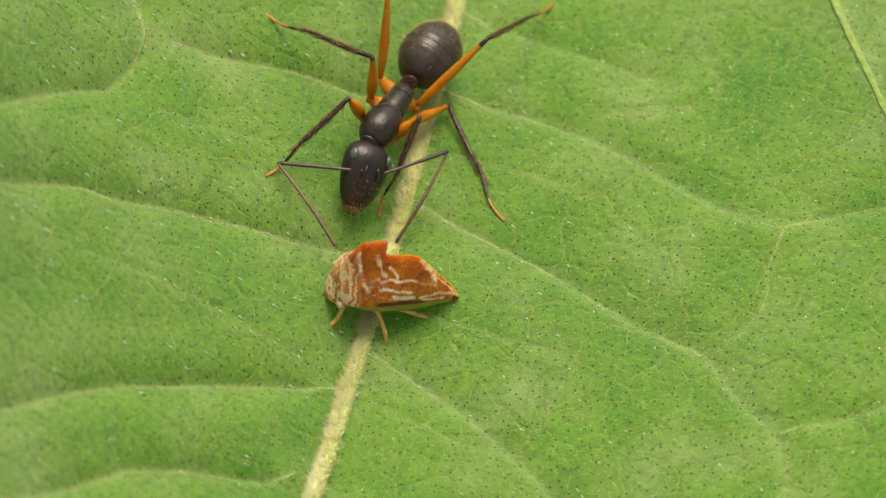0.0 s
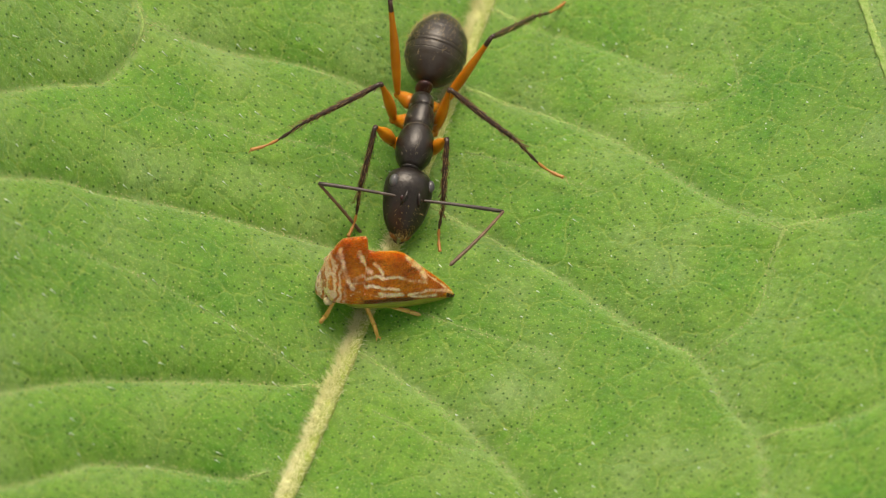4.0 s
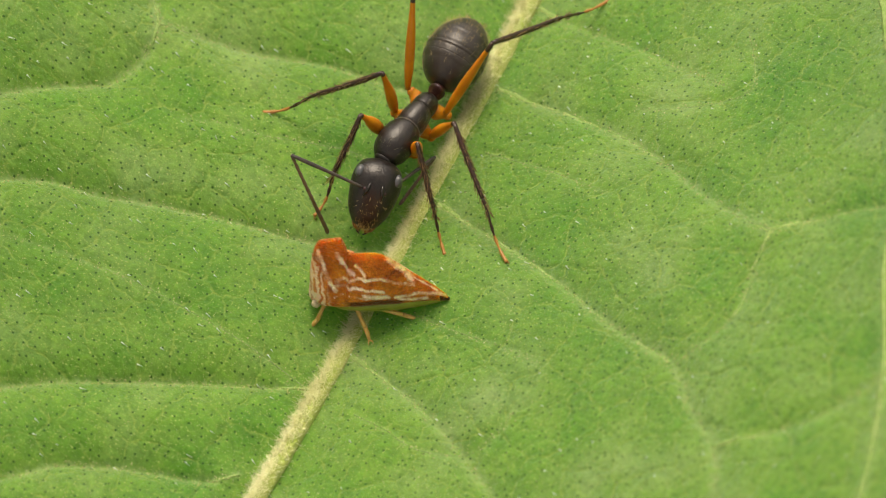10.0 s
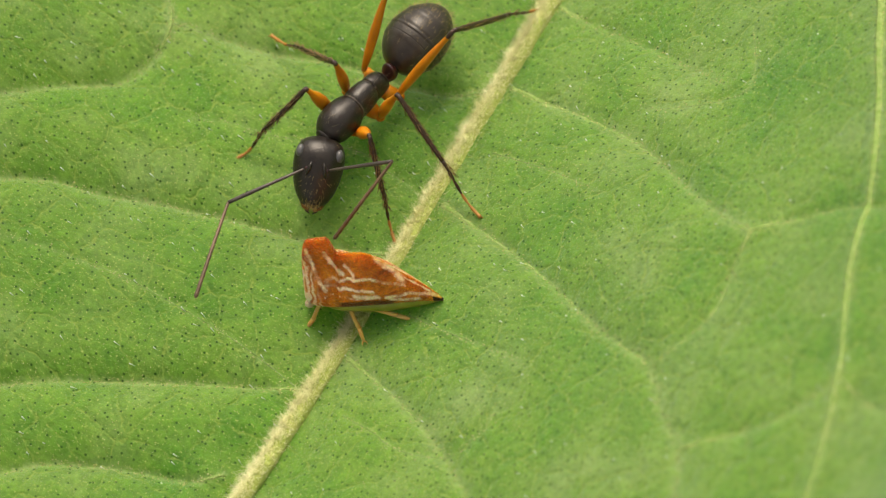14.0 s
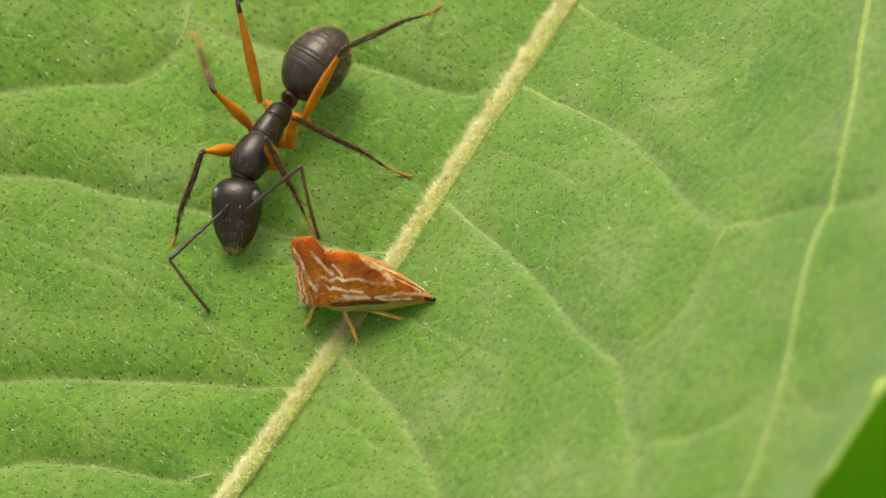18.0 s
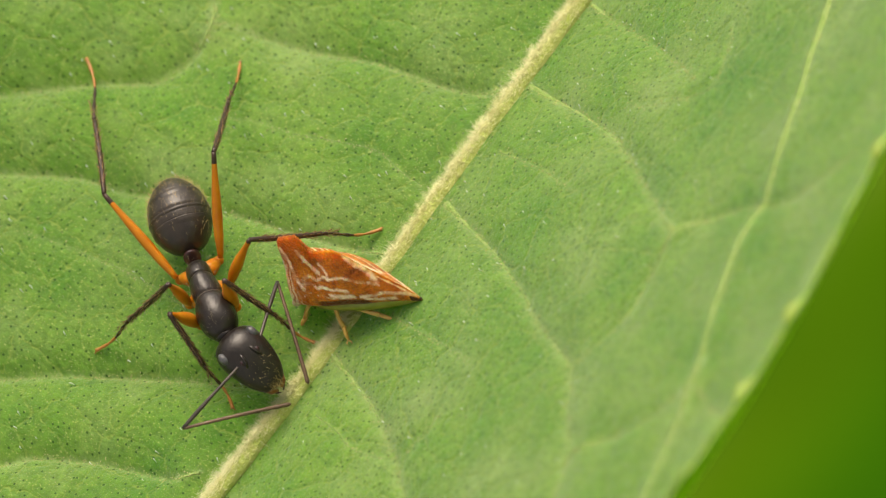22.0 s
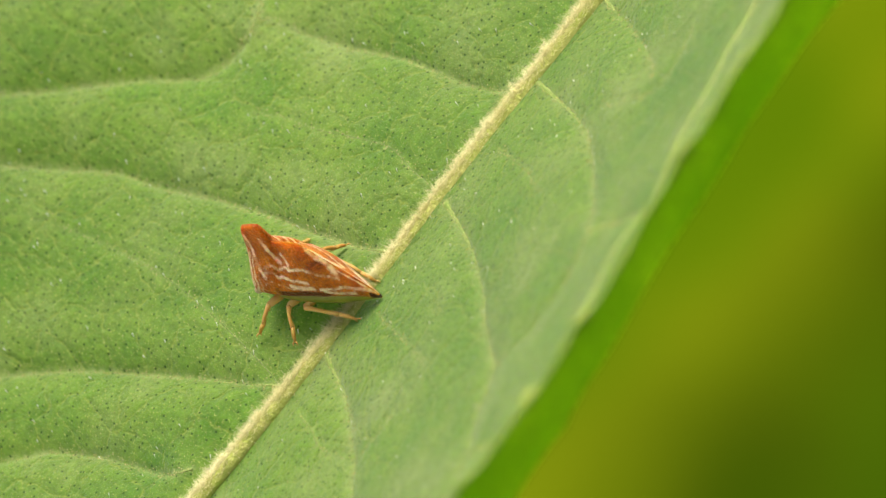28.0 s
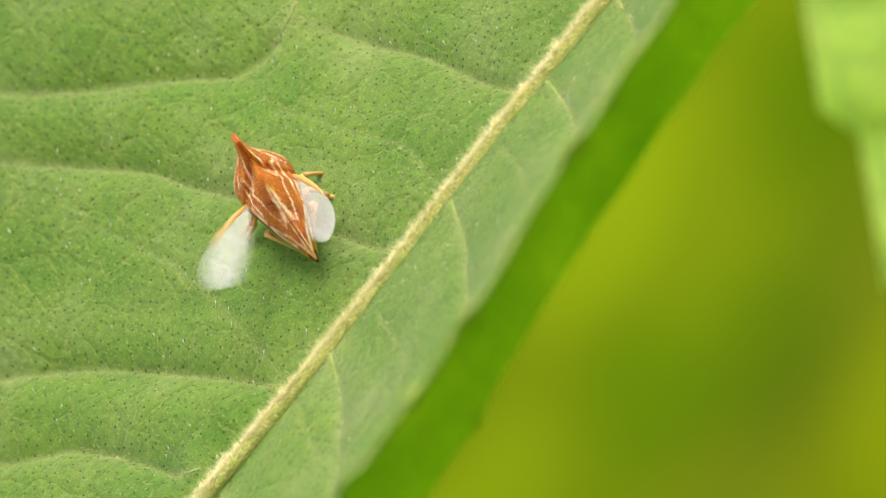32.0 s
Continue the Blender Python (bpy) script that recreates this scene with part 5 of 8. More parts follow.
        (25.5, pose(-0.00200, 0.00000, 0.00000, 0.0, 10.7, 10.9)),
        (32, pose(-0.00200, 0.00000, 0.00000, 0.0, 10.7, 10.9)),
    ])
    walk(ant_parts["RFfemur"], [
        (0, pose(0.00055, -0.00085, -0.00050, 0.1, -41.5, -45.6)),
        (0.5, pose(0.00055, -0.00085, -0.00050, 0.2, -47.2, -50.4)),
        (1, pose(0.00055, -0.00085, -0.00050, 0.2, -35.2, -40.3)),
        (1.5, pose(0.00055, -0.00085, -0.00050, 0.2, -37.6, -46.4)),
        (2, pose(0.00055, -0.00085, -0.00050, 0.1, -39.5, -52.7)),
        (2.5, pose(0.00055, -0.00085, -0.00050, 0.1, -52.8, -70.5)),
        (3, pose(0.00055, -0.00085, -0.00050, 0.1, -48.9, -65.6)),
        (3.5, pose(0.00055, -0.00085, -0.00050, 0.1, -48.7, -66.1)),
        (4, pose(0.00055, -0.00085, -0.00050, 0.1, -46.8, -63.2)),
        (4.5, pose(0.00055, -0.00085, -0.00050, 0.1, -44.3, -58.3)),
        (5, pose(0.00055, -0.00085, -0.00050, 0.1, -41.8, -53.2)),
        (5.5, pose(0.00055, -0.00085, -0.00050, 0.1, -40.0, -49.4)),
        (6, pose(0.00055, -0.00085, -0.00050, 0.1, -39.1, -48.5)),
        (6.5, pose(0.00055, -0.00085, -0.00050, 0.1, -48.5, -55.1)),
        (7, pose(0.00055, -0.00085, -0.00050, 0.1, -60.6, -61.3)),
        (7.5, pose(0.00055, -0.00085, -0.00050, 0.1, -64.3, -50.2)),
        (8, pose(0.00055, -0.00085, -0.00050, 0.0, -62.7, -34.7)),
        (8.5, pose(0.00055, -0.00085, -0.00050, 0.1, -60.7, -43.3)),
        (9, pose(0.00055, -0.00085, -0.00050, 0.1, -48.6, -40.2)),
        (9.5, pose(0.00055, -0.00085, -0.00050, 0.1, -51.5, -42.0)),
        (10, pose(0.00055, -0.00085, -0.00050, 0.0, -53.8, -45.2)),
        (10.5, pose(0.00055, -0.00085, -0.00050, 0.1, -55.3, -46.0)),
        (11, pose(0.00055, -0.00085, -0.00050, 0.1, -54.5, -45.4)),
        (11.5, pose(0.00055, -0.00085, -0.00050, -0.1, -38.4, -114.3)),
        (12, pose(0.00055, -0.00085, -0.00050, -0.1, -2.6, -127.8)),
        (12.5, pose(0.00055, -0.00085, -0.00050, -0.1, -30.5, -99.2)),
        (13, pose(0.00055, -0.00085, -0.00050, -0.0, -52.9, -43.2)),
        (13.5, pose(0.00055, -0.00085, -0.00050, -0.1, -67.4, -70.2)),
        (14, pose(0.00055, -0.00085, -0.00050, 0.0, -59.6, -45.5)),
        (14.5, pose(0.00055, -0.00085, -0.00050, 0.1, -55.0, -37.0)),
        (15, pose(0.00055, -0.00085, -0.00050, 0.0, -57.8, -40.4)),
        (15.5, pose(0.00055, -0.00085, -0.00050, 0.0, -61.3, -44.3)),
        (16, pose(0.00055, -0.00085, -0.00050, -0.0, -64.4, -47.9)),
        (16.5, pose(0.00055, -0.00085, -0.00050, -0.1, -66.1, -50.1)),
        (17, pose(0.00055, -0.00085, -0.00050, -0.0, -59.8, -38.9)),
        (17.5, pose(0.00055, -0.00085, -0.00050, 0.1, -58.4, -40.8)),
        (18, pose(0.00055, -0.00085, -0.00050, 0.1, -40.7, -31.6)),
        (18.5, pose(0.00055, -0.00085, -0.00050, -0.0, -58.8, -42.8)),
        (19, pose(0.00055, -0.00085, -0.00050, -0.0, -57.6, -49.4)),
        (19.5, pose(0.00055, -0.00085, -0.00050, 0.1, -43.9, -38.7)),
        (20, pose(0.00055, -0.00085, -0.00050, -1.0, -68.8, -160.3)),
        (20.5, pose(0.00055, -0.00085, -0.00050, -0.3, -56.5, -72.7)),
        (21, pose(0.00055, -0.00085, -0.00050, -0.0, -53.6, -57.1)),
        (21.5, pose(0.00055, -0.00085, -0.00050, -0.2, -61.4, -67.1)),
        (22, pose(0.00055, -0.00085, -0.00050, -0.5, -67.8, -78.4)),
        (22.5, pose(0.00055, -0.00085, -0.00050, -0.4, -66.4, -97.9)),
        (23, pose(0.00055, -0.00085, -0.00050, 0.0, -51.0, -53.4)),
        (23.5, pose(0.00055, -0.00085, -0.00050, -0.3, -59.3, -82.4)),
        (24, pose(0.00055, -0.00085, -0.00050, -0.8, -62.7, -179.2)),
        (24.2, pose(0.00055, -0.00085, -0.00050, 0.1, -41.1, -56.1)),
        (24.5, pose(0.00055, -0.00085, -0.00050, 0.1, -49.3, -71.1)),
        (24.75, pose(0.00055, -0.00085, -0.00050, 0.2, -49.6, -70.9)),
        (25, pose(0.00055, -0.00085, -0.00050, 0.2, -31.1, -60.8)),
        (25.25, pose(0.00055, -0.00085, -0.00050, 0.2, -37.3, -62.6)),
        (25.5, pose(0.00055, -0.00085, -0.00050, 0.2, -27.8, -58.3)),
        (32, pose(0.00055, -0.00085, -0.00050, 0.2, -27.8, -58.3)),
    ])
    for name in ("tibia", "tarsus", "claw", "bristle"):
        walk(ant_parts["RF" + name], [
        (0, pose(0.00221, 0.00000, 0.00000, 93.4, 64.8, 93.7)),
        (0.5, pose(0.00221, 0.00000, 0.00000, 95.3, 52.6, 96.7)),
        (1, pose(0.00221, 0.00000, 0.00000, 88.4, 54.4, 88.1)),
        (1.5, pose(0.00221, 0.00000, 0.00000, 93.1, 54.2, 93.8)),
        (2, pose(0.00221, 0.00000, 0.00000, 95.7, 55.1, 97.0)),
        (2.5, pose(0.00221, 0.00000, 0.00000, 103.7, 38.7, 111.3)),
        (3, pose(0.00221, 0.00000, 0.00000, 109.5, 40.4, 118.7)),
        (3.5, pose(0.00221, 0.00000, 0.00000, 108.7, 39.8, 117.8)),
        (4, pose(0.00221, 0.00000, 0.00000, 107.5, 39.5, 116.3)),
        (4.5, pose(0.00221, 0.00000, 0.00000, 106.0, 39.5, 114.3)),
        (5, pose(0.00221, 0.00000, 0.00000, 104.5, 39.4, 112.2)),
        (5.5, pose(0.00221, 0.00000, 0.00000, 103.3, 39.4, 110.5)),
        (6, pose(0.00221, 0.00000, 0.00000, 102.8, 39.3, 109.8)),
        (6.5, pose(0.00221, 0.00000, 0.00000, 107.9, 43.6, 115.0)),
        (7, pose(0.00221, 0.00000, 0.00000, 111.9, 48.7, 118.1)),
        (7.5, pose(0.00221, 0.00000, 0.00000, 122.1, 63.5, 125.0)),
        (8, pose(0.00221, 0.00000, 0.00000, 153.0, 75.9, 153.7)),
        (8.5, pose(0.00221, 0.00000, 0.00000, 116.2, 60.4, 119.5)),
        (9, pose(0.00221, 0.00000, 0.00000, 110.0, 56.6, 113.5)),
        (9.5, pose(0.00221, 0.00000, 0.00000, 113.6, 51.7, 119.1)),
        (10, pose(0.00221, 0.00000, 0.00000, 116.4, 48.8, 123.4)),
        (10.5, pose(0.00221, 0.00000, 0.00000, 119.0, 52.9, 124.9)),
        (11, pose(0.00221, 0.00000, 0.00000, 123.8, 61.4, 127.4)),
        (11.5, pose(0.00221, 0.00000, 0.00000, 96.4, 10.8, 121.0)),
        (12, pose(0.00221, 0.00000, 0.00000, 104.3, 20.9, 125.6)),
        (12.5, pose(0.00221, 0.00000, 0.00000, 100.7, 15.2, 125.8)),
        (13, pose(0.00221, 0.00000, 0.00000, 112.2, 36.3, 124.5)),
        (13.5, pose(0.00221, 0.00000, 0.00000, 107.5, 27.3, 124.5)),
        (14, pose(0.00221, 0.00000, 0.00000, 140.8, 65.7, 143.4)),
        (14.5, pose(0.00221, 0.00000, 0.00000, 123.6, 60.2, 127.5)),
        (15, pose(0.00221, 0.00000, 0.00000, 127.8, 58.0, 132.4)),
        (15.5, pose(0.00221, 0.00000, 0.00000, 131.0, 54.4, 136.9)),
        (16, pose(0.00221, 0.00000, 0.00000, 132.1, 50.4, 139.5)),
        (16.5, pose(0.00221, 0.00000, 0.00000, 131.4, 47.3, 140.1)),
        (17, pose(0.00221, 0.00000, 0.00000, 123.7, 48.1, 131.8)),
        (17.5, pose(0.00221, 0.00000, 0.00000, 110.5, 56.5, 114.2)),
        (18, pose(0.00221, 0.00000, 0.00000, 82.2, 69.6, 81.7)),
        (18.5, pose(0.00221, 0.00000, 0.00000, 118.3, 41.7, 128.9)),
        (19, pose(0.00221, 0.00000, 0.00000, 116.9, 39.8, 128.4)),
        (19.5, pose(0.00221, 0.00000, 0.00000, 104.7, 47.1, 109.7)),
        (20, pose(0.00221, 0.00000, 0.00000, 69.9, -10.5, 153.5)),
        (20.5, pose(0.00221, 0.00000, 0.00000, 107.3, 18.9, 133.8)),
        (21, pose(0.00221, 0.00000, 0.00000, 112.5, 36.4, 124.9)),
        (21.5, pose(0.00221, 0.00000, 0.00000, 113.2, 27.7, 132.6)),
        (22, pose(0.00221, 0.00000, 0.00000, 108.7, 18.2, 137.3)),
        (22.5, pose(0.00221, 0.00000, 0.00000, 93.9, 4.5, 131.0)),
        (23, pose(0.00221, 0.00000, 0.00000, 111.4, 42.2, 120.3)),
        (23.5, pose(0.00221, 0.00000, 0.00000, 105.9, 16.0, 136.0)),
        (24, pose(0.00221, 0.00000, 0.00000, 49.5, -10.6, 167.9)),
        (24.2, pose(0.00221, 0.00000, 0.00000, 99.7, 51.2, 102.4)),
        (24.5, pose(0.00221, 0.00000, 0.00000, 109.5, 54.3, 113.6)),
        (24.75, pose(0.00221, 0.00000, 0.00000, 91.5, 57.2, 91.8)),
        (25, pose(0.00221, 0.00000, 0.00000, 48.9, 60.5, 44.9)),
        (25.25, pose(0.00221, 0.00000, 0.00000, 51.3, 58.3, 46.7)),
        (25.5, pose(0.00221, 0.00000, 0.00000, 41.7, 56.1, 36.5)),
        (32, pose(0.00221, 0.00000, 0.00000, 41.7, 56.1, 36.5)),
    ])
    walk(ant_parts["RMfemur"], [
        (0, pose(-0.00070, -0.00095, -0.00060, -0.1, -60.8, -67.3)),
        (0.5, pose(-0.00070, -0.00095, -0.00060, -0.1, -68.0, -68.7)),
        (1, pose(-0.00070, -0.00095, -0.00060, 0.1, -44.7, -69.4)),
        (1.5, pose(-0.00070, -0.00095, -0.00060, 0.0, -45.3, -70.2)),
        (2, pose(-0.00070, -0.00095, -0.00060, -0.0, -43.9, -71.3)),
        (2.5, pose(-0.00070, -0.00095, -0.00060, 0.0, -51.2, -74.7)),
        (3, pose(-0.00070, -0.00095, -0.00060, 0.1, -49.6, -77.3)),
        (3.5, pose(-0.00070, -0.00095, -0.00060, 0.1, -54.1, -78.1)),
        (4, pose(-0.00070, -0.00095, -0.00060, 0.1, -59.0, -79.0)),
        (4.5, pose(-0.00070, -0.00095, -0.00060, 0.2, -62.4, -80.7)),
        (5, pose(-0.00070, -0.00095, -0.00060, 0.1, -63.1, -80.9)),
        (5.5, pose(-0.00070, -0.00095, -0.00060, 0.1, -61.7, -77.3)),
        (6, pose(-0.00070, -0.00095, -0.00060, 0.1, -58.7, -71.9)),
        (6.5, pose(-0.00070, -0.00095, -0.00060, 0.1, -65.4, -76.6)),
        (7, pose(-0.00070, -0.00095, -0.00060, 0.3, -73.5, -83.9)),
        (7.5, pose(-0.00070, -0.00095, -0.00060, 0.3, -76.4, -74.9)),
        (8, pose(-0.00070, -0.00095, -0.00060, 0.1, -76.0, -58.1)),
        (8.5, pose(-0.00070, -0.00095, -0.00060, 0.1, -73.2, -64.2)),
        (9, pose(-0.00070, -0.00095, -0.00060, 0.0, -62.1, -66.7)),
        (9.5, pose(-0.00070, -0.00095, -0.00060, 0.0, -66.2, -68.0)),
        (10, pose(-0.00070, -0.00095, -0.00060, 0.0, -68.4, -68.9)),
        (10.5, pose(-0.00070, -0.00095, -0.00060, 0.0, -66.5, -68.6)),
        (11, pose(-0.00070, -0.00095, -0.00060, -0.0, -62.0, -69.0)),
        (11.5, pose(-0.00070, -0.00095, -0.00060, -0.1, -69.3, -80.2)),
        (12, pose(-0.00070, -0.00095, -0.00060, -0.1, -68.0, -89.2)),
        (12.5, pose(-0.00070, -0.00095, -0.00060, 0.0, -64.5, -77.1)),
        (13, pose(-0.00070, -0.00095, -0.00060, 0.0, -61.9, -59.1)),
        (13.5, pose(-0.00070, -0.00095, -0.00060, 0.5, -85.6, -31.6)),
        (14, pose(-0.00070, -0.00095, -0.00060, 0.5, -76.2, -20.0)),
        (14.5, pose(-0.00070, -0.00095, -0.00060, 0.3, -70.0, -33.7)),
        (15, pose(-0.00070, -0.00095, -0.00060, 0.4, -73.0, -4.5)),
        (15.5, pose(-0.00070, -0.00095, -0.00060, 0.4, -80.8, -1.9)),
        (16, pose(-0.00070, -0.00095, -0.00060, -0.0, -74.4, -64.2)),
        (16.5, pose(-0.00070, -0.00095, -0.00060, -0.0, -64.0, -68.2)),
        (17, pose(-0.00070, -0.00095, -0.00060, 0.0, -64.9, -67.4)),
        (17.5, pose(-0.00070, -0.00095, -0.00060, 0.3, -82.0, -6.8)),
        (18, pose(-0.00070, -0.00095, -0.00060, -0.2, -62.0, -74.5)),
        (18.5, pose(-0.00070, -0.00095, -0.00060, 0.1, -62.7, -70.9)),
        (19, pose(-0.00070, -0.00095, -0.00060, -0.2, -70.8, -65.2)),
        (19.5, pose(-0.00070, -0.00095, -0.00060, -0.1, -71.1, -55.5)),
        (20, pose(-0.00070, -0.00095, -0.00060, 0.0, -69.3, -77.3)),
        (20.5, pose(-0.00070, -0.00095, -0.00060, -0.2, -85.8, -79.6)),
        (21, pose(-0.00070, -0.00095, -0.00060, 1.1, -82.8, -14.5)),
        (21.5, pose(-0.00070, -0.00095, -0.00060, 0.8, -79.8, -10.5)),
        (22, pose(-0.00070, -0.00095, -0.00060, 0.6, -77.3, -12.8)),
        (22.5, pose(-0.00070, -0.00095, -0.00060, 0.6, -77.4, -20.3)),
        (23, pose(-0.00070, -0.00095, -0.00060, 0.4, -77.2, -28.7)),
        (23.5, pose(-0.00070, -0.00095, -0.00060, 0.2, -73.9, -43.9)),
        (24, pose(-0.00070, -0.00095, -0.00060, -0.1, -67.3, -75.6)),
        (24.2, pose(-0.00070, -0.00095, -0.00060, 0.3, -80.7, -44.2)),
        (24.5, pose(-0.00070, -0.00095, -0.00060, 0.1, -81.4, -61.2)),
        (24.75, pose(-0.00070, -0.00095, -0.00060, 0.4, -85.7, 80.9)),
        (25, pose(-0.00070, -0.00095, -0.00060, 0.3, -85.3, 95.1)),
        (25.25, pose(-0.00070, -0.00095, -0.00060, 0.0, -78.0, 103.0)),
        (25.5, pose(-0.00070, -0.00095, -0.00060, -0.3, -85.7, 112.8)),
        (32, pose(-0.00070, -0.00095, -0.00060, -0.3, -85.7, 112.8)),
    ])
    for name in ("tibia", "tarsus", "claw", "bristle"):
        walk(ant_parts["RM" + name], [
        (0, pose(0.00310, 0.00000, 0.00000, -114.2, 51.7, -119.7)),
        (0.5, pose(0.00310, 0.00000, 0.00000, -142.7, 71.5, -144.2)),
        (1, pose(0.00310, 0.00000, 0.00000, 41.1, 79.7, 40.6)),
        (1.5, pose(0.00310, 0.00000, 0.00000, 18.3, 82.0, 18.2)),
        (2, pose(0.00310, 0.00000, 0.00000, -13.0, 80.0, -12.8)),
        (2.5, pose(0.00310, 0.00000, 0.00000, 23.0, 83.7, 22.8)),
        (3, pose(0.00310, 0.00000, 0.00000, 81.1, 82.0, 81.1)),
        (3.5, pose(0.00310, 0.00000, 0.00000, 87.6, 78.5, 87.6)),
        (4, pose(0.00310, 0.00000, 0.00000, 104.8, 70.0, 105.8)),
        (4.5, pose(0.00310, 0.00000, 0.00000, 110.7, 57.4, 114.2)),
        (5, pose(0.00310, 0.00000, 0.00000, 111.2, 46.3, 118.2)),
        (5.5, pose(0.00310, 0.00000, 0.00000, 111.6, 41.4, 120.9)),
        (6, pose(0.00310, 0.00000, 0.00000, 113.7, 43.1, 122.7)),
        (6.5, pose(0.00310, 0.00000, 0.00000, 112.5, 46.1, 119.9)),
        (7, pose(0.00310, 0.00000, 0.00000, 107.3, 47.4, 112.9)),
        (7.5, pose(0.00310, 0.00000, 0.00000, 112.9, 59.8, 116.0)),
        (8, pose(0.00310, 0.00000, 0.00000, 141.9, 74.1, 143.0)),
        (8.5, pose(0.00310, 0.00000, 0.00000, 146.3, 68.8, 148.1)),
        (9, pose(0.00310, 0.00000, 0.00000, 156.7, 71.0, 157.8)),
        (9.5, pose(0.00310, 0.00000, 0.00000, 158.5, 66.2, 160.1)),
        (10, pose(0.00310, 0.00000, 0.00000, 163.4, 64.2, 164.9)),
        (10.5, pose(0.00310, 0.00000, 0.00000, 170.7, 67.7, 171.4)),
        (11, pose(0.00310, 0.00000, 0.00000, -176.6, 73.2, -176.7)),
        (11.5, pose(0.00310, 0.00000, 0.00000, -77.1, 84.5, -77.0)),
        (12, pose(0.00310, 0.00000, 0.00000, -24.1, 69.8, -22.7)),
        (12.5, pose(0.00310, 0.00000, 0.00000, 56.7, 88.1, 56.7)),
        (13, pose(0.00310, 0.00000, 0.00000, 162.1, 71.7, 163.0)),
        (13.5, pose(0.00310, 0.00000, 0.00000, -125.6, 40.1, -138.1)),
        (14, pose(0.00310, 0.00000, 0.00000, -100.1, 11.7, -131.3)),
        (14.5, pose(0.00310, 0.00000, 0.00000, -98.6, 10.8, -129.1)),
        (15, pose(0.00310, 0.00000, 0.00000, -83.9, -7.3, -130.4)),
        (15.5, pose(0.00310, 0.00000, 0.00000, -92.1, 2.9, -125.2)),
        (16, pose(0.00310, 0.00000, 0.00000, -154.1, 66.2, -156.0)),
        (16.5, pose(0.00310, 0.00000, 0.00000, -176.6, 75.2, -176.7)),
        (17, pose(0.00310, 0.00000, 0.00000, 150.7, 70.4, 152.1)),
        (17.5, pose(0.00310, 0.00000, 0.00000, -94.1, 6.3, -122.9)),
        (18, pose(0.00310, 0.00000, 0.00000, -104.0, 36.9, -112.6)),
        (18.5, pose(0.00310, 0.00000, 0.00000, 132.9, 77.8, 133.5)),
        (19, pose(0.00310, 0.00000, 0.00000, -114.2, 50.6, -120.2)),
        (19.5, pose(0.00310, 0.00000, 0.00000, -104.6, 29.2, -118.2)),
        (20, pose(0.00310, 0.00000, 0.00000, 151.8, 63.9, 154.3)),
        (20.5, pose(0.00310, 0.00000, 0.00000, 169.8, 48.7, 172.3)),
        (21, pose(0.00310, 0.00000, 0.00000, -100.4, 11.3, -132.9)),
        (21.5, pose(0.00310, 0.00000, 0.00000, -94.1, 4.5, -132.5)),
        (22, pose(0.00310, 0.00000, 0.00000, -93.1, 3.4, -132.3)),
        (22.5, pose(0.00310, 0.00000, 0.00000, -97.1, 8.2, -131.2)),
        (23, pose(0.00310, 0.00000, 0.00000, -101.5, 13.9, -130.4)),
        (23.5, pose(0.00310, 0.00000, 0.00000, -105.5, 20.7, -128.1)),
        (24, pose(0.00310, 0.00000, 0.00000, -148.3, 69.2, -150.0)),
        (24.2, pose(0.00310, 0.00000, 0.00000, -117.8, 32.9, -134.2)),
        (24.5, pose(0.00310, 0.00000, 0.00000, -141.9, 50.8, -148.7)),
        (24.75, pose(0.00310, 0.00000, 0.00000, -29.7, -49.1, -156.7)),
        (25, pose(0.00310, 0.00000, 0.00000, -10.0, -44.3, -173.0)),
        (25.25, pose(0.00310, 0.00000, 0.00000, -0.3, -46.3, -179.8)),
        (25.5, pose(0.00310, 0.00000, 0.00000, 10.7, -45.8, 172.3)),
        (32, pose(0.00310, 0.00000, 0.00000, 10.7, -45.8, 172.3)),
    ])
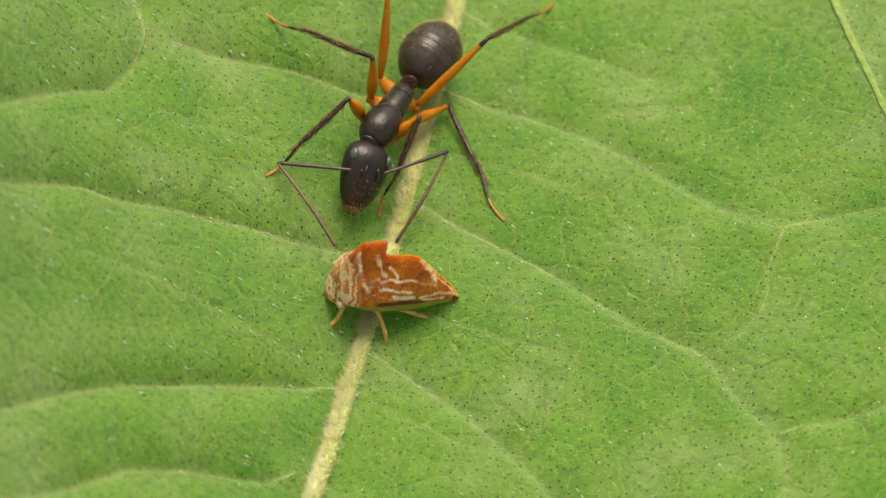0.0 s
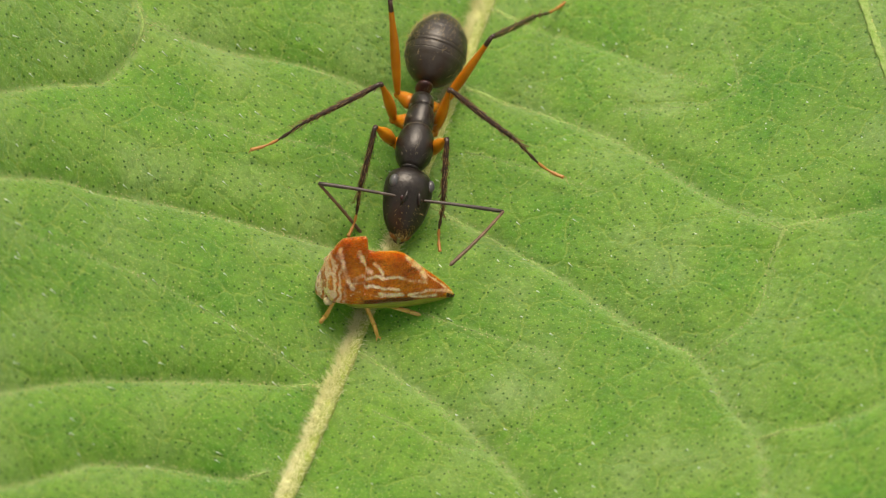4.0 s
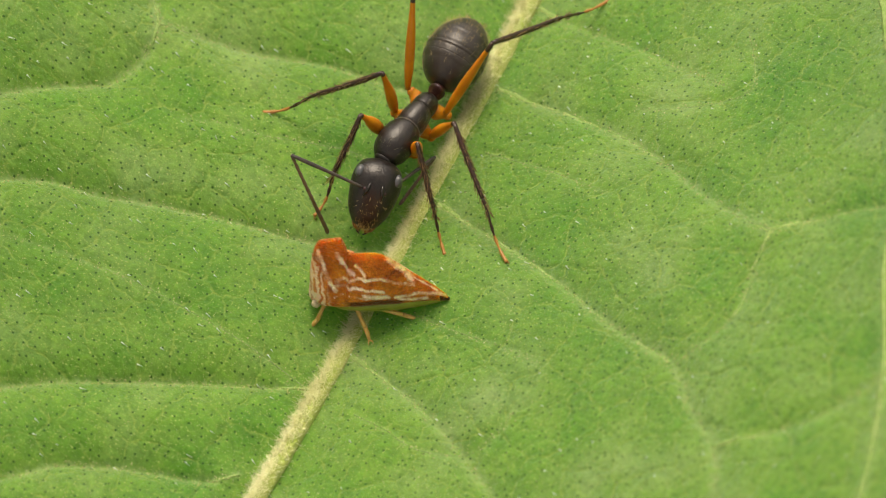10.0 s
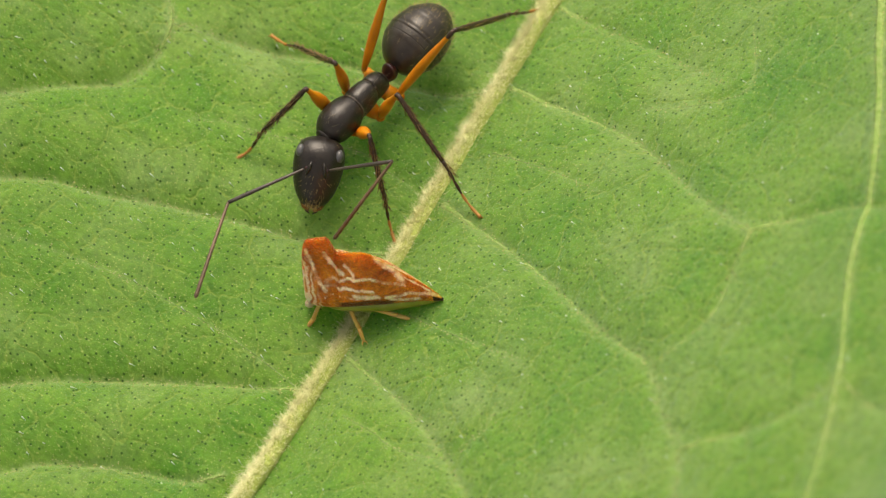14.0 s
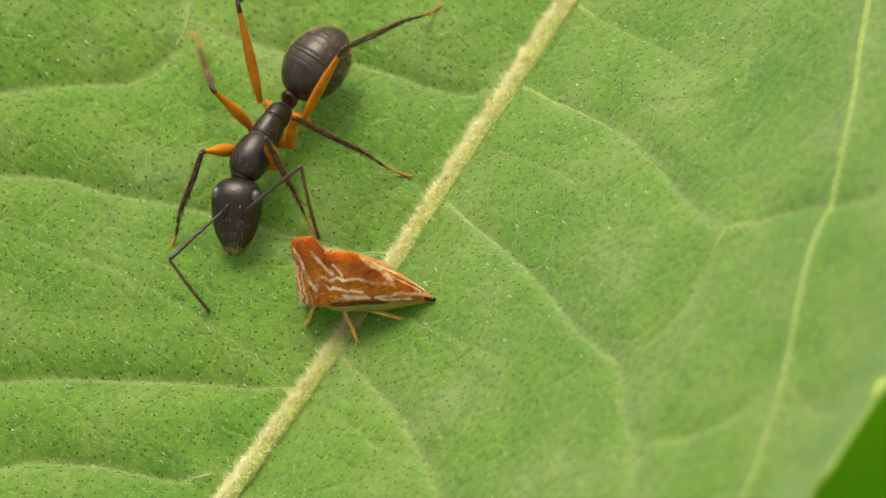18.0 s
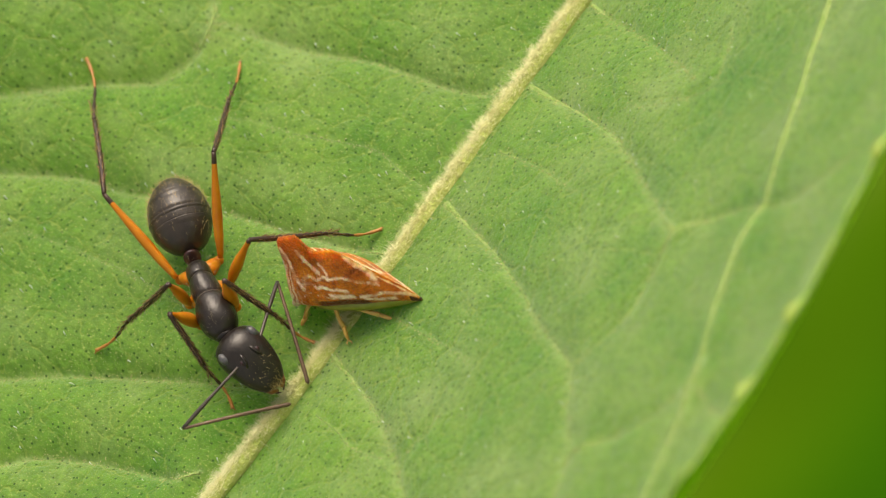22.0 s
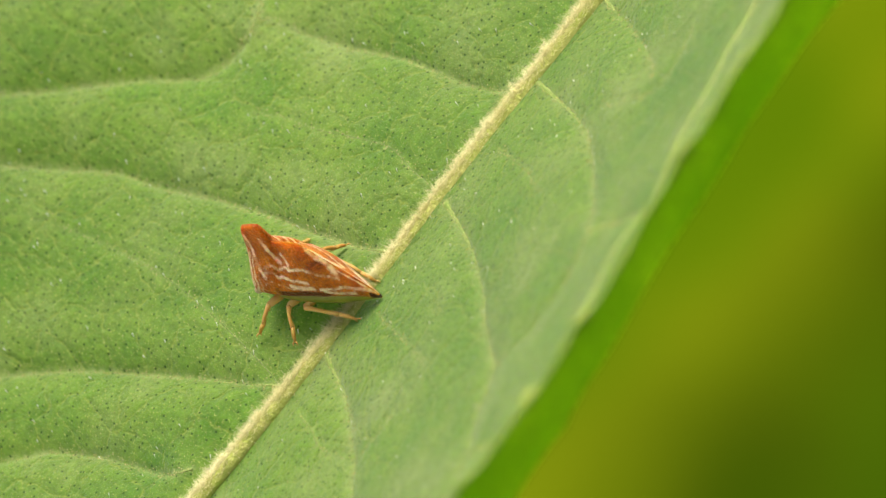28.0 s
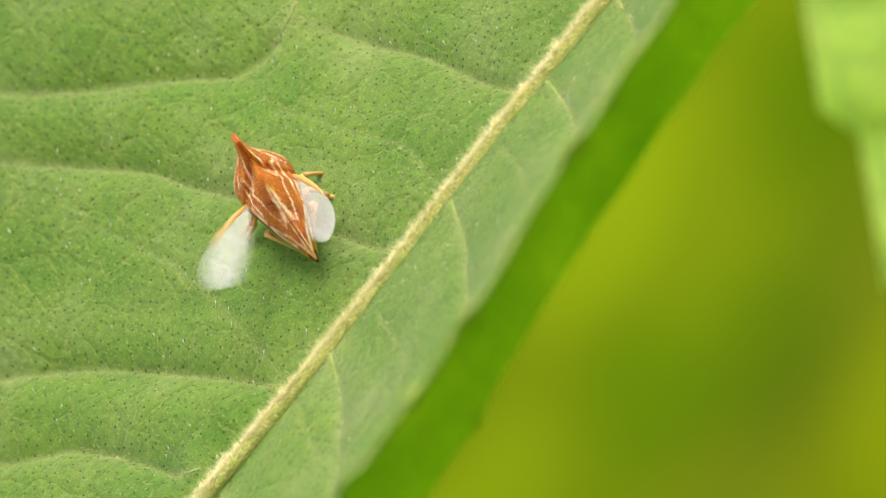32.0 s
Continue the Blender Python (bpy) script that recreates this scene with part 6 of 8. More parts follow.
    walk(ant_parts["RHfemur"], [
        (0, pose(-0.00150, -0.00085, -0.00060, -0.2, -54.2, -109.6)),
        (0.5, pose(-0.00150, -0.00085, -0.00060, -0.2, -54.5, -118.2)),
        (1, pose(-0.00150, -0.00085, -0.00060, -0.2, -54.9, -127.1)),
        (1.5, pose(-0.00150, -0.00085, -0.00060, -0.3, -58.8, -120.3)),
        (2, pose(-0.00150, -0.00085, -0.00060, -0.2, -54.9, -127.4)),
        (2.5, pose(-0.00150, -0.00085, -0.00060, -0.3, -53.1, -134.1)),
        (3, pose(-0.00150, -0.00085, -0.00060, -0.3, -51.9, -139.7)),
        (3.5, pose(-0.00150, -0.00085, -0.00060, -0.3, -53.8, -134.8)),
        (4, pose(-0.00150, -0.00085, -0.00060, -0.3, -54.8, -130.9)),
        (4.5, pose(-0.00150, -0.00085, -0.00060, -0.3, -54.7, -128.5)),
        (5, pose(-0.00150, -0.00085, -0.00060, -0.3, -53.8, -128.0)),
        (5.5, pose(-0.00150, -0.00085, -0.00060, -0.3, -52.0, -128.8)),
        (6, pose(-0.00150, -0.00085, -0.00060, -0.3, -49.6, -130.2)),
        (6.5, pose(-0.00150, -0.00085, -0.00060, -0.2, -57.3, -141.6)),
        (7, pose(-0.00150, -0.00085, -0.00060, -0.1, -62.5, -158.4)),
        (7.5, pose(-0.00150, -0.00085, -0.00060, -0.1, -64.3, -163.9)),
        (8, pose(-0.00150, -0.00085, -0.00060, -0.0, -65.4, -170.3)),
        (8.5, pose(-0.00150, -0.00085, -0.00060, -0.2, -66.6, -142.7)),
        (9, pose(-0.00150, -0.00085, -0.00060, -0.2, -57.1, -129.5)),
        (9.5, pose(-0.00150, -0.00085, -0.00060, -0.2, -57.0, -132.5)),
        (10, pose(-0.00150, -0.00085, -0.00060, -0.2, -56.7, -135.8)),
        (10.5, pose(-0.00150, -0.00085, -0.00060, -0.2, -56.6, -139.1)),
        (11, pose(-0.00150, -0.00085, -0.00060, -0.2, -56.6, -142.3)),
        (11.5, pose(-0.00150, -0.00085, -0.00060, -0.1, -70.4, -163.7)),
        (12, pose(-0.00150, -0.00085, -0.00060, 0.3, -64.6, 157.1)),
        (12.5, pose(-0.00150, -0.00085, -0.00060, -0.2, -75.6, -155.6)),
        (13, pose(-0.00150, -0.00085, -0.00060, -0.2, -62.8, -129.7)),
        (13.5, pose(-0.00150, -0.00085, -0.00060, -0.1, -70.9, -144.4)),
        (14, pose(-0.00150, -0.00085, -0.00060, 0.1, -65.6, -166.7)),
        (14.5, pose(-0.00150, -0.00085, -0.00060, -0.2, -55.2, -125.4)),
        (15, pose(-0.00150, -0.00085, -0.00060, -0.2, -58.0, -124.0)),
        (15.5, pose(-0.00150, -0.00085, -0.00060, -0.2, -59.2, -124.0)),
        (16, pose(-0.00150, -0.00085, -0.00060, -0.2, -58.8, -125.8)),
        (16.5, pose(-0.00150, -0.00085, -0.00060, -0.2, -56.4, -129.6)),
        (17, pose(-0.00150, -0.00085, -0.00060, -0.2, -59.2, -122.1)),
        (17.5, pose(-0.00150, -0.00085, -0.00060, -0.2, -61.6, -124.0)),
        (18, pose(-0.00150, -0.00085, -0.00060, -0.2, -54.1, -138.2)),
        (18.5, pose(-0.00150, -0.00085, -0.00060, -0.2, -66.2, -131.4)),
        (19, pose(-0.00150, -0.00085, -0.00060, -0.2, -51.5, -168.5)),
        (19.5, pose(-0.00150, -0.00085, -0.00060, -0.2, -44.0, -177.8)),
        (20, pose(-0.00150, -0.00085, -0.00060, -0.2, -54.9, -142.2)),
        (20.5, pose(-0.00150, -0.00085, -0.00060, -0.3, -45.9, -144.8)),
        (21, pose(-0.00150, -0.00085, -0.00060, -0.3, -38.8, -156.7)),
        (21.5, pose(-0.00150, -0.00085, -0.00060, -0.3, -34.4, -160.4)),
        (22, pose(-0.00150, -0.00085, -0.00060, -0.3, -30.8, -163.0)),
        (22.5, pose(-0.00150, -0.00085, -0.00060, -0.3, -30.1, -163.2)),
        (23, pose(-0.00150, -0.00085, -0.00060, -0.3, -29.1, -163.3)),
        (23.5, pose(-0.00150, -0.00085, -0.00060, -0.2, -17.5, -172.6)),
        (24, pose(-0.00150, -0.00085, -0.00060, -0.2, -25.8, -167.3)),
        (24.2, pose(-0.00150, -0.00085, -0.00060, -0.2, -47.0, -157.3)),
        (24.5, pose(-0.00150, -0.00085, -0.00060, -0.0, -55.5, -142.4)),
        (24.75, pose(-0.00150, -0.00085, -0.00060, -0.2, -70.3, -134.2)),
        (25, pose(-0.00150, -0.00085, -0.00060, -0.2, -69.4, -131.0)),
        (25.25, pose(-0.00150, -0.00085, -0.00060, -0.2, -49.1, -154.4)),
        (25.5, pose(-0.00150, -0.00085, -0.00060, -0.1, -5.3, -169.9)),
        (32, pose(-0.00150, -0.00085, -0.00060, -0.1, -5.3, -169.9)),
    ])
    for name in ("tibia", "tarsus", "claw", "bristle"):
        walk(ant_parts["RH" + name], [
        (0, pose(0.00534, 0.00000, 0.00000, -103.8, 42.3, -110.1)),
        (0.5, pose(0.00534, 0.00000, 0.00000, -103.7, 45.1, -109.0)),
        (1, pose(0.00534, 0.00000, 0.00000, -103.8, 48.9, -108.0)),
        (1.5, pose(0.00534, 0.00000, 0.00000, -102.5, 41.9, -108.4)),
        (2, pose(0.00534, 0.00000, 0.00000, -104.1, 47.2, -108.9)),
        (2.5, pose(0.00534, 0.00000, 0.00000, -101.7, 48.9, -105.3)),
        (3, pose(0.00534, 0.00000, 0.00000, -99.1, 50.9, -101.7)),
        (3.5, pose(0.00534, 0.00000, 0.00000, -98.5, 47.1, -101.6)),
        (4, pose(0.00534, 0.00000, 0.00000, -98.1, 44.2, -101.6)),
        (4.5, pose(0.00534, 0.00000, 0.00000, -97.9, 42.7, -101.6)),
        (5, pose(0.00534, 0.00000, 0.00000, -97.6, 42.9, -101.1)),
        (5.5, pose(0.00534, 0.00000, 0.00000, -97.2, 44.4, -100.2)),
        (6, pose(0.00534, 0.00000, 0.00000, -96.5, 46.6, -98.9)),
        (6.5, pose(0.00534, 0.00000, 0.00000, -97.3, 61.0, -98.4)),
        (7, pose(0.00534, 0.00000, 0.00000, -98.5, 79.7, -98.6)),
        (7.5, pose(0.00534, 0.00000, 0.00000, -107.1, 82.5, -107.2)),
        (8, pose(0.00534, 0.00000, 0.00000, -148.7, 85.7, -148.8)),
        (8.5, pose(0.00534, 0.00000, 0.00000, -110.1, 65.2, -112.0)),
        (9, pose(0.00534, 0.00000, 0.00000, -108.6, 57.7, -111.7)),
        (9.5, pose(0.00534, 0.00000, 0.00000, -108.4, 59.7, -111.0)),
        (10, pose(0.00534, 0.00000, 0.00000, -107.0, 61.2, -109.2)),
        (10.5, pose(0.00534, 0.00000, 0.00000, -107.4, 62.4, -109.4)),
        (11, pose(0.00534, 0.00000, 0.00000, -106.7, 63.2, -108.6)),
        (11.5, pose(0.00534, 0.00000, 0.00000, -118.5, 78.3, -119.0)),
        (12, pose(0.00534, 0.00000, 0.00000, 94.4, 65.5, 94.8)),
        (12.5, pose(0.00534, 0.00000, 0.00000, -137.7, 75.9, -138.6)),
        (13, pose(0.00534, 0.00000, 0.00000, -122.3, 60.4, -126.0)),
        (13.5, pose(0.00534, 0.00000, 0.00000, -156.5, 69.6, -157.8)),
        (14, pose(0.00534, 0.00000, 0.00000, 149.6, 69.8, 151.2)),
        (14.5, pose(0.00534, 0.00000, 0.00000, -103.6, 64.0, -105.1)),
        (15, pose(0.00534, 0.00000, 0.00000, -102.2, 60.9, -103.9)),
        (15.5, pose(0.00534, 0.00000, 0.00000, -102.3, 60.4, -104.1)),
        (16, pose(0.00534, 0.00000, 0.00000, -103.6, 62.1, -105.4)),
        (16.5, pose(0.00534, 0.00000, 0.00000, -105.8, 65.1, -107.3)),
        (17, pose(0.00534, 0.00000, 0.00000, -114.0, 64.4, -116.3)),
        (17.5, pose(0.00534, 0.00000, 0.00000, -105.9, 59.1, -108.3)),
        (18, pose(0.00534, 0.00000, 0.00000, -97.4, 63.4, -98.3)),
        (18.5, pose(0.00534, 0.00000, 0.00000, -122.4, 54.4, -127.9)),
        (19, pose(0.00534, 0.00000, 0.00000, -82.9, 71.5, -82.6)),
        (19.5, pose(0.00534, 0.00000, 0.00000, -54.7, 67.8, -52.6)),
        (20, pose(0.00534, 0.00000, 0.00000, -77.5, 64.3, -76.1)),
        (20.5, pose(0.00534, 0.00000, 0.00000, -66.8, 54.0, -62.1)),
        (21, pose(0.00534, 0.00000, 0.00000, -54.5, 48.6, -46.4)),
        (21.5, pose(0.00534, 0.00000, 0.00000, -49.4, 44.1, -39.0)),
        (22, pose(0.00534, 0.00000, 0.00000, -46.1, 39.8, -33.6)),
        (22.5, pose(0.00534, 0.00000, 0.00000, -47.9, 38.7, -34.6)),
        (23, pose(0.00534, 0.00000, 0.00000, -48.8, 37.3, -34.7)),
        (23.5, pose(0.00534, 0.00000, 0.00000, -27.3, 22.2, -11.0)),
        (24, pose(0.00534, 0.00000, 0.00000, -21.2, 34.7, -12.4)),
        (24.2, pose(0.00534, 0.00000, 0.00000, -57.6, 63.3, -54.6)),
        (24.5, pose(0.00534, 0.00000, 0.00000, -47.0, 86.2, -47.0)),
        (24.75, pose(0.00534, 0.00000, 0.00000, -125.6, 64.7, -128.4)),
        (25, pose(0.00534, 0.00000, 0.00000, -116.4, 41.4, -126.9)),
        (25.25, pose(0.00534, 0.00000, 0.00000, -62.1, 65.1, -59.8)),
        (25.5, pose(0.00534, 0.00000, 0.00000, -14.1, 9.7, -2.4)),
        (32, pose(0.00534, 0.00000, 0.00000, -14.1, 9.7, -2.4)),
    ])
    walk(ant_parts["LFfemur"], [
        (0, pose(0.00055, 0.00085, -0.00050, 3.4, -85.1, 137.4)),
        (0.5, pose(0.00055, 0.00085, -0.00050, 3.0, -85.0, 155.4)),
        (1, pose(0.00055, 0.00085, -0.00050, 2.1, -84.1, 170.5)),
        (1.5, pose(0.00055, 0.00085, -0.00050, 0.1, -70.9, -157.2)),
        (2, pose(0.00055, 0.00085, -0.00050, -0.4, -84.2, 19.3)),
        (2.5, pose(0.00055, 0.00085, -0.00050, 0.2, -84.1, -171.2)),
        (3, pose(0.00055, 0.00085, -0.00050, 0.0, -76.1, 12.3)),
        (3.5, pose(0.00055, 0.00085, -0.00050, 0.0, -76.4, 13.9)),
        (4, pose(0.00055, 0.00085, -0.00050, 0.0, -77.1, 14.1)),
        (4.5, pose(0.00055, 0.00085, -0.00050, 0.0, -77.8, 12.5)),
        (5, pose(0.00055, 0.00085, -0.00050, 0.0, -78.2, 9.4)),
        (5.5, pose(0.00055, 0.00085, -0.00050, 0.0, -78.4, 6.9)),
        (6, pose(0.00055, 0.00085, -0.00050, -0.0, -78.3, 7.3)),
        (6.5, pose(0.00055, 0.00085, -0.00050, 0.1, -75.1, 53.2)),
        (7, pose(0.00055, 0.00085, -0.00050, 0.2, -64.0, 64.1)),
        (7.5, pose(0.00055, 0.00085, -0.00050, 0.1, -62.0, 48.0)),
        (8, pose(0.00055, 0.00085, -0.00050, 0.0, -61.3, 37.2)),
        (8.5, pose(0.00055, 0.00085, -0.00050, 0.0, -72.6, 40.5)),
        (9, pose(0.00055, 0.00085, -0.00050, 0.1, -73.6, 18.6)),
        (9.5, pose(0.00055, 0.00085, -0.00050, 0.1, -71.4, 14.8)),
        (10, pose(0.00055, 0.00085, -0.00050, 0.1, -70.7, 10.4)),
        (10.5, pose(0.00055, 0.00085, -0.00050, 0.1, -76.4, 14.9)),
        (11, pose(0.00055, 0.00085, -0.00050, -0.0, -81.1, 35.9)),
        (11.5, pose(0.00055, 0.00085, -0.00050, 0.1, -57.4, 57.4)),
        (12, pose(0.00055, 0.00085, -0.00050, 0.0, -39.1, 44.6)),
        (12.5, pose(0.00055, 0.00085, -0.00050, 0.0, -58.7, 58.1)),
        (13, pose(0.00055, 0.00085, -0.00050, 0.1, -70.0, 21.2)),
        (13.5, pose(0.00055, 0.00085, -0.00050, 0.1, -74.4, 32.1)),
        (14, pose(0.00055, 0.00085, -0.00050, 0.0, -56.1, 55.9)),
        (14.5, pose(0.00055, 0.00085, -0.00050, -0.0, -58.3, 53.1)),
        (15, pose(0.00055, 0.00085, -0.00050, -0.0, -58.7, 52.9)),
        (15.5, pose(0.00055, 0.00085, -0.00050, -0.0, -59.2, 52.9)),
        (16, pose(0.00055, 0.00085, -0.00050, -0.0, -59.6, 53.1)),
        (16.5, pose(0.00055, 0.00085, -0.00050, -0.0, -59.3, 53.1)),
        (17, pose(0.00055, 0.00085, -0.00050, -0.0, -53.4, 54.2)),
        (17.5, pose(0.00055, 0.00085, -0.00050, 7.2, -88.8, 118.0)),
        (18, pose(0.00055, 0.00085, -0.00050, -1.7, -84.5, -85.9)),
        (18.5, pose(0.00055, 0.00085, -0.00050, -3.1, -85.2, -34.4)),
        (19, pose(0.00055, 0.00085, -0.00050, 0.4, -74.7, -149.7)),
        (19.5, pose(0.00055, 0.00085, -0.00050, 0.0, -70.4, -125.5)),
        (20, pose(0.00055, 0.00085, -0.00050, 1.6, -79.6, 154.2)),
        (20.5, pose(0.00055, 0.00085, -0.00050, 0.1, -73.4, -132.7)),
        (21, pose(0.00055, 0.00085, -0.00050, 0.1, -66.1, -135.4)),
        (21.5, pose(0.00055, 0.00085, -0.00050, 0.1, -50.3, -136.6)),
        (22, pose(0.00055, 0.00085, -0.00050, 2.1, -85.1, 93.7)),
        (22.5, pose(0.00055, 0.00085, -0.00050, 2.7, -84.8, 110.2)),
        (23, pose(0.00055, 0.00085, -0.00050, 3.0, -84.6, 134.5)),
        (23.5, pose(0.00055, 0.00085, -0.00050, 0.1, -77.1, 68.2)),
        (24, pose(0.00055, 0.00085, -0.00050, -0.1, -50.0, 48.7)),
        (24.2, pose(0.00055, 0.00085, -0.00050, 0.0, -52.1, 56.1)),
        (24.5, pose(0.00055, 0.00085, -0.00050, -1.3, -86.4, 37.8)),
        (24.75, pose(0.00055, 0.00085, -0.00050, 0.0, -75.2, -125.3)),
        (25, pose(0.00055, 0.00085, -0.00050, 0.0, -74.1, 57.2)),
        (25.25, pose(0.00055, 0.00085, -0.00050, 1.0, -85.3, -154.4)),
        (25.5, pose(0.00055, 0.00085, -0.00050, 0.0, -75.1, 57.0)),
        (32, pose(0.00055, 0.00085, -0.00050, 0.0, -75.1, 57.0)),
    ])
    for name in ("tibia", "tarsus", "claw", "bristle"):
        walk(ant_parts["LF" + name], [
        (0, pose(0.00221, 0.00000, 0.00000, -80.1, -7.3, -143.9)),
        (0.5, pose(0.00221, 0.00000, 0.00000, -62.7, -17.9, -149.3)),
        (1, pose(0.00221, 0.00000, 0.00000, -46.2, -24.6, -156.6)),
        (1.5, pose(0.00221, 0.00000, 0.00000, -8.5, -31.1, -175.6)),
        (2, pose(0.00221, 0.00000, 0.00000, 163.4, 42.8, 168.5)),
        (2.5, pose(0.00221, 0.00000, 0.00000, -15.5, -49.1, -168.2)),
        (3, pose(0.00221, 0.00000, 0.00000, 172.2, 66.8, 172.9)),
        (3.5, pose(0.00221, 0.00000, 0.00000, 175.2, 65.9, 175.6)),
        (4, pose(0.00221, 0.00000, 0.00000, 167.7, 64.8, 168.9)),
        (4.5, pose(0.00221, 0.00000, 0.00000, 153.7, 62.4, 156.4)),
        (5, pose(0.00221, 0.00000, 0.00000, 139.6, 58.1, 144.2)),
        (5.5, pose(0.00221, 0.00000, 0.00000, 131.0, 53.8, 137.2)),
        (6, pose(0.00221, 0.00000, 0.00000, 130.5, 52.5, 137.1)),
        (6.5, pose(0.00221, 0.00000, 0.00000, -136.8, 49.1, -144.6)),
        (7, pose(0.00221, 0.00000, 0.00000, -116.7, 32.5, -133.1)),
        (7.5, pose(0.00221, 0.00000, 0.00000, -120.3, 39.9, -132.4)),
        (8, pose(0.00221, 0.00000, 0.00000, -125.6, 48.3, -133.8)),
        (8.5, pose(0.00221, 0.00000, 0.00000, -155.4, 60.7, -158.2)),
        (9, pose(0.00221, 0.00000, 0.00000, 122.9, 55.6, 128.1)),
        (9.5, pose(0.00221, 0.00000, 0.00000, 114.8, 49.9, 121.2)),
        (10, pose(0.00221, 0.00000, 0.00000, 112.3, 45.7, 119.8)),
        (10.5, pose(0.00221, 0.00000, 0.00000, 124.3, 52.9, 130.5)),
        (11, pose(0.00221, 0.00000, 0.00000, 179.1, 63.1, 179.2)),
        (11.5, pose(0.00221, 0.00000, 0.00000, -116.4, 35.8, -130.4)),
        (12, pose(0.00221, 0.00000, 0.00000, -106.7, 28.9, -121.8)),
        (12.5, pose(0.00221, 0.00000, 0.00000, -124.0, 44.0, -134.2)),
        (13, pose(0.00221, 0.00000, 0.00000, 115.7, 54.3, 120.7)),
        (13.5, pose(0.00221, 0.00000, 0.00000, 126.6, 59.3, 130.9)),
        (14, pose(0.00221, 0.00000, 0.00000, 160.9, 76.2, 161.5)),
        (14.5, pose(0.00221, 0.00000, 0.00000, -153.5, 70.5, -154.9)),
        (15, pose(0.00221, 0.00000, 0.00000, -150.4, 69.0, -152.1)),
        (15.5, pose(0.00221, 0.00000, 0.00000, -149.3, 67.8, -151.2)),
        (16, pose(0.00221, 0.00000, 0.00000, -149.4, 67.4, -151.4)),
        (16.5, pose(0.00221, 0.00000, 0.00000, -150.5, 68.1, -152.3)),
        (17, pose(0.00221, 0.00000, 0.00000, -172.6, 79.7, -172.7)),
        (17.5, pose(0.00221, 0.00000, 0.00000, -101.6, 13.1, -132.2)),
        (18, pose(0.00221, 0.00000, 0.00000, 37.1, -29.0, 159.9)),
        (18.5, pose(0.00221, 0.00000, 0.00000, 81.1, -7.2, 141.2)),
        (19, pose(0.00221, 0.00000, 0.00000, -17.7, -24.6, -172.5)),
        (19.5, pose(0.00221, 0.00000, 0.00000, -0.1, -22.7, -179.9)),
        (20, pose(0.00221, 0.00000, 0.00000, -64.5, -15.6, -150.6)),
        (20.5, pose(0.00221, 0.00000, 0.00000, -5.2, -24.1, -177.9)),
        (21, pose(0.00221, 0.00000, 0.00000, -6.1, -15.9, -178.3)),
        (21.5, pose(0.00221, 0.00000, 0.00000, -5.7, -16.0, -178.4)),
        (22, pose(0.00221, 0.00000, 0.00000, -123.9, 25.9, -147.0)),
        (22.5, pose(0.00221, 0.00000, 0.00000, -107.6, 14.1, -142.5)),
        (23, pose(0.00221, 0.00000, 0.00000, -87.1, -2.3, -142.6)),
        (23.5, pose(0.00221, 0.00000, 0.00000, -140.1, 49.2, -147.6)),
        (24, pose(0.00221, 0.00000, 0.00000, -93.2, 78.5, -93.3)),
        (24.2, pose(0.00221, 0.00000, 0.00000, 109.5, 86.7, 109.5)),
        (24.5, pose(0.00221, 0.00000, 0.00000, 153.3, 38.8, 162.5)),
        (24.75, pose(0.00221, 0.00000, 0.00000, -0.1, -36.4, -179.9)),
        (25, pose(0.00221, 0.00000, 0.00000, -169.5, 55.4, -171.3)),
        (25.25, pose(0.00221, 0.00000, 0.00000, -33.2, -41.0, -156.8)),
        (25.5, pose(0.00221, 0.00000, 0.00000, -171.2, 55.2, -172.8)),
        (32, pose(0.00221, 0.00000, 0.00000, -171.2, 55.2, -172.8)),
    ])
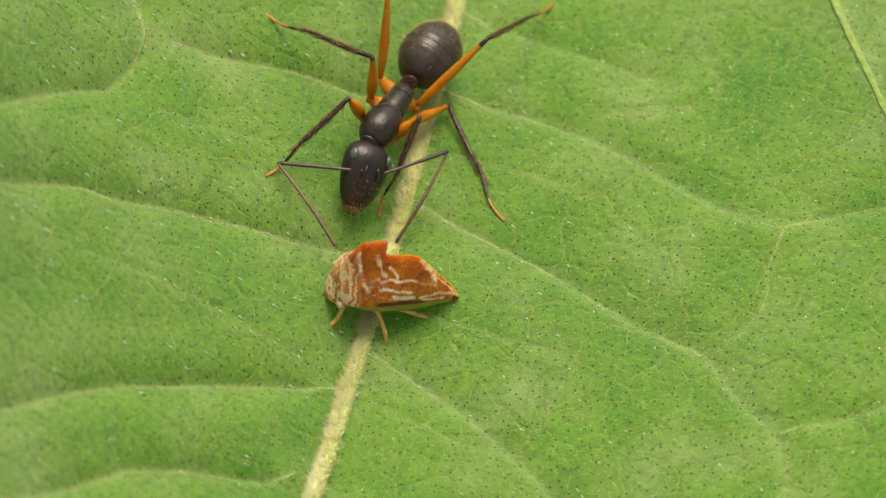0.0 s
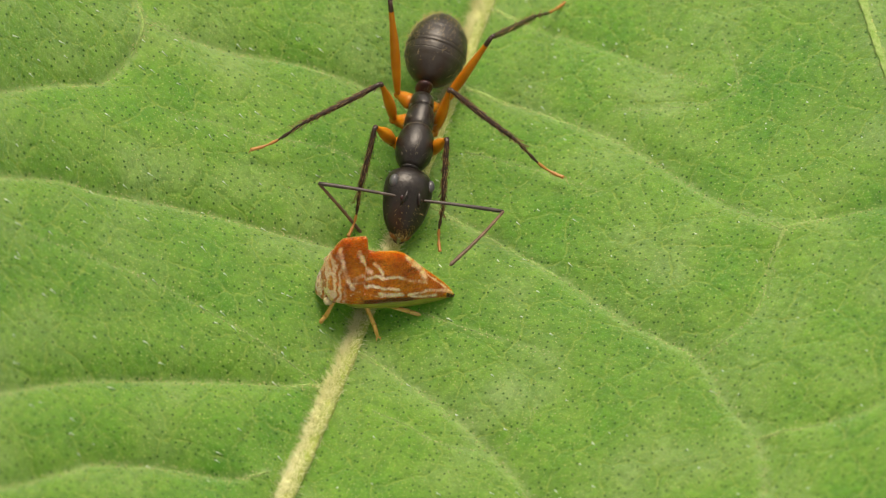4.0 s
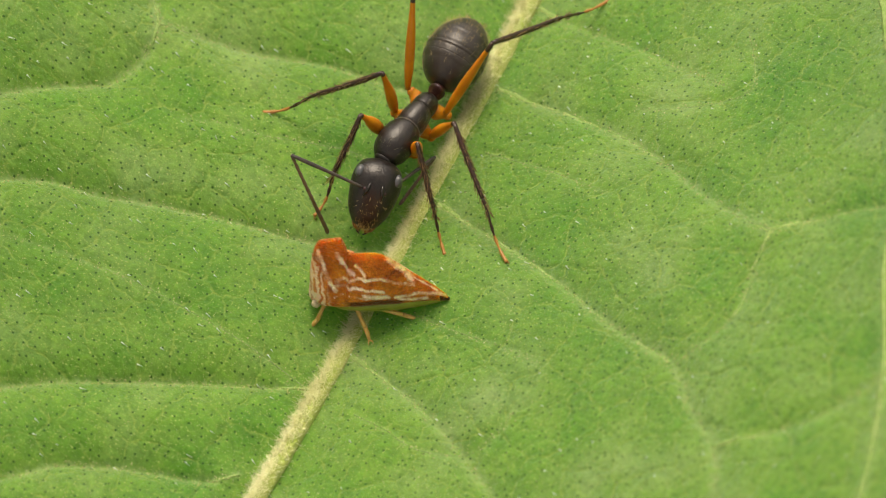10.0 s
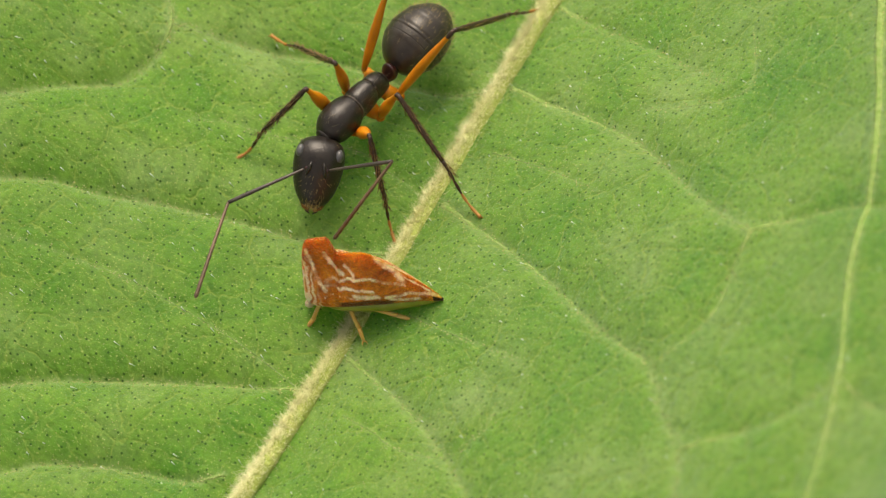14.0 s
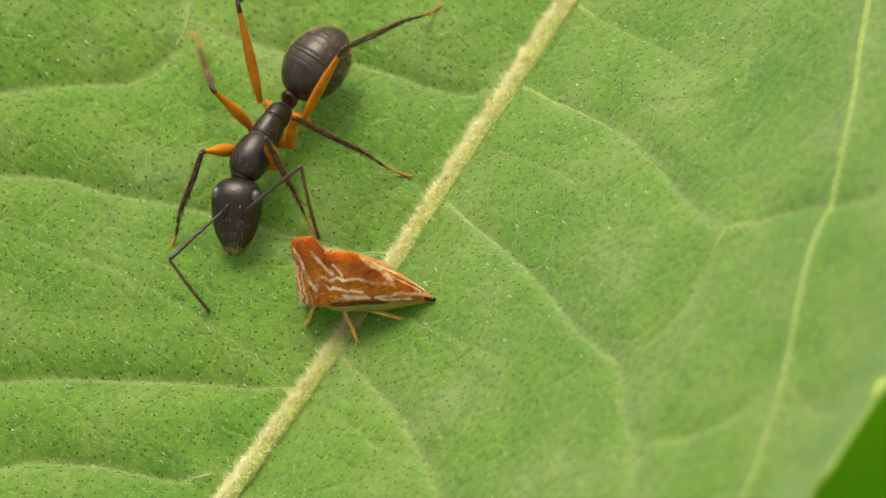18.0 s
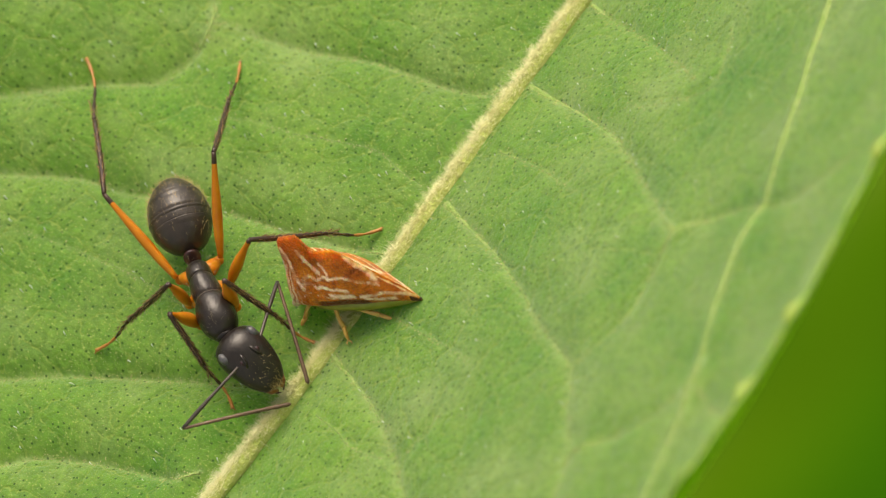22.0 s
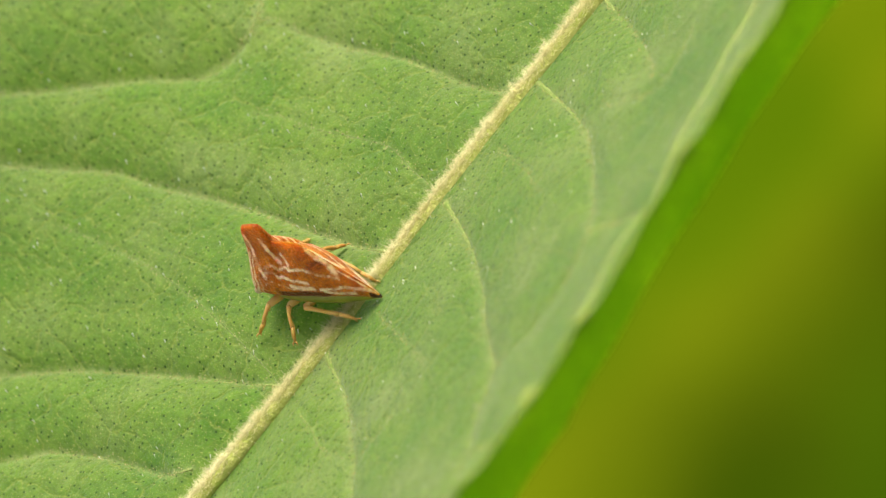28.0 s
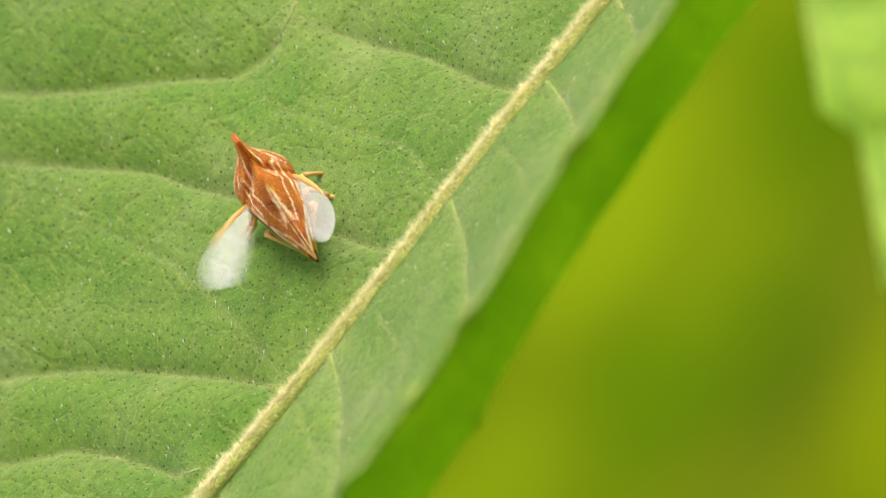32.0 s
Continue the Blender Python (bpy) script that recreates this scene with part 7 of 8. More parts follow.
    walk(ant_parts["LMfemur"], [
        (0, pose(-0.00070, 0.00095, -0.00060, -0.1, -0.2, 156.7)),
        (0.5, pose(-0.00070, 0.00095, -0.00060, -0.1, -0.5, 151.8)),
        (1, pose(-0.00070, 0.00095, -0.00060, -0.2, -0.8, 147.5)),
        (1.5, pose(-0.00070, 0.00095, -0.00060, -0.1, 2.0, 145.3)),
        (2, pose(-0.00070, 0.00095, -0.00060, -0.1, 5.4, 143.1)),
        (2.5, pose(-0.00070, 0.00095, -0.00060, -0.1, -38.7, 160.8)),
        (3, pose(-0.00070, 0.00095, -0.00060, -0.0, -80.2, -115.9)),
        (3.5, pose(-0.00070, 0.00095, -0.00060, -0.1, -78.0, -120.3)),
        (4, pose(-0.00070, 0.00095, -0.00060, -0.2, -79.8, -123.7)),
        (4.5, pose(-0.00070, 0.00095, -0.00060, -0.8, -84.2, -131.1)),
        (5, pose(-0.00070, 0.00095, -0.00060, -7.1, -88.2, 162.0)),
        (5.5, pose(-0.00070, 0.00095, -0.00060, -0.5, -84.6, 92.1)),
        (6, pose(-0.00070, 0.00095, -0.00060, -0.1, -81.0, 86.9)),
        (6.5, pose(-0.00070, 0.00095, -0.00060, 0.1, -79.0, 76.5)),
        (7, pose(-0.00070, 0.00095, -0.00060, 0.1, -74.7, 70.5)),
        (7.5, pose(-0.00070, 0.00095, -0.00060, 0.0, -72.2, 65.9)),
        (8, pose(-0.00070, 0.00095, -0.00060, 0.1, -71.3, 60.5)),
        (8.5, pose(-0.00070, 0.00095, -0.00060, 17.8, -89.6, -71.0)),
        (9, pose(-0.00070, 0.00095, -0.00060, 2.0, -87.0, 68.1)),
        (9.5, pose(-0.00070, 0.00095, -0.00060, -7.7, -88.7, -169.9)),
        (10, pose(-0.00070, 0.00095, -0.00060, 0.0, -70.9, 57.4)),
        (10.5, pose(-0.00070, 0.00095, -0.00060, 0.0, -72.6, 53.4)),
        (11, pose(-0.00070, 0.00095, -0.00060, -0.0, -75.0, 49.2)),
        (11.5, pose(-0.00070, 0.00095, -0.00060, -0.2, -75.0, 70.4)),
        (12, pose(-0.00070, 0.00095, -0.00060, -0.1, -61.0, 74.6)),
        (12.5, pose(-0.00070, 0.00095, -0.00060, -0.2, -64.6, 94.0)),
        (13, pose(-0.00070, 0.00095, -0.00060, -0.2, -63.2, 103.5)),
        (13.5, pose(-0.00070, 0.00095, -0.00060, -0.3, -77.2, 102.0)),
        (14, pose(-0.00070, 0.00095, -0.00060, -0.0, -73.8, 84.1)),
        (14.5, pose(-0.00070, 0.00095, -0.00060, 0.1, -84.8, 56.0)),
        (15, pose(-0.00070, 0.00095, -0.00060, -0.1, -86.6, -73.0)),
        (15.5, pose(-0.00070, 0.00095, -0.00060, 0.0, -83.5, -99.3)),
        (16, pose(-0.00070, 0.00095, -0.00060, 0.2, -85.2, -114.5)),
        (16.5, pose(-0.00070, 0.00095, -0.00060, 0.1, -85.2, 105.9)),
        (17, pose(-0.00070, 0.00095, -0.00060, 0.0, -80.8, 86.3)),
        (17.5, pose(-0.00070, 0.00095, -0.00060, -0.7, -86.2, 31.0)),
        (18, pose(-0.00070, 0.00095, -0.00060, -0.1, -78.4, 69.9)),
        (18.5, pose(-0.00070, 0.00095, -0.00060, 0.0, -69.7, 89.2)),
        (19, pose(-0.00070, 0.00095, -0.00060, -0.0, -66.1, 90.0)),
        (19.5, pose(-0.00070, 0.00095, -0.00060, 0.0, -58.6, 84.6)),
        (20, pose(-0.00070, 0.00095, -0.00060, 0.0, -63.2, 77.1)),
        (20.5, pose(-0.00070, 0.00095, -0.00060, 0.1, -54.3, 82.7)),
        (21, pose(-0.00070, 0.00095, -0.00060, 0.0, -55.3, 82.3)),
        (21.5, pose(-0.00070, 0.00095, -0.00060, 0.0, -55.0, 83.9)),
        (22, pose(-0.00070, 0.00095, -0.00060, 0.0, -54.8, 85.6)),
        (22.5, pose(-0.00070, 0.00095, -0.00060, 0.0, -73.6, 87.9)),
        (23, pose(-0.00070, 0.00095, -0.00060, -0.0, -71.8, 95.5)),
        (23.5, pose(-0.00070, 0.00095, -0.00060, 0.0, -71.7, 98.5)),
        (24, pose(-0.00070, 0.00095, -0.00060, 0.0, -47.0, 105.9)),
        (24.2, pose(-0.00070, 0.00095, -0.00060, 0.1, -71.8, 99.3)),
        (24.5, pose(-0.00070, 0.00095, -0.00060, 1.5, -85.1, -129.8)),
        (24.75, pose(-0.00070, 0.00095, -0.00060, -0.1, -67.5, -68.7)),
        (25, pose(-0.00070, 0.00095, -0.00060, -0.5, -80.3, -45.6)),
        (25.25, pose(-0.00070, 0.00095, -0.00060, -0.1, -65.1, -55.5)),
        (25.5, pose(-0.00070, 0.00095, -0.00060, -0.6, -80.7, -44.0)),
        (32, pose(-0.00070, 0.00095, -0.00060, -0.6, -80.7, -44.0)),
    ])
    for name in ("tibia", "tarsus", "claw", "bristle"):
        walk(ant_parts["LM" + name], [
        (0, pose(0.00310, 0.00000, 0.00000, -87.9, -7.0, -106.6)),
        (0.5, pose(0.00310, 0.00000, 0.00000, -88.3, -6.5, -104.2)),
        (1, pose(0.00310, 0.00000, 0.00000, -88.7, -6.1, -102.4)),
        (1.5, pose(0.00310, 0.00000, 0.00000, -88.4, -6.7, -103.7)),
        (2, pose(0.00310, 0.00000, 0.00000, -87.8, -7.3, -106.6)),
        (2.5, pose(0.00310, 0.00000, 0.00000, -83.3, -16.2, -112.7)),
        (3, pose(0.00310, 0.00000, 0.00000, -16.5, -65.8, -164.9)),
        (3.5, pose(0.00310, 0.00000, 0.00000, -27.2, -65.1, -155.0)),
        (4, pose(0.00310, 0.00000, 0.00000, -44.1, -66.7, -138.3)),
        (4.5, pose(0.00310, 0.00000, 0.00000, -71.4, -61.9, -110.8)),
        (5, pose(0.00310, 0.00000, 0.00000, -90.5, 13.1, -92.2)),
        (5.5, pose(0.00310, 0.00000, 0.00000, -74.2, 79.3, -73.9)),
        (6, pose(0.00310, 0.00000, 0.00000, -43.0, 85.6, -42.9)),
        (6.5, pose(0.00310, 0.00000, 0.00000, 143.7, 80.5, 144.1)),
        (7, pose(0.00310, 0.00000, 0.00000, 156.4, 70.5, 157.6)),
        (7.5, pose(0.00310, 0.00000, 0.00000, 159.3, 69.6, 160.5)),
        (8, pose(0.00310, 0.00000, 0.00000, 149.3, 70.5, 150.8)),
        (8.5, pose(0.00310, 0.00000, 0.00000, 80.4, -45.1, 103.4)),
        (9, pose(0.00310, 0.00000, 0.00000, 98.5, 61.2, 99.7)),
        (9.5, pose(0.00310, 0.00000, 0.00000, -87.6, -15.3, -98.8)),
        (10, pose(0.00310, 0.00000, 0.00000, 98.1, 88.1, 98.1)),
        (10.5, pose(0.00310, 0.00000, 0.00000, 147.2, 87.7, 147.2)),
        (11, pose(0.00310, 0.00000, 0.00000, -165.7, 84.9, -165.8)),
        (11.5, pose(0.00310, 0.00000, 0.00000, -124.7, 64.2, -127.6)),
        (12, pose(0.00310, 0.00000, 0.00000, -126.2, 67.8, -128.3)),
        (12.5, pose(0.00310, 0.00000, 0.00000, -90.5, 70.4, -90.5)),
        (13, pose(0.00310, 0.00000, 0.00000, -25.7, 59.8, -22.6)),
        (13.5, pose(0.00310, 0.00000, 0.00000, -79.2, 76.4, -78.9)),
        (14, pose(0.00310, 0.00000, 0.00000, -173.4, 76.0, -173.6)),
        (14.5, pose(0.00310, 0.00000, 0.00000, 123.0, 46.5, 131.8)),
        (15, pose(0.00310, 0.00000, 0.00000, 33.8, -54.8, 151.3)),
        (15.5, pose(0.00310, 0.00000, 0.00000, -8.9, -56.5, -172.5)),
        (16, pose(0.00310, 0.00000, 0.00000, -31.1, -51.4, -154.8)),
        (16.5, pose(0.00310, 0.00000, 0.00000, -143.6, 53.0, -149.5)),
        (17, pose(0.00310, 0.00000, 0.00000, 166.7, 63.5, 168.1)),
        (17.5, pose(0.00310, 0.00000, 0.00000, 103.0, 18.3, 126.4)),
        (18, pose(0.00310, 0.00000, 0.00000, 127.0, 42.6, 138.1)),
        (18.5, pose(0.00310, 0.00000, 0.00000, 167.3, 68.7, 168.2)),
        (19, pose(0.00310, 0.00000, 0.00000, -174.8, 73.0, -175.0)),
        (19.5, pose(0.00310, 0.00000, 0.00000, 146.7, 81.6, 147.0)),
        (20, pose(0.00310, 0.00000, 0.00000, 152.3, 73.0, 153.3)),
        (20.5, pose(0.00310, 0.00000, 0.00000, 108.0, 80.0, 108.3)),
        (21, pose(0.00310, 0.00000, 0.00000, 128.7, 82.6, 128.9)),
        (21.5, pose(0.00310, 0.00000, 0.00000, 127.1, 83.2, 127.3)),
        (22, pose(0.00310, 0.00000, 0.00000, 124.4, 83.6, 124.6)),
        (22.5, pose(0.00310, 0.00000, 0.00000, 175.9, 70.4, 176.2)),
        (23, pose(0.00310, 0.00000, 0.00000, -161.6, 63.2, -163.5)),
        (23.5, pose(0.00310, 0.00000, 0.00000, 178.5, 65.8, 178.6)),
        (24, pose(0.00310, 0.00000, 0.00000, 15.9, 80.6, 15.7)),
        (24.2, pose(0.00310, 0.00000, 0.00000, 135.6, 58.2, 140.3)),
        (24.5, pose(0.00310, 0.00000, 0.00000, -53.7, -29.8, -145.9)),
        (24.75, pose(0.00310, 0.00000, 0.00000, 5.1, -34.8, 177.1)),
        (25, pose(0.00310, 0.00000, 0.00000, 26.9, -35.8, 163.5)),
        (25.25, pose(0.00310, 0.00000, 0.00000, 13.1, -33.6, 172.7)),
        (25.5, pose(0.00310, 0.00000, 0.00000, 29.2, -36.5, 161.6)),
        (32, pose(0.00310, 0.00000, 0.00000, 29.2, -36.5, 161.6)),
    ])
    walk(ant_parts["LHfemur"], [
        (0, pose(-0.00150, 0.00085, -0.00060, -0.1, -68.7, 171.3)),
        (0.5, pose(-0.00150, 0.00085, -0.00060, 0.1, -73.5, 158.3)),
        (1, pose(-0.00150, 0.00085, -0.00060, 0.1, -69.3, 153.2)),
        (1.5, pose(-0.00150, 0.00085, -0.00060, 0.1, -68.9, 150.4)),
        (2, pose(-0.00150, 0.00085, -0.00060, 0.1, -69.3, 147.6)),
        (2.5, pose(-0.00150, 0.00085, -0.00060, -0.0, -72.7, 146.4)),
        (3, pose(-0.00150, 0.00085, -0.00060, -0.1, -74.5, 147.0)),
        (3.5, pose(-0.00150, 0.00085, -0.00060, -0.1, -74.0, 153.3)),
        (4, pose(-0.00150, 0.00085, -0.00060, -0.2, -74.3, 157.7)),
        (4.5, pose(-0.00150, 0.00085, -0.00060, -0.2, -74.9, 161.5)),
        (5, pose(-0.00150, 0.00085, -0.00060, -0.2, -75.3, 165.8)),
        (5.5, pose(-0.00150, 0.00085, -0.00060, -0.2, -75.3, 171.6)),
        (6, pose(-0.00150, 0.00085, -0.00060, -0.3, -74.7, 178.7)),
        (6.5, pose(-0.00150, 0.00085, -0.00060, 0.2, -72.1, 144.6)),
        (7, pose(-0.00150, 0.00085, -0.00060, 0.3, -64.4, 124.9)),
        (7.5, pose(-0.00150, 0.00085, -0.00060, 0.3, -63.9, 118.9)),
        (8, pose(-0.00150, 0.00085, -0.00060, 0.3, -64.0, 111.1)),
        (8.5, pose(-0.00150, 0.00085, -0.00060, 0.4, -71.4, 119.7)),
        (9, pose(-0.00150, 0.00085, -0.00060, 0.2, -72.5, 149.4)),
        (9.5, pose(-0.00150, 0.00085, -0.00060, 0.1, -70.8, 159.1)),
        (10, pose(-0.00150, 0.00085, -0.00060, -0.1, -69.7, 166.7)),
        (10.5, pose(-0.00150, 0.00085, -0.00060, -0.0, -70.9, 163.5)),
        (11, pose(-0.00150, 0.00085, -0.00060, -0.0, -73.4, 160.2)),
        (11.5, pose(-0.00150, 0.00085, -0.00060, 0.3, -67.7, 122.6)),
        (12, pose(-0.00150, 0.00085, -0.00060, 0.3, -57.7, 98.0)),
        (12.5, pose(-0.00150, 0.00085, -0.00060, 0.4, -70.5, 119.5)),
        (13, pose(-0.00150, 0.00085, -0.00060, -0.1, -73.0, 175.2)),
        (13.5, pose(-0.00150, 0.00085, -0.00060, 0.2, -71.8, 156.1)),
        (14, pose(-0.00150, 0.00085, -0.00060, 0.2, -60.3, 151.2)),
        (14.5, pose(-0.00150, 0.00085, -0.00060, 0.1, -61.5, 142.6)),
        (15, pose(-0.00150, 0.00085, -0.00060, 0.1, -60.6, 140.2)),
        (15.5, pose(-0.00150, 0.00085, -0.00060, 0.1, -59.3, 138.0)),
        (16, pose(-0.00150, 0.00085, -0.00060, 0.1, -57.9, 136.0)),
        (16.5, pose(-0.00150, 0.00085, -0.00060, 0.1, -56.8, 134.0)),
        (17, pose(-0.00150, 0.00085, -0.00060, 0.0, -57.5, 148.8)),
        (17.5, pose(-0.00150, 0.00085, -0.00060, 0.2, -66.3, 141.0)),
        (18, pose(-0.00150, 0.00085, -0.00060, 0.2, -60.9, 143.8)),
        (18.5, pose(-0.00150, 0.00085, -0.00060, 0.2, -49.4, 151.6)),
        (19, pose(-0.00150, 0.00085, -0.00060, 0.0, -54.6, 161.0)),
        (19.5, pose(-0.00150, 0.00085, -0.00060, 0.1, -61.9, 148.7)),
        (20, pose(-0.00150, 0.00085, -0.00060, 0.2, -43.6, 128.2)),
        (20.5, pose(-0.00150, 0.00085, -0.00060, 0.2, -36.1, 147.9)),
        (21, pose(-0.00150, 0.00085, -0.00060, 0.1, -53.6, 150.6)),
        (21.5, pose(-0.00150, 0.00085, -0.00060, 0.1, -50.4, 147.2)),
        (22, pose(-0.00150, 0.00085, -0.00060, 0.1, -47.6, 144.5)),
        (22.5, pose(-0.00150, 0.00085, -0.00060, 0.1, -48.1, 143.9)),
        (23, pose(-0.00150, 0.00085, -0.00060, 0.1, -48.1, 143.7)),
        (23.5, pose(-0.00150, 0.00085, -0.00060, 0.1, -40.0, 148.8)),
        (24, pose(-0.00150, 0.00085, -0.00060, 0.2, -34.3, 153.8)),
        (24.2, pose(-0.00150, 0.00085, -0.00060, 0.1, -14.7, 161.2)),
        (24.5, pose(-0.00150, 0.00085, -0.00060, 0.2, -38.7, 164.6)),
        (24.75, pose(-0.00150, 0.00085, -0.00060, 0.3, -59.5, 139.9)),
        (25, pose(-0.00150, 0.00085, -0.00060, 0.1, -65.5, 135.9)),
        (25.25, pose(-0.00150, 0.00085, -0.00060, 0.1, -70.4, 131.1)),
        (25.5, pose(-0.00150, 0.00085, -0.00060, 0.1, -65.5, 135.9)),
        (32, pose(-0.00150, 0.00085, -0.00060, 0.1, -65.5, 135.9)),
    ])
    for name in ("tibia", "tarsus", "claw", "bristle"):
        walk(ant_parts["LH" + name], [
        (0, pose(0.00534, 0.00000, 0.00000, -85.3, 83.0, -85.3)),
        (0.5, pose(0.00534, 0.00000, 0.00000, 123.4, 85.1, 123.5)),
        (1, pose(0.00534, 0.00000, 0.00000, 129.6, 83.0, 129.9)),
        (1.5, pose(0.00534, 0.00000, 0.00000, 128.1, 83.6, 128.3)),
        (2, pose(0.00534, 0.00000, 0.00000, 134.0, 83.7, 134.2)),
        (2.5, pose(0.00534, 0.00000, 0.00000, -177.0, 81.7, -177.1)),
        (3, pose(0.00534, 0.00000, 0.00000, -154.6, 77.1, -155.1)),
        (3.5, pose(0.00534, 0.00000, 0.00000, -139.2, 74.1, -140.3)),
        (4, pose(0.00534, 0.00000, 0.00000, -137.1, 73.4, -138.3)),
        (4.5, pose(0.00534, 0.00000, 0.00000, -138.4, 74.0, -139.5)),
        (5, pose(0.00534, 0.00000, 0.00000, -137.7, 74.2, -138.8)),
        (5.5, pose(0.00534, 0.00000, 0.00000, -131.3, 72.7, -132.6)),
        (6, pose(0.00534, 0.00000, 0.00000, -121.5, 68.5, -123.4)),
        (6.5, pose(0.00534, 0.00000, 0.00000, 125.7, 67.7, 127.8)),
        (7, pose(0.00534, 0.00000, 0.00000, 108.3, 48.8, 113.7)),
        (7.5, pose(0.00534, 0.00000, 0.00000, 108.7, 45.7, 115.4)),
        (8, pose(0.00534, 0.00000, 0.00000, 106.7, 40.6, 114.8)),
        (8.5, pose(0.00534, 0.00000, 0.00000, 104.5, 45.3, 109.9)),
        (9, pose(0.00534, 0.00000, 0.00000, 116.3, 70.8, 117.6)),
        (9.5, pose(0.00534, 0.00000, 0.00000, 134.8, 81.4, 135.1)),
        (10, pose(0.00534, 0.00000, 0.00000, -137.7, 84.0, -137.8)),
        (10.5, pose(0.00534, 0.00000, 0.00000, -153.4, 83.1, -153.6)),
        (11, pose(0.00534, 0.00000, 0.00000, -164.1, 80.9, -164.2)),
        (11.5, pose(0.00534, 0.00000, 0.00000, 113.6, 57.2, 117.4)),
        (12, pose(0.00534, 0.00000, 0.00000, 104.4, 37.6, 112.9)),
        (12.5, pose(0.00534, 0.00000, 0.00000, 106.4, 46.6, 112.0)),
        (13, pose(0.00534, 0.00000, 0.00000, -144.3, 79.5, -144.7)),
        (13.5, pose(0.00534, 0.00000, 0.00000, 124.7, 69.4, 126.5)),
        (14, pose(0.00534, 0.00000, 0.00000, 119.1, 67.1, 121.1)),
        (14.5, pose(0.00534, 0.00000, 0.00000, 130.4, 71.5, 131.9)),
        (15, pose(0.00534, 0.00000, 0.00000, 128.6, 72.6, 130.0)),
        (15.5, pose(0.00534, 0.00000, 0.00000, 125.2, 74.1, 126.2)),
        (16, pose(0.00534, 0.00000, 0.00000, 119.5, 75.0, 120.4)),
        (16.5, pose(0.00534, 0.00000, 0.00000, 113.1, 74.4, 113.9)),
        (17, pose(0.00534, 0.00000, 0.00000, 138.0, 82.5, 138.3)),
        (17.5, pose(0.00534, 0.00000, 0.00000, 121.0, 66.2, 123.3)),
        (18, pose(0.00534, 0.00000, 0.00000, 116.3, 64.7, 118.6)),
        (18.5, pose(0.00534, 0.00000, 0.00000, 72.8, 71.3, 71.9)),
        (19, pose(0.00534, 0.00000, 0.00000, 106.4, 86.7, 106.5)),
        (19.5, pose(0.00534, 0.00000, 0.00000, 131.8, 71.3, 133.4)),
        (20, pose(0.00534, 0.00000, 0.00000, 63.3, 66.5, 61.3)),
        (20.5, pose(0.00534, 0.00000, 0.00000, 36.7, 58.8, 32.5)),
        (21, pose(0.00534, 0.00000, 0.00000, 81.8, 81.1, 81.7)),
        (21.5, pose(0.00534, 0.00000, 0.00000, 65.0, 76.8, 64.4)),
        (22, pose(0.00534, 0.00000, 0.00000, 59.4, 72.2, 58.2)),
        (22.5, pose(0.00534, 0.00000, 0.00000, 60.3, 73.1, 59.2)),
        (23, pose(0.00534, 0.00000, 0.00000, 60.2, 73.4, 59.2)),
        (23.5, pose(0.00534, 0.00000, 0.00000, 37.0, 64.2, 34.1)),
        (24, pose(0.00534, 0.00000, 0.00000, 30.4, 55.6, 25.8)),
        (24.2, pose(0.00534, 0.00000, 0.00000, 16.6, 25.9, 7.4)),
        (24.5, pose(0.00534, 0.00000, 0.00000, 53.7, 57.9, 49.1)),
        (24.75, pose(0.00534, 0.00000, 0.00000, 101.1, 55.6, 103.3)),
        (25, pose(0.00534, 0.00000, 0.00000, 149.9, 70.4, 151.4)),
        (25.25, pose(0.00534, 0.00000, 0.00000, 137.6, 66.5, 140.1)),
        (25.5, pose(0.00534, 0.00000, 0.00000, 150.1, 71.2, 151.4)),
        (32, pose(0.00534, 0.00000, 0.00000, 150.1, 71.2, 151.4)),
    ])
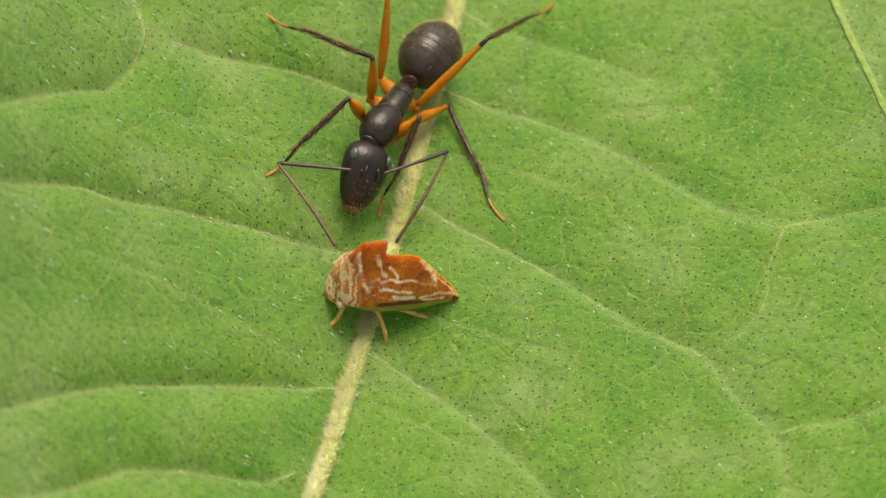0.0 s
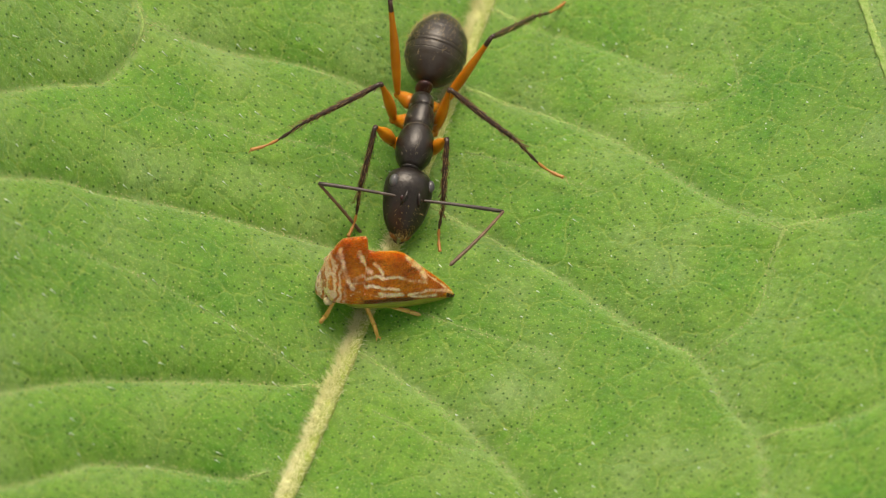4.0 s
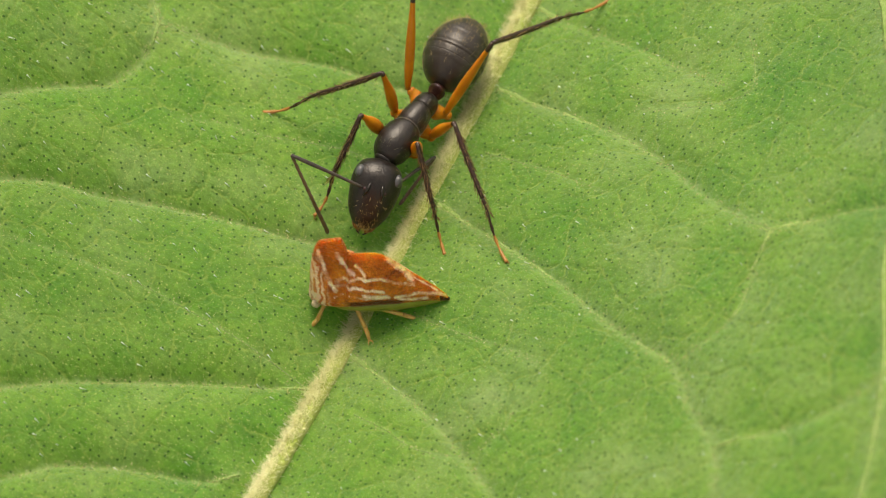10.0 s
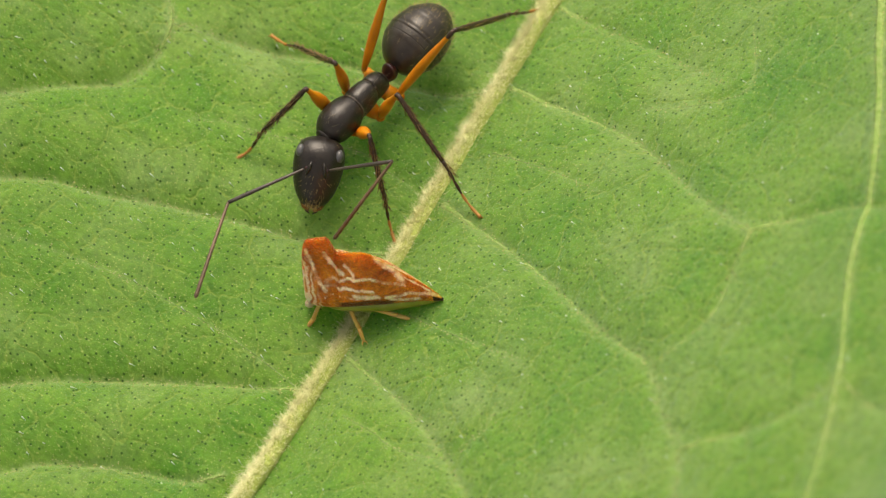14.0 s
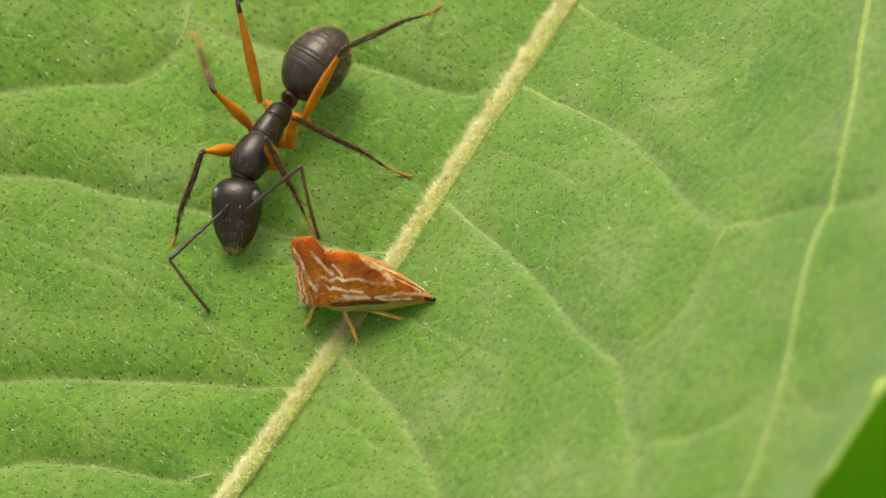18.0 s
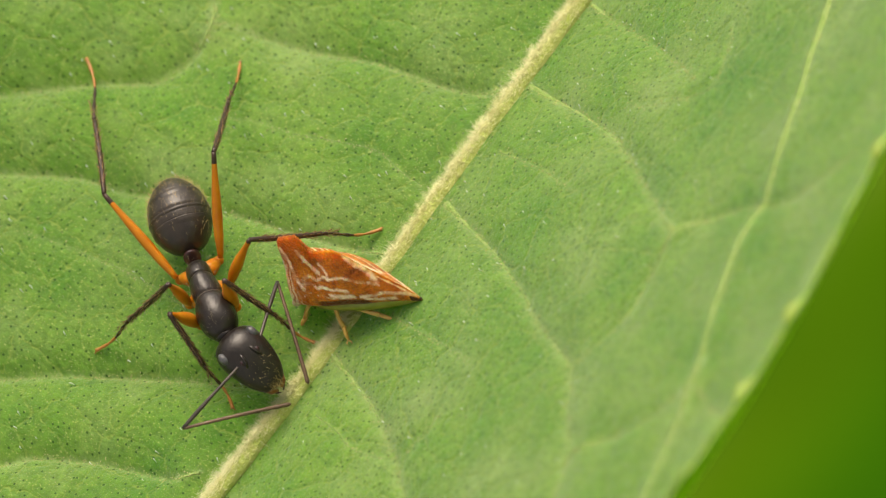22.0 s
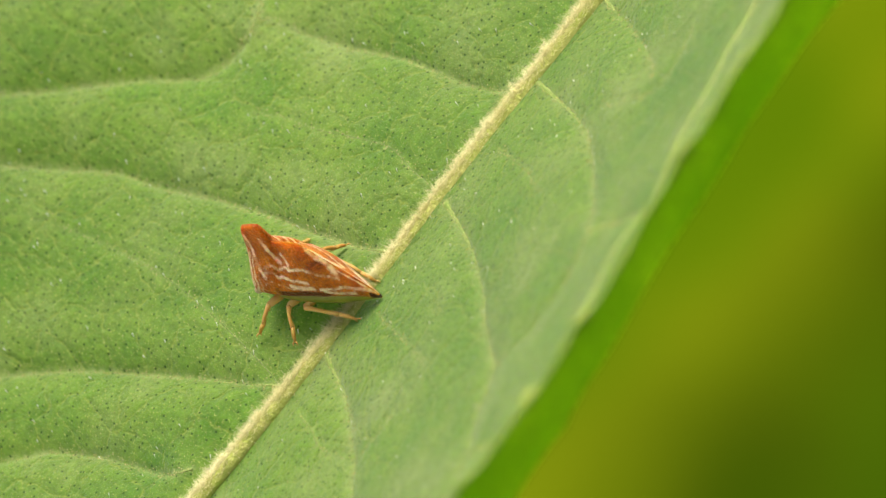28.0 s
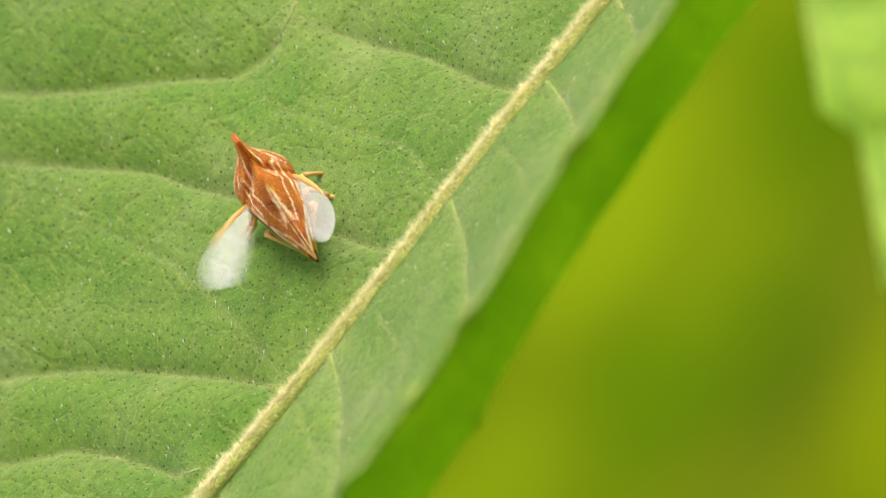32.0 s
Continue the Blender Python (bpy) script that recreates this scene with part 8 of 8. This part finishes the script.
    walk(ant_parts["Rscape"], [
        (0, pose(0.00352, 0.00043, -0.00013, -32.3, 26.7, -66.7)),
        (1, pose(0.00354, 0.00037, -0.00012, -27.3, -2.9, -77.7)),
        (2, pose(0.00358, 0.00015, -0.00013, -30.5, 18.9, -85.1)),
        (3, pose(0.00357, -0.00022, 0.00006, -22.1, 10.7, -89.7)),
        (6, pose(0.00358, -0.00004, -0.00011, -28.2, 8.7, -79.1)),
        (7, pose(0.00351, -0.00048, -0.00014, -31.1, -19.2, -87.3)),
        (8, pose(0.00351, -0.00046, -0.00013, -28.4, -1.3, -98.3)),
        (9, pose(0.00358, 0.00007, -0.00009, -26.7, 8.9, -62.4)),
        (10, pose(0.00358, 0.00013, -0.00010, -29.2, -19.6, -66.9)),
        (11, pose(0.00357, 0.00020, -0.00010, -26.6, -2.8, -81.6)),
        (12, pose(0.00349, -0.00050, -0.00022, -32.9, 17.3, -118.5)),
        (13, pose(0.00355, 0.00030, -0.00012, -31.8, -27.7, -60.2)),
        (14, pose(0.00353, 0.00042, -0.00011, -23.6, 12.8, -27.9)),
        (14.5, pose(0.00355, 0.00031, -0.00017, -30.1, -1.9, -64.7)),
        (16.5, pose(0.00358, 0.00002, -0.00012, -27.2, -17.7, -38.2)),
        (17, pose(0.00355, 0.00030, -0.00014, -31.0, -27.6, -25.9)),
        (18, pose(0.00358, 0.00013, -0.00014, -18.0, -14.3, -9.1)),
        (18.5, pose(0.00345, 0.00064, -0.00008, -23.8, 10.2, -24.0)),
        (19, pose(0.00347, 0.00059, -0.00009, -25.1, 14.8, -30.4)),
        (19.5, pose(0.00343, 0.00069, -0.00008, -19.9, 24.8, -7.2)),
        (20, pose(0.00358, 0.00006, -0.00013, -23.5, 20.4, -38.8)),
        (20.5, pose(0.00354, 0.00038, -0.00010, -27.5, -7.6, -64.5)),
        (21, pose(0.00356, 0.00026, -0.00011, -28.2, 11.9, -61.5)),
        (22, pose(0.00357, 0.00020, 0.00001, -23.6, 6.7, -68.8)),
        (23, pose(0.00358, 0.00015, 0.00004, -23.0, -14.6, -70.0)),
        (23.5, pose(0.00356, 0.00022, 0.00016, -17.9, -1.5, -66.7)),
        (24, pose(0.00353, -0.00039, -0.00012, -28.7, -7.5, -87.3)),
        (24.2, pose(0.00358, 0.00010, -0.00009, -26.7, -12.5, -45.5)),
        (24.5, pose(0.00345, -0.00063, -0.00012, -24.2, 17.6, -67.9)),
        (25, pose(0.00333, -0.00086, -0.00011, -16.8, 16.1, -55.5)),
        (25.5, pose(0.00332, -0.00088, -0.00009, -15.4, 13.7, -53.1)),
        (32, pose(0.00332, -0.00088, -0.00009, -15.4, 13.7, -53.1)),
    ])
    walk(ant_parts["Lscape"], [
        (0, pose(0.00309, 0.00115, -0.00013, 25.3, -14.1, 148.3)),
        (1, pose(0.00314, 0.00110, -0.00012, 32.7, -28.5, 108.4)),
        (2, pose(0.00328, 0.00093, -0.00013, 27.9, -5.3, 124.6)),
        (3, pose(0.00346, 0.00062, 0.00006, 22.4, -16.0, 84.2)),
        (6, pose(0.00338, 0.00078, -0.00011, 26.4, 6.7, 128.6)),
        (7, pose(0.00354, 0.00036, -0.00014, 29.4, -8.3, 91.1)),
        (8, pose(0.00354, 0.00038, -0.00013, 29.2, 12.4, 99.9)),
        (9, pose(0.00333, 0.00087, -0.00009, 35.0, -37.5, 87.5)),
        (10, pose(0.00329, 0.00092, -0.00010, 17.4, 15.5, 169.9)),
        (11, pose(0.00325, 0.00098, -0.00010, 31.9, -30.8, 83.7)),
        (12, pose(0.00354, 0.00034, -0.00022, 30.1, 21.0, 66.3)),
        (13, pose(0.00318, 0.00106, -0.00012, 48.4, -51.3, 88.0)),
        (14, pose(0.00310, 0.00114, -0.00011, 36.5, -40.7, 112.5)),
        (14.5, pose(0.00317, 0.00106, -0.00017, 31.7, -16.9, 106.6)),
        (16.5, pose(0.00335, 0.00083, -0.00012, 32.4, -36.9, 113.9)),
        (17, pose(0.00318, 0.00105, -0.00014, 15.5, 31.4, -170.5)),
        (18, pose(0.00328, 0.00092, -0.00014, 30.7, -42.5, 132.1)),
        (18.5, pose(0.00292, 0.00129, -0.00008, 34.9, -37.9, 108.7)),
        (19, pose(0.00296, 0.00126, -0.00009, 39.3, -43.7, 96.5)),
        (19.5, pose(0.00288, 0.00132, -0.00008, 26.3, 16.6, 162.6)),
        (20, pose(0.00333, 0.00086, -0.00013, 25.0, 2.9, 140.2)),
        (20.5, pose(0.00312, 0.00112, -0.00010, 31.9, -29.0, 102.9)),
        (21, pose(0.00321, 0.00103, -0.00011, 23.7, 1.5, 149.8)),
        (22, pose(0.00325, 0.00098, 0.00001, 20.7, 12.1, 149.0)),
        (23, pose(0.00328, 0.00094, 0.00004, 14.9, 3.7, 161.8)),
        (23.5, pose(0.00323, 0.00099, 0.00016, 24.8, -54.0, 55.2)),
        (24, pose(0.00352, 0.00045, -0.00012, 16.3, -15.1, 28.1)),
        (24.2, pose(0.00331, 0.00089, -0.00009, 14.9, -18.2, 43.2)),
        (24.5, pose(0.00357, 0.00020, -0.00012, 28.0, 3.0, 72.5)),
        (25, pose(0.00358, -0.00006, -0.00011, 27.7, 9.9, 63.8)),
        (25.5, pose(0.00358, -0.00008, -0.00009, 27.4, 10.1, 65.7)),
        (32, pose(0.00358, -0.00008, -0.00009, 27.4, 10.1, 65.7)),
    ])
    walk(ant_parts["Rfuniculus"], [
        (0, pose(0.00370, 0.00000, 0.00000, -19.3, -13.8, 129.7)),
        (1, pose(0.00370, 0.00000, 0.00000, -1.3, -6.0, 132.8)),
        (2, pose(0.00370, 0.00000, 0.00000, -18.4, -20.9, 132.0)),
        (3, pose(0.00370, 0.00000, 0.00000, -2.1, 38.8, 148.1)),
        (6, pose(0.00370, 0.00000, 0.00000, -0.9, 22.2, 142.5)),
        (7, pose(0.00370, 0.00000, 0.00000, 16.3, -27.4, 143.0)),
        (8, pose(0.00370, 0.00000, 0.00000, 3.1, -0.1, 145.3)),
        (9, pose(0.00370, 0.00000, 0.00000, -0.2, -24.9, 110.2)),
        (10, pose(0.00370, 0.00000, 0.00000, 17.4, 23.0, 147.6)),
        (11, pose(0.00370, 0.00000, 0.00000, 1.6, -18.2, 145.1)),
        (12, pose(0.00370, 0.00000, 0.00000, -40.1, -43.1, 130.1)),
        (13, pose(0.00370, 0.00000, 0.00000, 24.3, 15.8, 133.7)),
        (14, pose(0.00370, 0.00000, 0.00000, 1.1, -21.5, 48.1)),
        (14.5, pose(0.00370, 0.00000, 0.00000, 5.8, -27.8, 142.8)),
        (16.5, pose(0.00370, 0.00000, 0.00000, 35.6, 11.9, 110.3)),
        (17, pose(0.00370, 0.00000, 0.00000, 44.0, 8.4, 118.5)),
        (18, pose(0.00370, 0.00000, 0.00000, 63.0, 45.0, 117.7)),
        (18.5, pose(0.00370, 0.00000, 0.00000, 4.0, 3.2, 78.1)),
        (19, pose(0.00370, 0.00000, 0.00000, -2.7, 0.5, 67.1)),
        (19.5, pose(0.00370, 0.00000, 0.00000, -0.9, -3.3, 99.6)),
        (20, pose(0.00370, 0.00000, 0.00000, 4.0, -22.7, 140.1)),
        (20.5, pose(0.00370, 0.00000, 0.00000, 7.1, -7.8, 140.5)),
        (21, pose(0.00370, 0.00000, 0.00000, -0.0, 7.6, 144.5)),
        (22, pose(0.00370, 0.00000, 0.00000, 1.1, 11.7, 146.3)),
        (23, pose(0.00370, 0.00000, 0.00000, 11.4, -8.5, 148.3)),
        (23.5, pose(0.00370, 0.00000, 0.00000, 1.8, -16.2, 94.3)),
        (24, pose(0.00370, 0.00000, 0.00000, -2.2, -7.4, 25.5)),
        (24.2, pose(0.00370, 0.00000, 0.00000, 1.1, 76.9, 14.6)),
        (24.5, pose(0.00370, 0.00000, 0.00000, -1.1, -2.9, 64.2)),
        (25, pose(0.00370, 0.00000, 0.00000, 6.2, 3.5, 50.5)),
        (25.5, pose(0.00370, 0.00000, 0.00000, 7.8, 7.4, 47.0)),
        (32, pose(0.00370, 0.00000, 0.00000, 7.8, 7.4, 47.0)),
    ])
    walk(ant_parts["Lfuniculus"], [
        (0, pose(0.00370, 0.00000, 0.00000, -1.5, 8.7, -136.1)),
        (1, pose(0.00370, 0.00000, 0.00000, -21.0, -17.2, -145.2)),
        (2, pose(0.00370, 0.00000, 0.00000, -3.4, -16.4, -150.4)),
        (3, pose(0.00370, 0.00000, 0.00000, -21.3, -30.2, -126.0)),
        (6, pose(0.00370, 0.00000, 0.00000, 9.2, -14.6, -140.4)),
        (7, pose(0.00370, 0.00000, 0.00000, -7.7, 14.5, -145.5)),
        (8, pose(0.00370, 0.00000, 0.00000, 14.2, -31.5, -126.2)),
        (9, pose(0.00370, 0.00000, 0.00000, -31.0, -8.2, -142.4)),
        (10, pose(0.00370, 0.00000, 0.00000, 12.6, 39.6, -156.3)),
        (11, pose(0.00370, 0.00000, 0.00000, -40.6, 5.6, -119.8)),
        (12, pose(0.00370, 0.00000, 0.00000, 9.4, -49.2, -22.7)),
        (13, pose(0.00370, 0.00000, 0.00000, -45.5, -0.7, -140.8)),
        (14, pose(0.00370, 0.00000, 0.00000, -29.6, -0.9, -141.1)),
        (14.5, pose(0.00370, 0.00000, 0.00000, -25.9, -37.1, -91.2)),
        (16.5, pose(0.00370, 0.00000, 0.00000, -20.6, -19.8, -139.6)),
        (17, pose(0.00370, 0.00000, 0.00000, 7.5, 33.1, -169.8)),
        (18, pose(0.00370, 0.00000, 0.00000, -26.4, 32.1, -138.8)),
        (18.5, pose(0.00370, 0.00000, 0.00000, -47.5, 26.1, -138.3)),
        (19, pose(0.00370, 0.00000, 0.00000, -52.1, 5.0, -103.3)),
        (19.5, pose(0.00370, 0.00000, 0.00000, 19.8, 4.7, -132.0)),
        (20, pose(0.00370, 0.00000, 0.00000, 6.4, -5.2, -149.4)),
        (20.5, pose(0.00370, 0.00000, 0.00000, -29.5, 15.2, -143.8)),
        (21, pose(0.00370, 0.00000, 0.00000, 6.0, 7.9, -148.7)),
        (22, pose(0.00370, 0.00000, 0.00000, 10.2, 17.5, -147.7)),
        (23, pose(0.00370, 0.00000, 0.00000, 7.5, 21.9, -153.3)),
        (23.5, pose(0.00370, 0.00000, 0.00000, -112.4, 36.5, -152.1)),
        (24, pose(0.00370, 0.00000, 0.00000, -59.1, 53.8, -95.0)),
        (24.2, pose(0.00370, 0.00000, 0.00000, -65.6, 73.5, -83.1)),
        (24.5, pose(0.00370, 0.00000, 0.00000, -2.7, 16.1, -89.9)),
        (25, pose(0.00370, 0.00000, 0.00000, 5.1, 8.3, -71.8)),
        (25.5, pose(0.00370, 0.00000, 0.00000, 6.5, 7.3, -73.6)),
        (32, pose(0.00370, 0.00000, 0.00000, 6.5, 7.3, -73.6)),
    ])
    # the treehopper stands still, then walks, turns and opens its wings
    walk(hopper, [
        (0, pose(-0.00007, 0.00108, 0.00059, 6.0, -0.5, -155.8)),
        (25.3, pose(-0.00007, 0.00108, 0.00059, 6.0, -0.5, -155.8)),
        (27.5, pose(-0.00109, 0.00042, 0.00077, 7.1, -12.0, -148.5)),
        (28, pose(-0.00168, 0.00037, 0.00093, 7.3, -11.9, -154.0)),
        (28.5, pose(-0.00193, 0.00019, 0.00102, 7.0, -11.6, -154.2)),
        (29, pose(-0.00227, 0.00011, 0.00111, 7.1, -11.3, -158.4)),
        (29.5, pose(-0.00281, 0.00006, 0.00127, 10.7, -13.7, -160.8)),
        (30, pose(-0.00354, -0.00007, 0.00148, 14.5, -16.3, -165.6)),
        (30.5, pose(-0.00445, 0.00005, 0.00171, 20.0, -18.3, 176.3)),
        (31, pose(-0.00535, 0.00052, 0.00188, 20.5, -18.9, 172.6)),
        (31.5, pose(-0.00555, 0.00073, 0.00192, 21.0, -19.6, 169.0)),
        (32, pose(-0.00598, 0.00102, 0.00196, 19.9, -9.5, 174.0)),
    ])
    # the neighbouring leaf sways a little
    hung, tilt = pose(0.04483, 0.02429, 0.00652, 42.5, 45.5, 60.9), pose(0, 0, 0, -6, 0, 0)
    walk(neighbour, [(0, hung @ pose(0.001, 0, 0) @ tilt), (30, hung @ pose(0.001, 0, 0) @ tilt), (31, hung @ tilt), (32, hung @ tilt)])
    for side, s in (("L", 1), ("R", -1)):
        folded = pose(0.0021, 0.00012 * s, 0.0018, 90, -7, 0)
        half_open = pose(0.0012, 0.0008 * s, 0.0021, 90 - 26 * s, -5, -12 if s > 0 else 6)
        opened = pose(0.0008, 0.0011 * s, 0.0020, 90 - 62 * s, -2, -42 if s > 0 else -2)
        beyond = pose(0.0006, 0.0013 * s, 0.0020, 90 - 100 * s, 0, -76 if s > 0 else -14)
        walk(hopper_parts["wing" + side], [(0, folded), (31.9, folded), (31.967, half_open), (32, opened), (32.034, beyond)])
        for n, name in enumerate(("front", "middle", "hind")):
            leg = hopper_parts[name + side]
            x, y, z = leg.location
            phase = (n + (s > 0)) % 2
            tuck = 0 if s > 0 else (-100, 75, -20)[n]
            drawn = y - 0.001 * (0.72, 0.5, 0.5)[n] if s > 0 else y
            rows = [(0, pose(x, drawn, z, 0, 0, tuck)), (25.3, pose(x, drawn, z, 0, 0, tuck)), (25.53, pose(x, (y + drawn) / 2, z, 0, 0, tuck / 2))]
            for k in range(1, 25):
                t = 25.5 + k * 0.25
                swing = 11 * (1 if (k + phase) % 2 else -1) * (t < 31.4)
                late = min(max((t - 30.2) / 0.5, 0), 1)
                reach = y - 0.001 * late * (0.75, 0.5, 0.1)[n] if s > 0 else y
                rows.append((t, pose(x, reach, z, 0, 0, swing - (0 if s > 0 else late * (0, 42, 8)[n]))))
            walk(leg, rows)


motions()
